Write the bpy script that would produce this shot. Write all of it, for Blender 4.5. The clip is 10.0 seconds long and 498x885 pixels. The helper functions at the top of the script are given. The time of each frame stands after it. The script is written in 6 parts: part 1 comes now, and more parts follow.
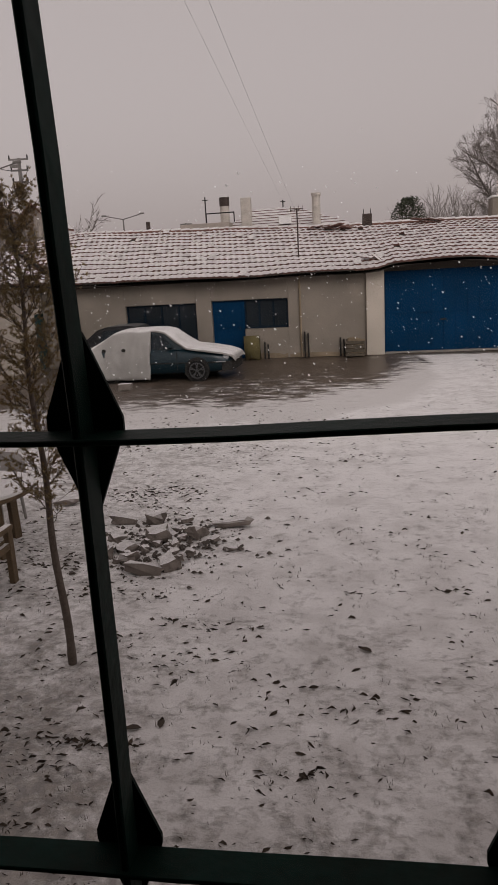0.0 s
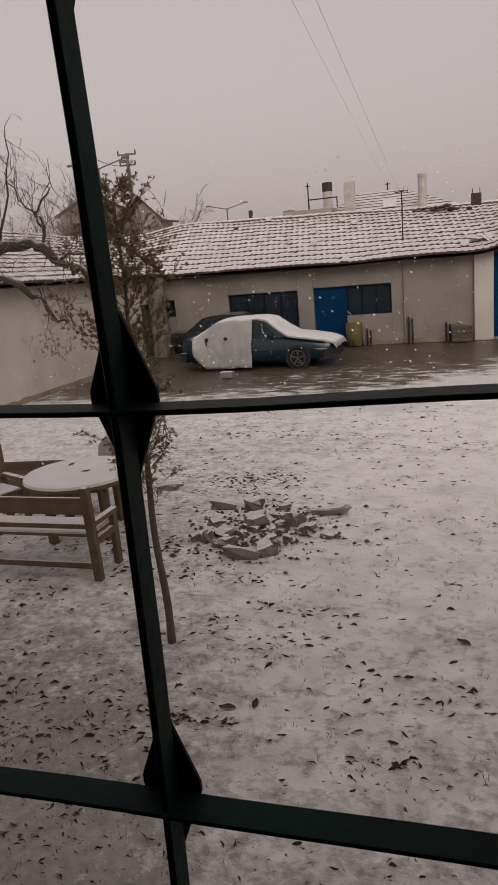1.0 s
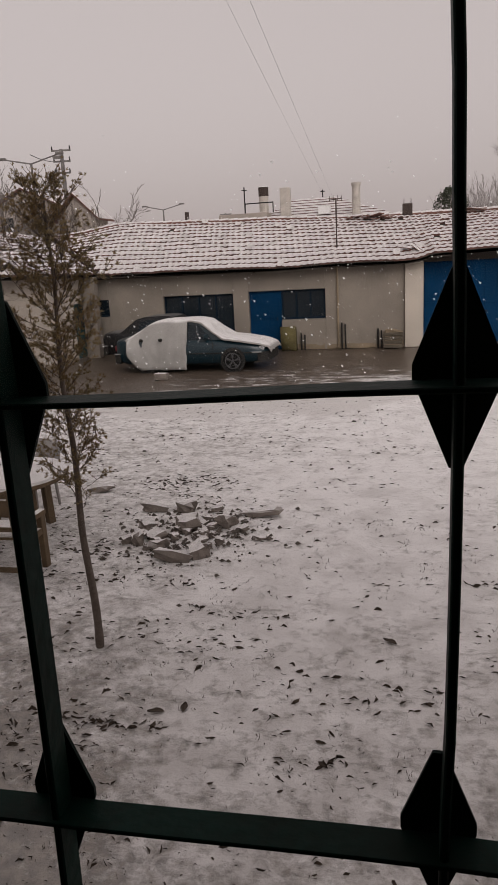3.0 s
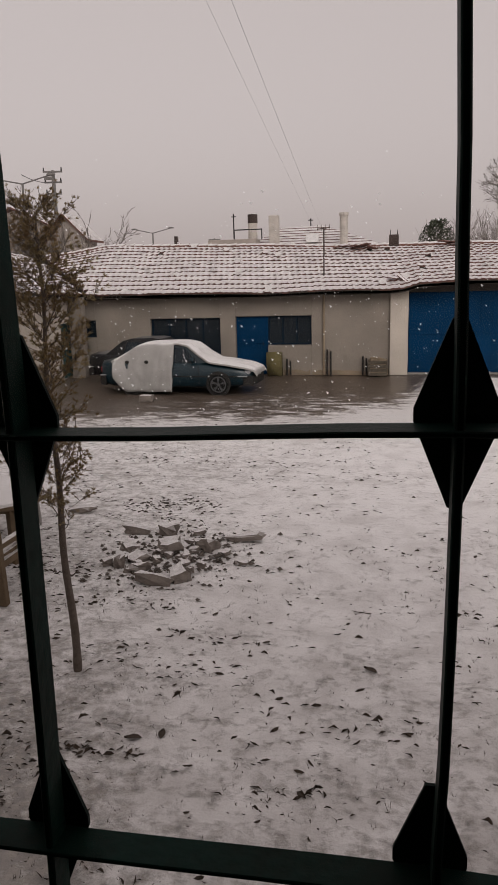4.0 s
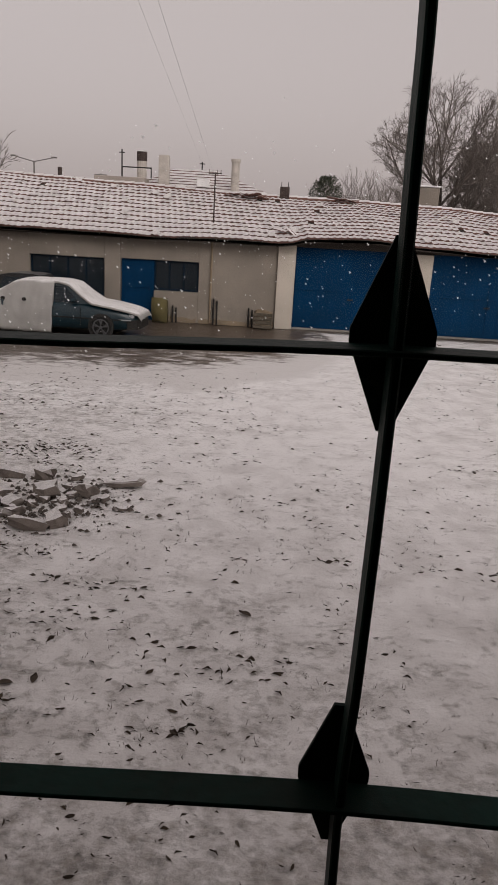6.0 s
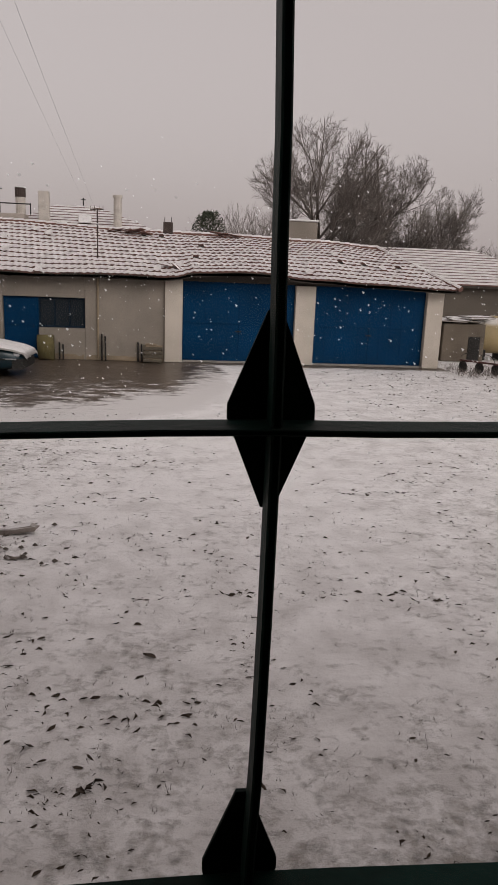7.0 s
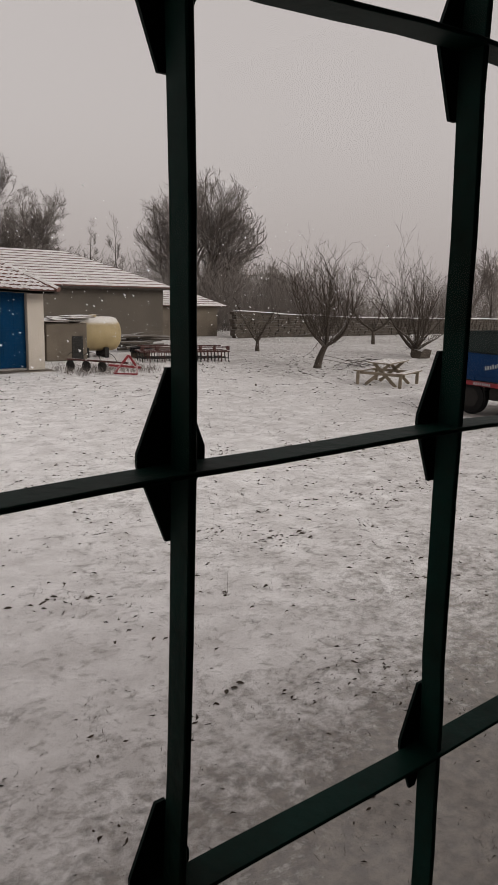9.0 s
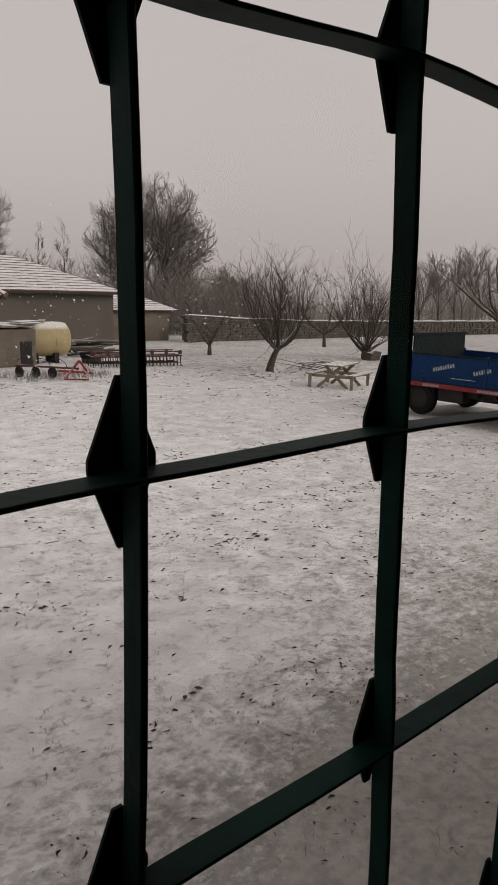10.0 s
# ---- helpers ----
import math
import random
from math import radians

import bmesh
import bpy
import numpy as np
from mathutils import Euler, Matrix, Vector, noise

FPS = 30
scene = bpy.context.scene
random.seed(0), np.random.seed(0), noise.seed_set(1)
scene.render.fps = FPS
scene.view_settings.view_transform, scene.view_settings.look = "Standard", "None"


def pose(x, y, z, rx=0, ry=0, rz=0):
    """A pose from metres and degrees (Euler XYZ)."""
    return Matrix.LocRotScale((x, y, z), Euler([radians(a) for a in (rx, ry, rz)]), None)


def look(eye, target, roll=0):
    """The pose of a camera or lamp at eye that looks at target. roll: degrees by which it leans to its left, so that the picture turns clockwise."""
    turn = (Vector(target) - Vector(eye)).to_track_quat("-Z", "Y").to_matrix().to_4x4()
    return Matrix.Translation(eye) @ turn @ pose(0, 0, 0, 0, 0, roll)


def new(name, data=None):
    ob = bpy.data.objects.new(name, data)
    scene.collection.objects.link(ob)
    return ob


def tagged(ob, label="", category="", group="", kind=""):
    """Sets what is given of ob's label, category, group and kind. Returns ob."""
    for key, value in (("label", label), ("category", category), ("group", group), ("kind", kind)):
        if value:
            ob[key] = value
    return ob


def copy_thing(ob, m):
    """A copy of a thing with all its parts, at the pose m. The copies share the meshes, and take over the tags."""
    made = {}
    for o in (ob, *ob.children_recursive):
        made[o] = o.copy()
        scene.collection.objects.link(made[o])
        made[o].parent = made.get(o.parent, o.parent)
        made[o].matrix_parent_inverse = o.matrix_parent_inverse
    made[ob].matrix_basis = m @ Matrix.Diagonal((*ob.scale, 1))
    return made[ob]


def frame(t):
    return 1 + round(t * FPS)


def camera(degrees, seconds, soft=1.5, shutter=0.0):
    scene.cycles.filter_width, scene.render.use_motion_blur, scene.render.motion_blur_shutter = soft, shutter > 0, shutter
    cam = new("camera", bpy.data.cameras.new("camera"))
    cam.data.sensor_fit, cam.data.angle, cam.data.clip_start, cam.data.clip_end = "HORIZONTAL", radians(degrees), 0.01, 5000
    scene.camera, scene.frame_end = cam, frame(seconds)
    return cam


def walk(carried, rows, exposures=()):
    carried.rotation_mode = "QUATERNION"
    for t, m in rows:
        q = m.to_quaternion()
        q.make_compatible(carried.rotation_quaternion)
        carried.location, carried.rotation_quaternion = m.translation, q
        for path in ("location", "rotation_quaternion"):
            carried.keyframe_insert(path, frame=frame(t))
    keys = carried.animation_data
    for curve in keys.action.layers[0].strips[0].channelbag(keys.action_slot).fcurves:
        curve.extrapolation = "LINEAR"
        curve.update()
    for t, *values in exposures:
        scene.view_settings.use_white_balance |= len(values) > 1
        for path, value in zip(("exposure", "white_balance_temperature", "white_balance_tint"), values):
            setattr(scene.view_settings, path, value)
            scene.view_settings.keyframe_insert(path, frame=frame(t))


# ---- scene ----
cam = camera(38.8, 10.0)
PATH = [
    (0, (0.1006, 0.2445, 2.908), (-0.2434, 2.1565, 2.435), -3.3),
    (0.5, (0.1282, 0.2542, 2.8994), (-0.3248, 2.1382, 2.4044), -3.4),
    (1, (0.1528, 0.2309, 2.8999), (-0.4712, 2.0679, 2.4139), -5.0),
    (1.5, (0.1608, 0.2373, 2.8939), (-0.3592, 2.0923, 2.3569), -3.5),
    (2, (0.1607, 0.2447, 2.8939), (-0.3133, 2.1147, 2.3669), -2.8),
    (2.5, (0.1757, 0.2491, 2.8929), (-0.3123, 2.1211, 2.3869), -4.1),
    (2.7, (0.1787, 0.248, 2.8899), (-0.2913, 2.125, 2.3829), -4.0),
    (3.8, (0.1688, 0.2266, 2.9049), (-0.2432, 2.1366, 2.4789), -1.7),
    (4, (0.1668, 0.2275, 2.9039), (-0.2352, 2.1395, 2.4759), -1.5),
    (4.5, (0.1498, 0.2327, 2.8938), (-0.1332, 2.1467, 2.3888), 0.7),
    (5, (0.1348, 0.2438, 2.8817), (-0.0972, 2.1448, 2.3057), 1.8),
    (5.2, (0.1399, 0.2476, 2.8701), (-0.0131, 2.1426, 2.2491), 1.8),
    (6.3, (0.1361, 0.2362, 2.8856), (0.0931, 2.1642, 2.3586), 2.8),
    (6.5, (0.1492, 0.247, 2.89), (0.1432, 2.181, 2.383), 1.6),
    (7, (0.1454, 0.2616, 2.9028), (0.3715, 2.1946, 2.4408), 2.3),
    (7.5, (0.0837, 0.2362, 2.9136), (0.6377, 2.0862, 2.3956), 0.9),
    (8, (-0.0053, 0.2458, 2.9337), (0.9107, 1.9618, 2.4688), 0.4),
    (8.5, (-0.0343, 0.2664, 2.9349), (1.1557, 1.8154, 2.5049), 1.7),
    (9, (-0.0263, 0.2757, 2.9333), (1.1767, 1.8157, 2.5074), 1.8),
    (9.5, (-0.0283, 0.272, 2.9388), (1.2297, 1.778, 2.5538), 2.1),
    (10, (-0.0286, 0.2691, 2.9357), (1.2754, 1.7281, 2.5237), 1.5),
]
walk(cam, [(t, look(eye, target, roll)) for t, eye, target, roll in PATH],
     exposures=[(0, -0.22, 6700, 15), (0.6, -0.08, 6700, 15), (1.2, 0.0, 6700, 15), (4.0, 0.05, 6700, 14), (4.6, -0.06, 6700, 14), (5.2, -0.08, 6700, 14), (6.3, 0.0, 6650, 14), (7.4, 0.0, 6600, 12), (8.2, 0.08, 6550, 10), (10, 0.10, 6600, 9)])

# ---------------------------------------------------------------- world and light
world = bpy.data.worlds.new("overcast_sky")
scene.world = world
world.use_nodes = True
wn, wl = world.node_tree.nodes, world.node_tree.links
wn.clear()
sky = wn.new("ShaderNodeTexSky")
sky.sky_type = "NISHITA"
sky.sun_disc = False
sky.sun_elevation = radians(32)
sky.sun_rotation = radians(150)
sky.dust_density = 8.0
grey = wn.new("ShaderNodeHueSaturation")
grey.inputs["Saturation"].default_value = 0.12
wl.new(sky.outputs[0], grey.inputs["Color"])
bg_sky = wn.new("ShaderNodeBackground")
bg_sky.inputs["Strength"].default_value = 0.05
wl.new(grey.outputs[0], bg_sky.inputs["Color"])
bg_cloud = wn.new("ShaderNodeBackground")
bg_cloud.inputs["Color"].default_value = (0.47, 0.415, 0.405, 1)
bg_cloud.inputs["Strength"].default_value = 0.87
wadd = wn.new("ShaderNodeAddShader")
wout = wn.new("ShaderNodeOutputWorld")
wl.new(bg_sky.outputs[0], wadd.inputs[0])
wl.new(bg_cloud.outputs[0], wadd.inputs[1])
wl.new(wadd.outputs[0], wout.inputs[0])

sun = new("sun", bpy.data.lights.new("sun", "SUN"))
sun.data.energy = 0.25
sun.data.angle = radians(25)
sun.data.color = (1.0, 0.95, 0.9)
sun.matrix_world = look((8, -14, 16), (0, 12, 0))

# ---------------------------------------------------------------- materials
SNOW = (0.72, 0.705, 0.70)


def material(name, colour, rough=0.8, vary=0.25, scale=6.0, bump=0.15, metal=0.0, snow=0.0, second=None, fine=60.0, low=0.45, random_tint=0.0, spec=0.3):
    """Base colour with stains at one scale and grain at another; snow: how much lies on faces that look up."""
    m = bpy.data.materials.new(name)
    m.use_nodes = True
    n, l = m.node_tree.nodes, m.node_tree.links
    p = n["Principled BSDF"]
    p.inputs["Roughness"].default_value = rough
    p.inputs["Metallic"].default_value = metal
    p.inputs["Specular IOR Level"].default_value = spec
    co = n.new("ShaderNodeTexCoord")
    big = n.new("ShaderNodeTexNoise")
    big.inputs["Scale"].default_value, big.inputs["Detail"].default_value = scale, 5
    small = n.new("ShaderNodeTexNoise")
    small.inputs["Scale"].default_value, small.inputs["Detail"].default_value = fine, 3
    l.new(co.outputs["Object"], big.inputs["Vector"])
    l.new(co.outputs["Object"], small.inputs["Vector"])
    both = n.new("ShaderNodeMath")
    both.operation = "MULTIPLY_ADD"
    both.inputs[1].default_value = 0.65
    l.new(big.outputs[0], both.inputs[0])
    half = n.new("ShaderNodeMath")
    half.operation = "MULTIPLY"
    half.inputs[1].default_value = 0.35
    l.new(small.outputs[0], half.inputs[0])
    l.new(half.outputs[0], both.inputs[2])
    ramp = n.new("ShaderNodeValToRGB")
    dark = second or tuple(c * (1 - vary) for c in colour)
    ramp.color_ramp.elements[0].position, ramp.color_ramp.elements[1].position = 0.35, 0.65
    ramp.color_ramp.elements[0].color, ramp.color_ramp.elements[1].color = (*dark, 1), (*colour, 1)
    l.new(both.outputs[0], ramp.inputs[0])
    out = ramp.outputs[0]
    if random_tint:
        info = n.new("ShaderNodeObjectInfo")
        hsv = n.new("ShaderNodeHueSaturation")
        mr = n.new("ShaderNodeMapRange")
        mr.inputs["To Min"].default_value, mr.inputs["To Max"].default_value = 1 - random_tint, 1 + random_tint
        l.new(info.outputs["Random"], mr.inputs[0])
        l.new(mr.outputs[0], hsv.inputs["Value"])
        l.new(out, hsv.inputs["Color"])
        out = hsv.outputs[0]
    if snow:
        geo = n.new("ShaderNodeNewGeometry")
        sep = n.new("ShaderNodeSeparateXYZ")
        l.new(geo.outputs["Normal"], sep.inputs[0])
        mr = n.new("ShaderNodeMapRange")
        mr.inputs["From Min"].default_value, mr.inputs["From Max"].default_value = low, low + 0.2
        l.new(sep.outputs["Z"], mr.inputs[0])
        thin = n.new("ShaderNodeMapRange")
        thin.inputs["From Min"].default_value, thin.inputs["From Max"].default_value = 0.30, 0.52
        thin.inputs["To Min"].default_value, thin.inputs["To Max"].default_value = snow * 0.55, snow
        l.new(both.outputs[0], thin.inputs[0])
        mul = n.new("ShaderNodeMath")
        mul.operation = "MULTIPLY"
        l.new(mr.outputs[0], mul.inputs[0])
        l.new(thin.outputs[0], mul.inputs[1])
        mix = n.new("ShaderNodeMix")
        mix.data_type = "RGBA"
        mix.inputs[7].default_value = (*SNOW, 1)
        l.new(mul.outputs[0], mix.inputs[0])
        l.new(out, mix.inputs[6])
        out = mix.outputs[2]
    l.new(out, p.inputs["Base Color"])
    if bump:
        b = n.new("ShaderNodeBump")
        b.inputs["Strength"].default_value, b.inputs["Distance"].default_value = bump, 0.02
        l.new(both.outputs[0], b.inputs["Height"])
        l.new(b.outputs[0], p.inputs["Normal"])
    return m


def ground_material():
    """Thin snow over grass and leaf litter; wet brown concrete with slush in front of the garages."""
    m = bpy.data.materials.new("snowy_ground")
    m.use_nodes = True
    n, l = m.node_tree.nodes, m.node_tree.links
    p = n["Principled BSDF"]
    co = n.new("ShaderNodeTexCoord")
    sep = n.new("ShaderNodeSeparateXYZ")
    l.new(co.outputs["Object"], sep.inputs[0])

    def tex(scale, detail, stretch=None, rough=0.6):
        t = n.new("ShaderNodeTexNoise")
        t.inputs["Scale"].default_value, t.inputs["Detail"].default_value, t.inputs["Roughness"].default_value = scale, detail, rough
        src = co.outputs["Object"]
        if stretch:
            mp = n.new("ShaderNodeMapping")
            mp.inputs["Scale"].default_value = stretch
            l.new(src, mp.inputs[0])
            src = mp.outputs[0]
        l.new(src, t.inputs["Vector"])
        return t.outputs[0]

    def ranged(src, a, b, c=0.0, d=1.0):
        r = n.new("ShaderNodeMapRange")
        r.inputs[1].default_value, r.inputs[2].default_value, r.inputs[3].default_value, r.inputs[4].default_value = a, b, c, d
        l.new(src, r.inputs[0])
        return r.outputs[0]

    def math(op, a, b):
        k = n.new("ShaderNodeMath")
        k.operation = op
        for i, v in enumerate((a, b)):
            if isinstance(v, (int, float)):
                k.inputs[i].default_value = v
            else:
                l.new(v, k.inputs[i])
        return k.outputs[0]

    def mixed(f, a, b):
        k = n.new("ShaderNodeMix")
        k.data_type = "RGBA"
        for i, v in ((0, f), (6, a), (7, b)):
            if isinstance(v, tuple):
                k.inputs[i].default_value = (*v, 1)
            elif isinstance(v, (int, float)):
                k.inputs[i].default_value = v
            else:
                l.new(v, k.inputs[i])
        return k.outputs[2]

    broad, mid, fine, grain = tex(0.35, 3), tex(2.2, 6), tex(14, 5), tex(60, 4)
    soft = tex(4.0, 7, None, 0.66)
    # snow tone: greyer towards the east and close to the house
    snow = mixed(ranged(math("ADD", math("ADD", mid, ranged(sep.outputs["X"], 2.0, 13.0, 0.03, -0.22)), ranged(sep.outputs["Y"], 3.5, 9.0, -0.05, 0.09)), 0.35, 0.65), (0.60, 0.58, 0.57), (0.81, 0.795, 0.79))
    # soft grey patches where the grass shows through: more of them under the trees to the west, and close to the house,
    # where they also paint in its shade
    near = math("ADD", ranged(sep.outputs["Y"], 1.5, 6.0, 0.07, 0.0), ranged(sep.outputs["Y"], 1.6, 3.6, 0.15, 0.0))
    west = math("MULTIPLY", ranged(sep.outputs["X"], -2.6, -1.1, 0.27, 0.0), ranged(sep.outputs["Y"], 3.0, 5.6, 1.0, 0.22))
    east = math("MULTIPLY", ranged(sep.outputs["X"], 2.0, 7.0, 0.0, 0.055), ranged(sep.outputs["Y"], 13.0, 4.0))
    orchard = math("MULTIPLY", ranged(sep.outputs["X"], 13.0, 18.0, 0.0, 0.10), ranged(sep.outputs["Y"], 15.5, 19.0))
    thin = math("ADD", math("MULTIPLY", soft, 0.45), math("MULTIPLY", tex(13, 6, (0.85, 1.0, 1.0), 0.7), 0.55))
    edge = math("ADD", math("ADD", thin, near), math("ADD", math("ADD", west, east), orchard))
    # wet grass along the house wall, darkened further to paint in the house's shade
    verge_shade = math("MULTIPLY", ranged(sep.outputs["X"], 1.0, 3.0, 0.0, 0.14), ranged(sep.outputs["Y"], 4.2, 2.4))
    # dry snow-free strip under the parked trailer; its dark earth also paints the trailer's shadow
    under_trailer_x = math("MULTIPLY", ranged(sep.outputs["X"], 14.6, 15.1), ranged(sep.outputs["X"], 18.0, 17.5))
    under_trailer = math("MULTIPLY", under_trailer_x, math("MULTIPLY", ranged(sep.outputs["Y"], 6.6, 7.0), ranged(sep.outputs["Y"], 11.5, 11.1)))
    edge = math("ADD", math("ADD", edge, verge_shade), math("MULTIPLY", under_trailer, 0.30))
    edge = math("ADD", edge, ranged(broad, 0.35, 0.7, -0.035, 0.035))
    bare = ranged(edge, 0.525, 0.68)
    earth = mixed(ranged(fine, 0.4, 0.6), (0.060, 0.052, 0.038), (0.20, 0.17, 0.135))
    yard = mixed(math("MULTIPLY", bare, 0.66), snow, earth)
    # wet concrete apron
    wob = math("MULTIPLY", math("SUBTRACT", tex(0.5, 4), 0.5), 3.2)
    south = math("ADD", ranged(sep.outputs["X"], -1.5, 1.5, 0.0, 3.0), 14.9)
    ya = ranged(math("ADD", math("SUBTRACT", sep.outputs["Y"], south), wob), -1.7, 1.6)
    xa = ranged(math("ADD", sep.outputs["X"], math("MULTIPLY", wob, 0.5)), 1.9, 0.2)
    wall_strip = math("MULTIPLY", ranged(sep.outputs["Y"], 23.0, 23.45), ranged(sep.outputs["X"], 9.6, 9.4))
    apron = math("MAXIMUM", math("MULTIPLY", math("MULTIPLY", ya, xa), ranged(sep.outputs["X"], -11.0, -10.6)), math("MULTIPLY", wall_strip, 0.7))
    apron = math("MULTIPLY", apron, ranged(sep.outputs["Y"], 26.0, 25.5))
    streaks = math("ADD", math("MULTIPLY", tex(4.2, 9, (0.36, 1.0, 1.0), 0.74), 0.8), math("MULTIPLY", tex(20, 5, (0.6, 1.0, 1.0)), 0.2))
    worn = math("ADD", ranged(sep.outputs["Y"], 18.0, 22.4, 0.01, -0.16), ranged(sep.outputs["X"], -7.0, -2.0, -0.04, 0.03))
    slush = math("MULTIPLY", ranged(math("ADD", math("ADD", streaks, worn), ranged(apron, 0.3, 1.0, 0.20, 0.0)), 0.54, 0.61), 0.85)
    wet = mixed(tex(1.2, 6), (0.055, 0.042, 0.032), (0.135, 0.104, 0.080))
    apron_colour = mixed(slush, wet, (0.75, 0.73, 0.72))
    on = ranged(apron, 0.02, 0.18)
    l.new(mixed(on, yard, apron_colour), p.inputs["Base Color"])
    l.new(ranged(math("MULTIPLY", on, math("SUBTRACT", 1.0, slush)), 0, 1, 0.85, 0.28), p.inputs["Roughness"])
    p.inputs["Specular IOR Level"].default_value = 0.3
    b = n.new("ShaderNodeBump")
    b.inputs["Strength"].default_value, b.inputs["Distance"].default_value = 0.5, 0.035
    l.new(math("SUBTRACT", math("ADD", math("ADD", soft, math("MULTIPLY", fine, 0.6)), math("MULTIPLY", grain, 0.2)), math("MULTIPLY", bare, 0.9)), b.inputs["Height"])
    l.new(b.outputs[0], p.inputs["Normal"])
    return m


def glass_material():
    m = bpy.data.materials.new("window_glass")
    m.use_nodes = True
    n, l = m.node_tree.nodes, m.node_tree.links
    n.clear()
    tr, gl, mx, out = (n.new("ShaderNode" + k) for k in ("BsdfTransparent", "BsdfGlossy", "MixShader", "OutputMaterial"))
    gl.inputs["Roughness"].default_value = 0.02
    mx.inputs[0].default_value = 0.02
    tr.inputs[0].default_value = (0.985, 0.99, 0.988, 1)
    l.new(tr.outputs[0], mx.inputs[1])
    l.new(gl.outputs[0], mx.inputs[2])
    l.new(mx.outputs[0], out.inputs[0])
    return m


M_GROUND = ground_material()
M_GLASS = glass_material()
M_SNOW = material("snow", (0.74, 0.725, 0.72), 0.9, 0.12, 5, 0.3)
M_IRON = material("green_painted_iron", (0.003, 0.030, 0.023), 0.55, 0.45, 7, 0.15, 0.0, second=(0.002, 0.011, 0.007), fine=90, spec=0.08)
M_IRON_PLATE = material("dark_iron_plate", (0.004, 0.013, 0.011), 0.65, 0.4, 20, 0.2, spec=0.1)
M_PLASTER = material("cream_plaster", (0.275, 0.238, 0.20), 0.9, 0.35, 0.9, 0.2, fine=30)
M_WHITE_PLASTER = material("whitewashed_plaster", (0.54, 0.48, 0.41), 0.9, 0.25, 1.1, 0.2, fine=30)
M_STAIN = material("damp_plaster", (0.29, 0.225, 0.155), 0.9, 0.4, 2.0, 0.3)
M_BLUE = material("blue_painted_sheet", (0.001, 0.033, 0.090), 0.6, 0.3, 1.2, 0.08, fine=20, spec=0.06)
M_BLUE_DARK = material("dark_blue_paint", (0.003, 0.014, 0.028), 0.6, 0.35, 2.0, 0.08, spec=0.12)
M_DARK_GLASS = material("dark_window_glass", (0.012, 0.018, 0.024), 0.22, 0.3, 2.0, 0.02)
M_TEAL_DOOR = material("teal_painted_door", (0.03, 0.09, 0.09), 0.6, 0.4, 2.0, 0.1)
M_TILE = material("snowy_roof_tile", (0.20, 0.100, 0.080), 0.85, 0.35, 3.0, 0.15, snow=0.86, low=0.50, second=(0.085, 0.045, 0.038))
M_CAP = material("snowy_ridge_tile", (0.19, 0.10, 0.08), 0.85, 0.35, 3.0, 0.15, snow=0.92, low=0.12)
M_TIMBER = material("weathered_timber", (0.15, 0.105, 0.07), 0.85, 0.45, 5.0, 0.3)
M_DARK_TIMBER = material("dark_eave_timber", (0.055, 0.045, 0.038), 0.9, 0.4, 5.0, 0.3)
M_BENCH = material("varnished_bench_wood", (0.155, 0.108, 0.064), 0.7, 0.4, 7.0, 0.25, snow=1.0, low=0.75)
M_PICNIC = material("picnic_table_wood", (0.30, 0.25, 0.185), 0.75, 0.4, 5.0, 0.2, snow=0.9, low=0.75)
M_BARK = material("bark", (0.085, 0.068, 0.055), 0.95, 0.45, 9.0, 0.5, snow=0.45, low=0.62)
# twig colour kept pale, painting in the haze over the far trees and shrubs
M_TWIG = material("pale_bare_twigs", (0.17, 0.145, 0.13), 0.95, 0.3, 3.0, 0.0)
M_SAPLING = material("sapling_bark", (0.155, 0.125, 0.105), 0.9, 0.4, 20.0, 0.4)
M_NEEDLE = material("dull_green_brown_needles", (0.26, 0.21, 0.105), 0.9, 0.5, 4.0, 0.0, second=(0.20, 0.125, 0.065))
M_PINE = material("pine_needles", (0.05, 0.058, 0.036), 0.95, 0.4, 0.6, 0.0)
M_LEAF = material("dead_brown_leaf", (0.095, 0.072, 0.054), 0.85, 0.5, 3.0, 0.1, second=(0.032, 0.025, 0.020))
M_STONE = material("broken_concrete", (0.25, 0.215, 0.19), 0.92, 0.45, 6.0, 0.4, snow=1.0, low=0.62)
M_CHIP = material("rubble_crumbs", (0.13, 0.11, 0.095), 0.95, 0.5, 8.0, 0.2, snow=0.7, low=0.8)
M_CAR = material("dark_teal_car_paint", (0.004, 0.020, 0.029), 0.28, 0.2, 2.0, 0.0, spec=0.5)
M_DARK_CAR = material("near_black_car_paint", (0.012, 0.012, 0.013), 0.35, 0.2, 2.0, 0.0, snow=0.25, low=0.85)
M_RUBBER = material("tyre_rubber", (0.016, 0.016, 0.016), 0.85, 0.3, 20.0, 0.2, spec=0.1)
M_RIM = material("alloy_rim", (0.13, 0.13, 0.135), 0.4, 0.2, 10, 0.0, metal=0.7)
M_CHROME = material("bright_trim", (0.55, 0.55, 0.56), 0.3, 0.1, 10, 0.0, metal=0.8)
M_LAMP = material("headlamp_lens", (0.32, 0.32, 0.33), 0.15, 0.1, 10, 0.0)
M_COVER = material("pale_grey_car_cover", (0.36, 0.345, 0.33), 0.85, 0.2, 2.5, 0.2, snow=0.9, low=0.6)
M_TANK = material("yellowed_tank_paint", (0.47, 0.36, 0.19), 0.6, 0.4, 1.2, 0.1, snow=0.85, low=0.55)
M_MUD = material("mud_render", (0.118, 0.100, 0.082), 0.95, 0.25, 0.7, 0.3)
M_MUD_PALE = material("adobe_and_stone", (0.165, 0.135, 0.105), 0.95, 0.4, 1.8, 0.5)
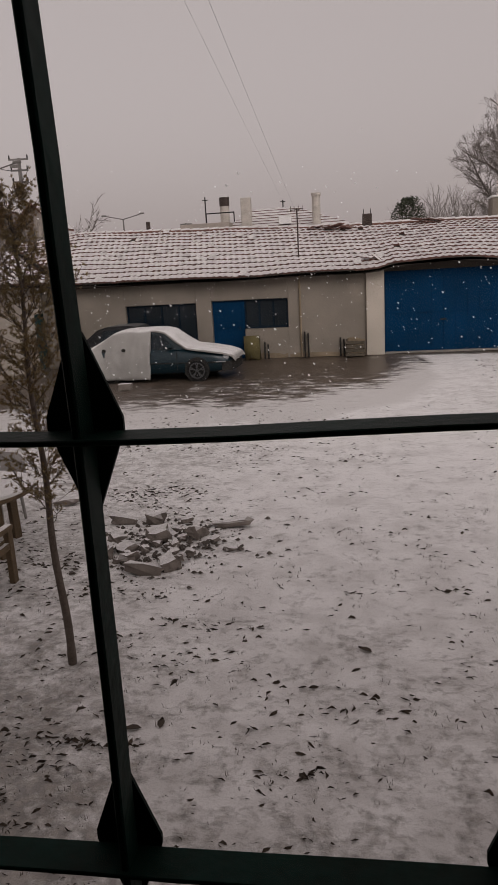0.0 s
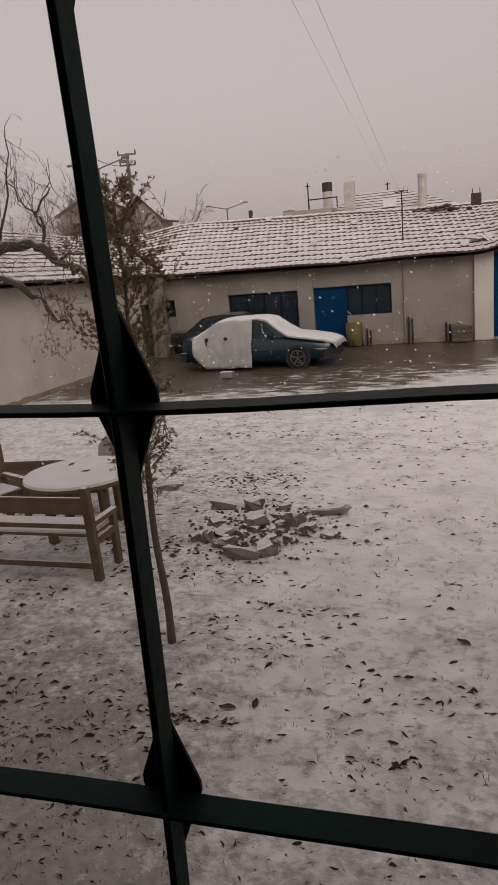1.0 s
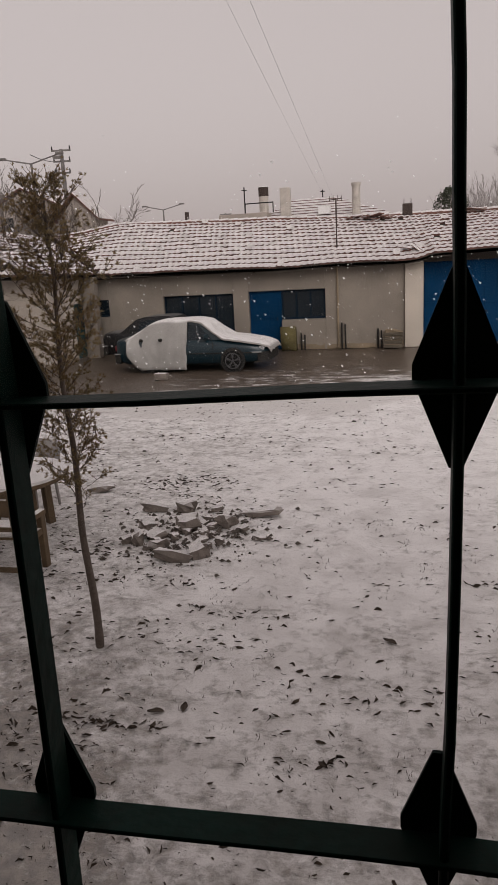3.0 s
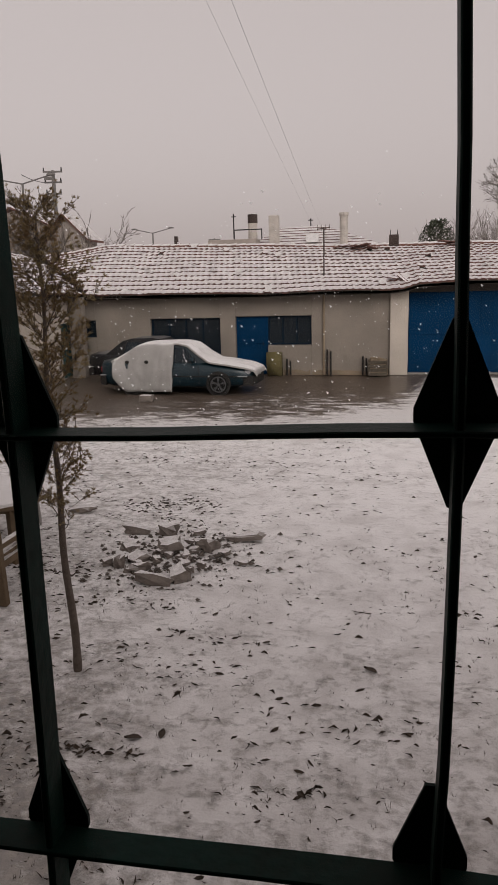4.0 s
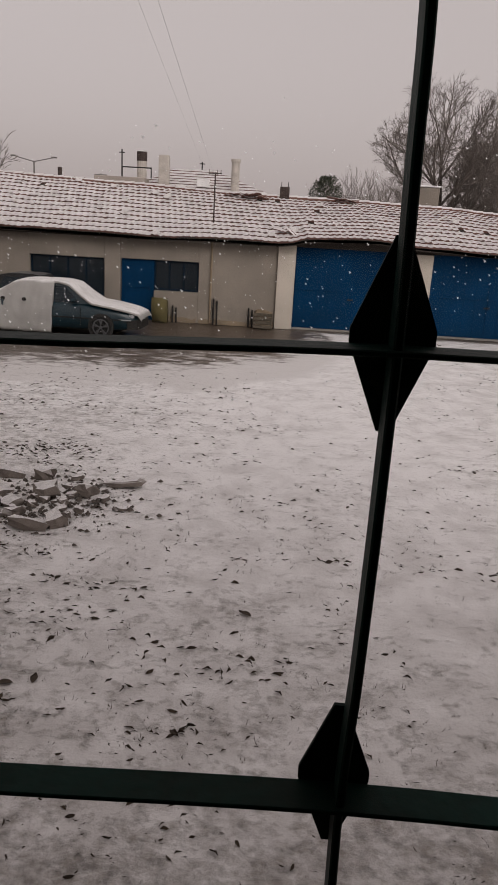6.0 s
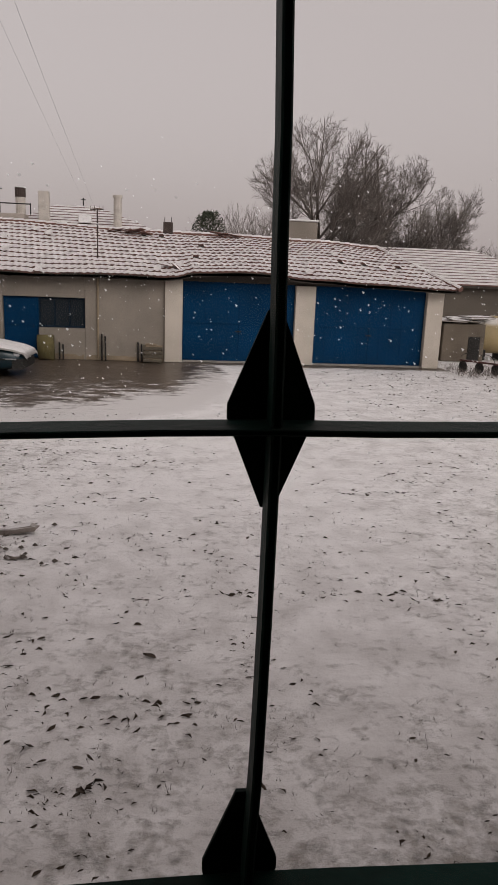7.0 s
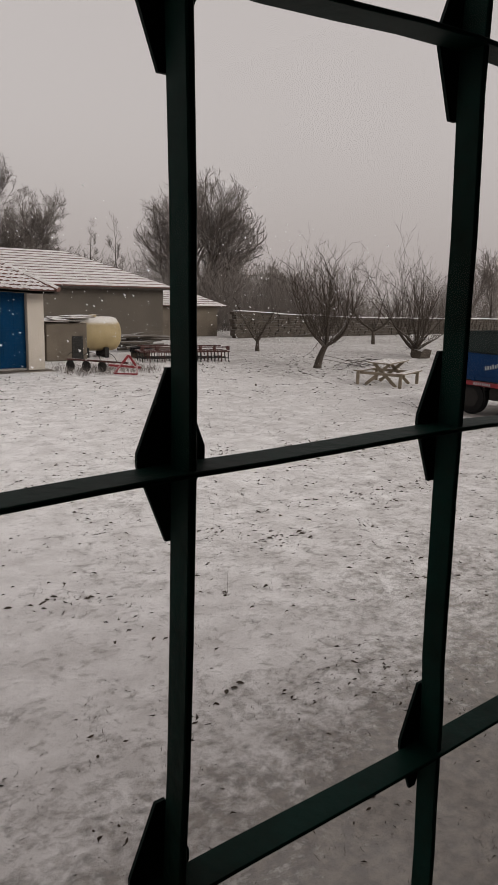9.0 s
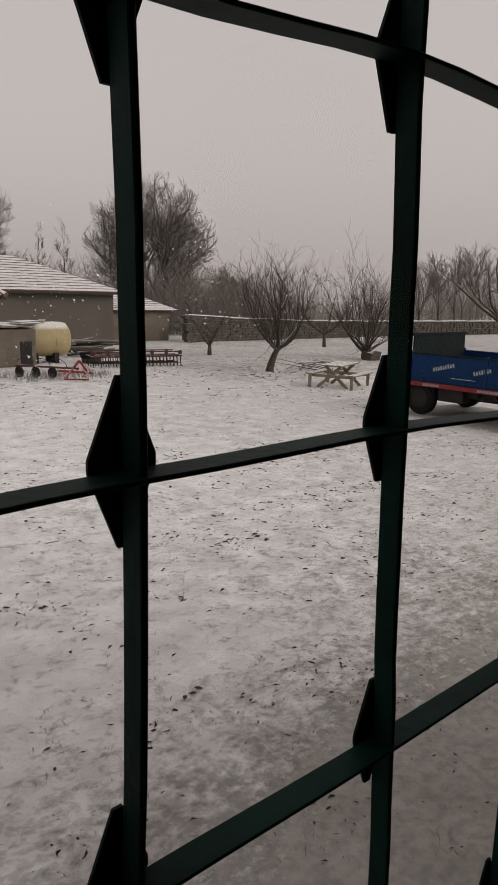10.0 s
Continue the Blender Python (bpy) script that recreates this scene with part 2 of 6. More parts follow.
M_FIELDSTONE = material("fieldstone", (0.115, 0.097, 0.08), 0.95, 0.5, 3.0, 0.4, snow=0.3, low=0.75, second=(0.06, 0.05, 0.042))
M_RED = material("red_implement_paint", (0.27, 0.030, 0.038), 0.6, 0.4, 6, 0.1, snow=0.5, low=0.75)
M_RUST = material("rusty_red_steel", (0.085, 0.035, 0.030), 0.8, 0.5, 9, 0.2, snow=0.45, low=0.8)
M_STEEL = material("dark_steel", (0.035, 0.033, 0.031), 0.75, 0.4, 8, 0.2, spec=0.12)
M_TRAILER = material("blue_trailer_paint", (0.006, 0.036, 0.115), 0.5, 0.3, 2.5, 0.1, spec=0.12)
M_TRAILER_IN = material("grey_trailer_inside", (0.020, 0.026, 0.025), 0.8, 0.4, 3.0, 0.1, spec=0.04)
M_LETTER = material("faded_white_lettering", (0.42, 0.46, 0.48), 0.7, 0.3, 20, 0.0)
M_CONCRETE = material("grey_concrete", (0.27, 0.255, 0.235), 0.92, 0.3, 3.0, 0.3)
M_CHIM_CREAM = material("cream_chimney", (0.56, 0.51, 0.46), 0.9, 0.3, 4.0, 0.2, snow=0.8, low=0.7)
M_CHIM_DARK = material("sooty_chimney", (0.075, 0.055, 0.048), 0.9, 0.5, 6.0, 0.2, snow=0.7, low=0.7)
M_FAR_HOUSE = material("far_house_render", (0.40, 0.35, 0.31), 0.95, 0.3, 1.0, 0.1)
M_POLE = material("grey_pole", (0.20, 0.185, 0.175), 0.8, 0.3, 3.0, 0.1)
M_CABLE = material("black_cable", (0.06, 0.055, 0.055), 0.7, 0.2, 3.0, 0.0)
M_ROOM = material("room_wall_paint", (0.35, 0.32, 0.28), 0.9, 0.1, 2.0, 0.05)
M_SACK = material("mossy_yellow_sack", (0.15, 0.125, 0.055), 0.95, 0.5, 6.0, 0.3)
M_BOX = material("dirty_wooden_crate", (0.12, 0.10, 0.075), 0.9, 0.5, 6.0, 0.3)
M_CHAIR = material("grey_plastic_chair", (0.30, 0.28, 0.265), 0.6, 0.15, 5.0, 0.05, snow=0.8, low=0.8)
M_FLAKE = material("falling_snow", (0.85, 0.85, 0.86), 0.9, 0.05, 5, 0.0)

# ---------------------------------------------------------------- building blocks


def part(name, bm, mat, parent=None, label="", kind=""):
    me = bpy.data.meshes.new(name)
    if isinstance(bm, bmesh.types.BMesh):
        bmesh.ops.recalc_face_normals(bm, faces=bm.faces[:])
        bm.to_mesh(me)
        bm.free()
    else:
        me.from_pydata(bm[0], [], bm[1])
    me.materials.append(mat)
    ob = new(name, me)
    ob.parent = parent
    tagged(ob, label, kind=kind)
    return ob


def smooth(ob):
    for f in ob.data.polygons:
        f.use_smooth = True
    return ob


def thing(name, label, category, at=(0, 0, 0), turn=0.0, group="", kind=""):
    ob = new(name)
    ob.matrix_basis = pose(*at, 0, 0, turn)
    return tagged(ob, label, category, group, kind)


def box(bm, lo, hi, bevel=0.0, m=None):
    c = [(a + b) / 2 for a, b in zip(lo, hi)]
    s = [abs(b - a) for a, b in zip(lo, hi)]
    vs = bmesh.ops.create_cube(bm, size=1, matrix=Matrix.Translation(c) @ Matrix.Diagonal((*s, 1)))["verts"]
    if bevel:
        es = list({e for v in vs for e in v.link_edges})
        r = bmesh.ops.bevel(bm, geom=es, offset=bevel, segments=1, affect="EDGES")
        vs = list({v for f in r["faces"] for v in f.verts} | {v for v in vs if v.is_valid})
    if m is not None:
        bmesh.ops.transform(bm, matrix=m, verts=vs)
    return vs


def boxes(*items, bevel=0.0):
    bm = bmesh.new()
    for lo, hi in items:
        box(bm, lo, hi, bevel)
    return bm


def rod(bm, a, b, r0, r1=None, seg=8):
    a, b = Vector(a), Vector(b)
    r1 = r0 if r1 is None else r1
    q = (b - a).to_track_quat("Z", "Y").to_matrix().to_4x4()
    return bmesh.ops.create_cone(bm, cap_ends=True, segments=seg, radius1=r0, radius2=r1, depth=(b - a).length,
                                 matrix=Matrix.Translation((a + b) / 2) @ q)["verts"]


def rods(*items, seg=8):
    bm = bmesh.new()
    for it in items:
        rod(bm, *it, seg=seg)
    return bm


def beam(bm, a, b, w, h, bevel=0.0):
    """A squared bar from a to b, w across and h upright."""
    a, b = Vector(a), Vector(b)
    q = (b - a).to_track_quat("X", "Z").to_matrix().to_4x4()
    L = (b - a).length
    return box(bm, (-L / 2, -w / 2, -h / 2), (L / 2, w / 2, h / 2), bevel, Matrix.Translation((a + b) / 2) @ q)


def beams(*items, bevel=0.0):
    bm = bmesh.new()
    for it in items:
        beam(bm, *it, bevel=bevel)
    return bm


def loft(rings, closed=True, cap=True):
    """Faces between rings of the same number of points."""
    v, f = [], []
    k = len(rings[0])
    for r in rings:
        v += [tuple(p) for p in r]
    for i in range(len(rings) - 1):
        for j in range(k if closed else k - 1):
            a, b = i * k + j, i * k + (j + 1) % k
            f.append((a, b, b + k, a + k))
    if cap and closed:
        f.append(tuple(range(k))[::-1])
        f.append(tuple(range((len(rings) - 1) * k, len(rings) * k)))
    return v, f


def lerp(x, table):
    if x <= table[0][0]:
        return table[0][1]
    for (a, va), (b, vb) in zip(table, table[1:]):
        if x <= b:
            k = (x - a) / (b - a)
            k = k * k * (3 - 2 * k)
            return va + (vb - va) * k
    return table[-1][1]


def lump(rng, size, rough=0.16):
    """A broken block: a cube with its corners pushed about, subdivided once."""
    bm = bmesh.new()
    bmesh.ops.create_cube(bm, size=1)
    bmesh.ops.subdivide_edges(bm, edges=bm.edges[:], cuts=1, use_grid_fill=True)
    for v in bm.verts:
        v.co = Vector((c * s * (1 + rng.uniform(-rough, rough)) for c, s in zip(v.co, size)))
        v.co += Vector((rng.uniform(-1, 1), rng.uniform(-1, 1), rng.uniform(-1, 1))) * rough * 0.25 * min(size)
    return bm


# ---------------------------------------------------------------- ground
def build_ground():
    xs = [-420, -200, -110, -70, -45, -32] + [-25 + i * 0.5 for i in range(25)] + [-12.5 + i * 0.16 for i in range(157)] + [13 + i * 0.5 for i in range(60)] + [44, 50, 60, 80, 120, 220, 420]
    ys = [-60, -20, -8, -3] + [0.2 + i * 0.12 for i in range(110)] + [13.5 + i * 0.3 for i in range(75)] + [36.5, 38, 41, 46, 55, 70, 100, 160, 300, 600]
    v, f = [], []
    for y in ys:
        for x in xs:
            z = 0.0
            if -14 < x < 45 and -3 < y < 36:
                k = 0.35 if (x < 1 and y > 15.5) else 1.0
                z = k * (0.022 * noise.noise((x * 0.6, y * 0.6, 0.3)) + 0.014 * noise.noise((x * 2.3, y * 2.3, 4.1)))
            v.append((x, y, z - 0.01))
    w = len(xs)
    for j in range(len(ys) - 1):
        for i in range(w - 1):
            a = j * w + i
            f.append((a, a + 1, a + w + 1, a + w))
    g = smooth(part("ground", (v, f), M_GROUND))
    tagged(g, "yard of thin patchy snow over grass, wet brown apron by the garages", "ground", kind="structure")


build_ground()

# ---------------------------------------------------------------- the viewer's house: room, window, grille
WX0, WX1, WZ0, WZ1 = -0.66, 1.06, 2.06, 3.58


def build_house():
    bm = boxes(((-5, 0.30, 0), (WX0, 0.60, 6.6)), ((WX1, 0.30, 0), (6, 0.60, 6.6)), ((WX0, 0.30, 0), (WX1, 0.60, WZ0)), ((WX0, 0.30, WZ1), (WX1, 0.60, 6.6)))
    tagged(part("wall_house", bm, M_PLASTER), "plastered house wall with a grilled window", "wall", kind="structure")
    tagged(part("wall_room_back", boxes(((-2.3, -3.7, 1.2), (2.8, -3.5, 4.3))), M_ROOM), "plain painted room wall", "wall", kind="structure")
    tagged(part("wall_room_west", boxes(((-2.5, -3.7, 1.2), (-2.3, 0.3, 4.3))), M_ROOM), "plain painted room wall", "wall", kind="structure")
    tagged(part("wall_room_east", boxes(((2.8, -3.7, 1.2), (3.0, 0.3, 4.3))), M_ROOM), "plain painted room wall", "wall", kind="structure")
    tagged(part("floor", boxes(((-2.5, -3.7, 1.0), (3.0, 0.3, 1.2))), M_TIMBER), "plain wooden room floor", "floor", kind="structure")
    tagged(part("ceiling", boxes(((-2.5, -3.7, 4.3), (3.0, 0.3, 4.5))), M_ROOM), "plain painted ceiling", "ceiling", kind="structure")
    win = thing("window_1", "house window pane in a white frame behind an iron grille", "window", kind="structure")
    t = 0.05
    part("window_frame", boxes(((WX0, 0.40, WZ0), (WX0 + t, 0.47, WZ1)), ((WX1 - t, 0.40, WZ0), (WX1, 0.47, WZ1)),
                               ((WX0 + t, 0.40, WZ0), (WX1 - t, 0.47, WZ0 + t)), ((WX0 + t, 0.40, WZ1 - t), (WX1 - t, 0.47, WZ1)), bevel=0.004), M_CHIM_CREAM, win)
    pane = part("pane", boxes(((WX0 + t, 0.434, WZ0 + t), (WX1 - t, 0.438, WZ1 - t))), M_GLASS, win)
    pane.visible_shadow = False


def build_grille():
    g = thing("window_grille", "dark green painted iron grille with diamond plates at the crossings", "grille")
    # hand-made grille: every upright and cross bar wanders a few millimetres
    cols = [[(2.0, c), (3.2, c)] for c in (-0.613, -0.343)]
    cols += [[(2.35, -0.0727), (2.516, -0.0708), (2.65, -0.0693), (2.819, -0.0691), (2.95, -0.0714), (3.106, -0.0747)],
             [(2.35, 0.2005), (2.516, 0.1982), (2.65, 0.2013), (2.819, 0.2023), (2.95, 0.2003), (3.106, 0.1955)],
             [(2.35, 0.4894), (2.516, 0.4811), (2.65, 0.4713), (2.819, 0.4658), (2.95, 0.4622), (3.106, 0.4536)],
             [(2.35, 0.757), (2.516, 0.750), (2.819, 0.735), (3.106, 0.726)], [(2.516, 1.012), (2.82, 1.0), (3.11, 0.994)]]
    lines = [[(-0.7, 2.150), (1.1, 2.150)],
             [(-0.34, 2.5048), (-0.073, 2.5127), (0.2025, 2.5195), (0.463, 2.5142), (0.733, 2.516)],
             [(-0.34, 2.819), (-0.073, 2.8158), (0.2025, 2.8225), (0.463, 2.8251), (0.733, 2.819)],
             [(-0.073, 3.103), (0.2025, 3.099), (0.463, 3.114), (0.733, 3.106)],
             [(-0.7, 3.410), (1.1, 3.410)]]
    rng = random.Random(3)

    def flat_bar(ring, stations):
        """A flat bar of rounded section swept through its stations."""
        return loft([ring(u) for u in stations])

    def section(w, y0, y1, e=0.0012):
        return ((-w + e, y0), (w - e, y0), (w, y0 + e), (w, y1 - e), (w - e, y1), (-w + e, y1), (-w, y1 - e), (-w, y0 + e))
    for c in cols:
        v, f = flat_bar(lambda z: [(lerp(z, c) + 0.0006 * noise.noise((c[0][1] * 9, z * 9, 1)) + a, b, z) for a, b in section(0.0029, 0.6213, 0.644)], [2.03 + i * 0.0525 for i in range(31)])
        part("upright_bar", (v, f), M_IRON, g)
    for c in lines:
        v, f = flat_bar(lambda x: [(x, b, lerp(x, c) + 0.0006 * noise.noise((x * 9, c[0][1] * 9, 2)) - a) for a, b in section(0.0018, 0.6178, 0.6456, 0.0008)], [-0.70 + i * 0.06 for i in range(31)])
        part("cross_bar", (v, f), M_IRON, g)
    for c in cols:
        for ln in lines:
            z = lerp(c[1][1], ln)
            x = lerp(z, c) - (0.0045 if c[0][1] < 0 else 0.003 if z < 2.6 else 0.0)
            bm = bmesh.new()
            hw, hh = 0.0242 + rng.uniform(-0.0008, 0.0008), 0.056
            e = 0.004
            pts = [(-e, hh), (e, hh), (hw, e), (hw, -e), (e, -hh), (-e, -hh), (-hw, -e), (-hw, e)]
            fr = [bm.verts.new((x + a, 0.6465, z + 0.006 + b)) for a, b in pts]
            bk = [bm.verts.new((x + a, 0.6495, z + 0.006 + b)) for a, b in pts]
            bm.faces.new(fr)
            bm.faces.new(bk[::-1])
            for i in range(8):
                bm.faces.new((fr[i], bk[i], bk[(i + 1) % 8], fr[(i + 1) % 8]))
            part("diamond_plate", bm, M_IRON_PLATE, g)
    # fixing lugs into the wall
    for x in (-0.613, 1.0):
        for z in (2.150, 3.410):
            s = -1 if x < 0 else 1
            part("lug", boxes(((x - 0.012 + s * 0.06, 0.595, z - 0.012), (x + 0.012 + s * 0.06, 0.625, z + 0.012))), M_IRON, g)


build_house()
build_grille()

# ---------------------------------------------------------------- garage building
FY = 23.714
EAVE = [(-10.4, 2.80), (-8, 2.75), (-4.3, 2.70), (-2.1, 2.74), (-0.1, 2.72), (0.25, 2.75), (0.95, 2.90), (3.0, 2.95), (4.8, 2.82), (6.5, 2.73), (9.6, 2.66)]
RIDGE = [(-13.6, 4.25), (-12.9, 4.28), (-10.5, 4.53), (-8.1, 4.46), (-5.7, 4.38), (-1.3, 4.22), (1.8, 4.20), (5.5, 4.12), (7.7, 4.00)]


def main_roof(x, v):
    """Front slope: v 0 at the eave, 1 at the ridge."""
    z0, z1 = lerp(x, EAVE), lerp(x, RIDGE)
    s = v + 0.04 * math.sin(math.pi * v)
    return Vector((x, 23.2 + 3.5 * v, z0 + (z1 - z0) * s + 0.05 * noise.noise((x * 0.45, v * 2.0, 7.7))))


def wing_roof(y, v):
    z0, z1 = lerp(y, [(11, 3.02), (14.3, 2.96), (18, 2.88), (23.2, 2.82)]), lerp(y, [(11, 4.6), (19.5, 4.55), (23.7, 4.40), (27, 4.26)])
    return Vector((-10.3 - 3.5 * v, y, z0 + (z1 - z0) * v + 0.03 * noise.noise((y * 0.5, v * 2.0, 2.7))))


TW, TL = 0.205, 0.36


def tile_data(w=TW, length=TL):
    """One interlocking tile, lying on the slope: x across, y up the slope, its lower edge proud of the row below."""
    n = 6
    v, f = [], []
    prof = [(-0.5 + i / n, 0.012 * math.cos(2 * math.pi * (i / n))) for i in range(n + 1)]
    for y, lift in ((0.0, 0.050), (length, 0.010)):
        v += [(a * w * 1.10, y, b + lift) for a, b in prof]
    v += [(a * w * 1.10, 0.004, -0.016) for a, b in prof]
    k = n + 1
    for i in range(n):
        f.append((i, i + 1, i + 1 + k, i + k))
        f.append((2 * k + i, 2 * k + i + 1, i + 1, i))
    return v, f


def tile_pose(surface, u, v, rng):
    e = 0.02
    p = surface(u, v)
    du, dv = surface(u + e, v) - surface(u - e, v), surface(u, v + e) - surface(u, v - e)
    ax, up = du.normalized(), dv.normalized()
    nz = ax.cross(up)
    if nz.z < 0:
        ax, nz = -ax, -nz
    up = nz.cross(ax)
    m = Matrix((ax, up, nz)).transposed().to_4x4()
    m.translation = p + nz * rng.uniform(-0.004, 0.012) + up * rng.uniform(-0.014, 0.014)
    return m @ pose(0, 0, 0, rng.uniform(-1.2, 1.2), rng.uniform(-1, 1), rng.uniform(-1.2, 1.2))


def lay_tiles(surface, lo, hi, rows, parent, rng, keep=0):
    """Rows of tiles from the eave up; the lowest ones as single pieces, the others joined."""
    data = bpy.data.meshes.new("tile")
    tv, tf = tile_data()
    data.from_pydata(tv, [], tf)
    data.materials.append(M_TILE)
    rest_v, rest_f, made = [], [], 0
    for r in range(rows):
        v = r / rows
        a, b = lo(v), hi(v)
        count = int((b - a) / TW)
        for i in range(count):
            if rng.random() < 0.012:
                continue
            m = tile_pose(surface, a + (i + 0.5 + 0.1 * (r % 2)) * TW, v, rng)
            if rng.random() < 0.012:
                m = m @ pose(0, 0, 0.03, rng.uniform(4, 12), 0, rng.uniform(-25, 25))
            if made < keep:
                ob = bpy.data.objects.new("tile", data)
                scene.collection.objects.link(ob)
                ob.parent = parent
                ob.matrix_basis = m
                made += 1
            else:
                k = len(rest_v)
                rest_v += [tuple(m @ Vector(p)) for p in tv]
                rest_f += [tuple(j + k for j in q) for q in tf]
    part("tile_courses", (rest_v, rest_f), M_TILE, parent, "courses of snow-dusted clay tiles", "stuff")


def deck(surface, lo, hi, steps, rows, thick=0.09):
    """The boarded roof under the tiles, with its underside."""
    v, f = [], []
    for j in range(rows + 1):
        t = j / rows
        a, b = lo(t), hi(t)
        for i in range(steps + 1):
            v.append(tuple(surface(a + (b - a) * i / steps, t) - Vector((0, 0, 0.02))))
    n, w = len(v), steps + 1
    v += [(x, y, z - thick) for x, y, z in v]
    for j in range(rows):
        for i in range(steps):
            a = j * w + i
            f.append((a, a + 1, a + w + 1, a + w))
            f.append((n + a, n + a + w, n + a + w + 1, n + a + 1))
    for i in range(steps):
        f.append((i, n + i, n + i + 1, i + 1))
        k = rows * w + i
        f.append((k, k + 1, n + k + 1, n + k))
    return v, f


def build_garage():
    g = thing("garage_building", "long low plastered garage row under a sagging snow-dusted tile roof", "building")
    # front wall in butted pieces: piers, lintels, the wall below the window
    W0, W1 = FY, FY + 0.28

    def piece(x0, x1, z0, z1, mat, dy=0.0, name="wall"):
        return part(name, boxes(((x0, W0 + dy, z0), (x1, W1, z1)), bevel=0.012), mat, g)
    piece(-10.75, -10.58, 0, 2.8, M_PLASTER)
    piece(-10.58, -10.14, 0, 1.33, M_PLASTER)
    piece(-10.58, -10.14, 1.91, 2.8, M_PLASTER)
    piece(-10.14, -8.13, 0, 2.8, M_PLASTER)
    piece(-8.13, -5.66, 1.93, 2.8, M_PLASTER)
    piece(-5.66, -5.13, 0, 2.8, M_PLASTER, -0.02, "pier")
    piece(-5.13, -2.57, 1.96, 2.8, M_PLASTER)
    piece(-4.03, -2.57, 0, 1.00, M_PLASTER)
    piece(-2.57, -0.03, 0, 2.8, M_PLASTER)
    piece(-0.03, 0.54, 0, 2.72, M_WHITE_PLASTER, -0.12, "pier")
    piece(4.25, 4.91, 0, 2.60, M_WHITE_PLASTER, -0.04, "pier")
    piece(8.73, 9.30, 0, 2.66, M_WHITE_PLASTER, -0.04, "pier")
    part("lintel", boxes(((0.54, W0 + 0.06, 2.62), (4.25, W1, 2.92)), ((4.25, W0 + 0.06, 2.60), (4.91, W1, 2.86)), ((4.91, W0 + 0.06, 2.62), (8.73, W1, 2.74))), M_DARK_TIMBER, g, "dark timber lintel")
    part("side_wall", boxes(((9.02, W1, 0), (9.30, 30.2, 2.66))), M_PLASTER, g)
    part("back_wall", boxes(((-10.75, 30.2, 0), (9.30, 30.45, 2.7))), M_PLASTER, g)
    # damp band along the foot of the wall
    for x0, x1, h in ((-4.02, -2.62, 0.20), (-2.55, -0.06, 0.17), (-10.1, -8.2, 0.3)):
        bm = bmesh.new()
        n = 22
        top = [(x0 + (x1 - x0) * i / n, FY - 0.004, h * (0.8 + 0.7 * noise.noise((x0 + i * 0.37, 1.2, 5)))) for i in range(n + 1)]
        lo = [bm.verts.new((x, y, 0)) for x, y, z in top]
        hi = [bm.verts.new(p) for p in top]
        for i in range(n):
            bm.faces.new((lo[i], lo[i + 1], hi[i + 1], hi[i]))
        part("damp_stain", bm, M_STAIN, g, "brown damp stain at the foot of the wall")
    # blue sheet gates of two leaves with ribs
    for x0, x1, top in ((0.54, 4.25, 2.62), (4.91, 8.73, 2.62)):
        gate = part("gate", boxes(((x0 + 0.01, FY + 0.17, 0.06), (x1 - 0.01, FY + 0.22, top))), M_BLUE, g, "blue painted sheet-metal garage gate")
        mid = (x0 + x1) / 2
        k = 5
        for s, (a, b) in enumerate(((x0 + 0.03, mid - 0.008), (mid + 0.008, x1 - 0.03))):
            wd = (b - a) / k
            for i in range(k):
                part("panel", boxes(((a + i * wd + 0.002, FY + 0.155, 0.10), (a + (i + 1) * wd - 0.002, FY + 0.172, top - 0.03)), bevel=0.004), M_BLUE, gate)
            part("rail", boxes(((a, FY + 0.128, 1.28), (b, FY + 0.147, 1.36)), bevel=0.005), M_BLUE, gate)
        part("latch", boxes(((mid - 0.10, FY + 0.105, 1.02), (mid + 0.10, FY + 0.130, 1.07)), bevel=0.005), M_STEEL, gate)
        part("sill", boxes(((x0, FY + 0.08, 0.0), (x1, FY + 0.26, 0.06))), M_CONCRETE, gate)
    # door and window in one recess
    d = part("door", boxes(((-5.12, FY + 0.12, 0.02), (-4.04, FY + 0.17, 1.95))), M_BLUE, g, "blue painted metal door")
    part("panel", boxes(((-5.02, FY + 0.10, 0.15), (-4.14, FY + 0.121, 0.95)), bevel=0.008), M_BLUE, d)
    part("panel", boxes(((-5.02, FY + 0.10, 1.05), (-4.14, FY + 0.121, 1.85)), bevel=0.008), M_BLUE, d)
    part("handle", rods(((-4.2, FY + 0.09, 0.98), (-4.2, FY + 0.09, 1.10), 0.012)), M_STEEL, d)
    for x0, x1, z0, z1, panes in ((-4.03, -2.58, 1.01, 1.95, 3), (-10.58, -10.14, 1.33, 1.91, 1), (-8.12, -5.67, 0.75, 1.92, 4)):
        w = part("window", boxes(((x0, FY + 0.16, z0), (x1, FY + 0.19, z1))), M_DARK_GLASS, g, "dark unlit window with a blue frame")
        fr = [((x0, FY + 0.11, z0), (x1, FY + 0.16, z0 + 0.05)), ((x0, FY + 0.11, z1 - 0.05), (x1, FY + 0.16, z1))]
        for i in range(panes + 1):
            c = x0 + 0.025 + (x1 - x0 - 0.05) * i / panes
            fr.append(((c - 0.022, FY + 0.112, z0 + 0.05), (c + 0.022, FY + 0.158, z1 - 0.05)))
        part("window_frame", boxes(*fr), M_BLUE_DARK, w)
    part("parapet", boxes(((-8.13, FY + 0.05, 0), (-5.66, W1, 0.75))), M_BLUE_DARK, g, "dark blue boarded panel under the window")
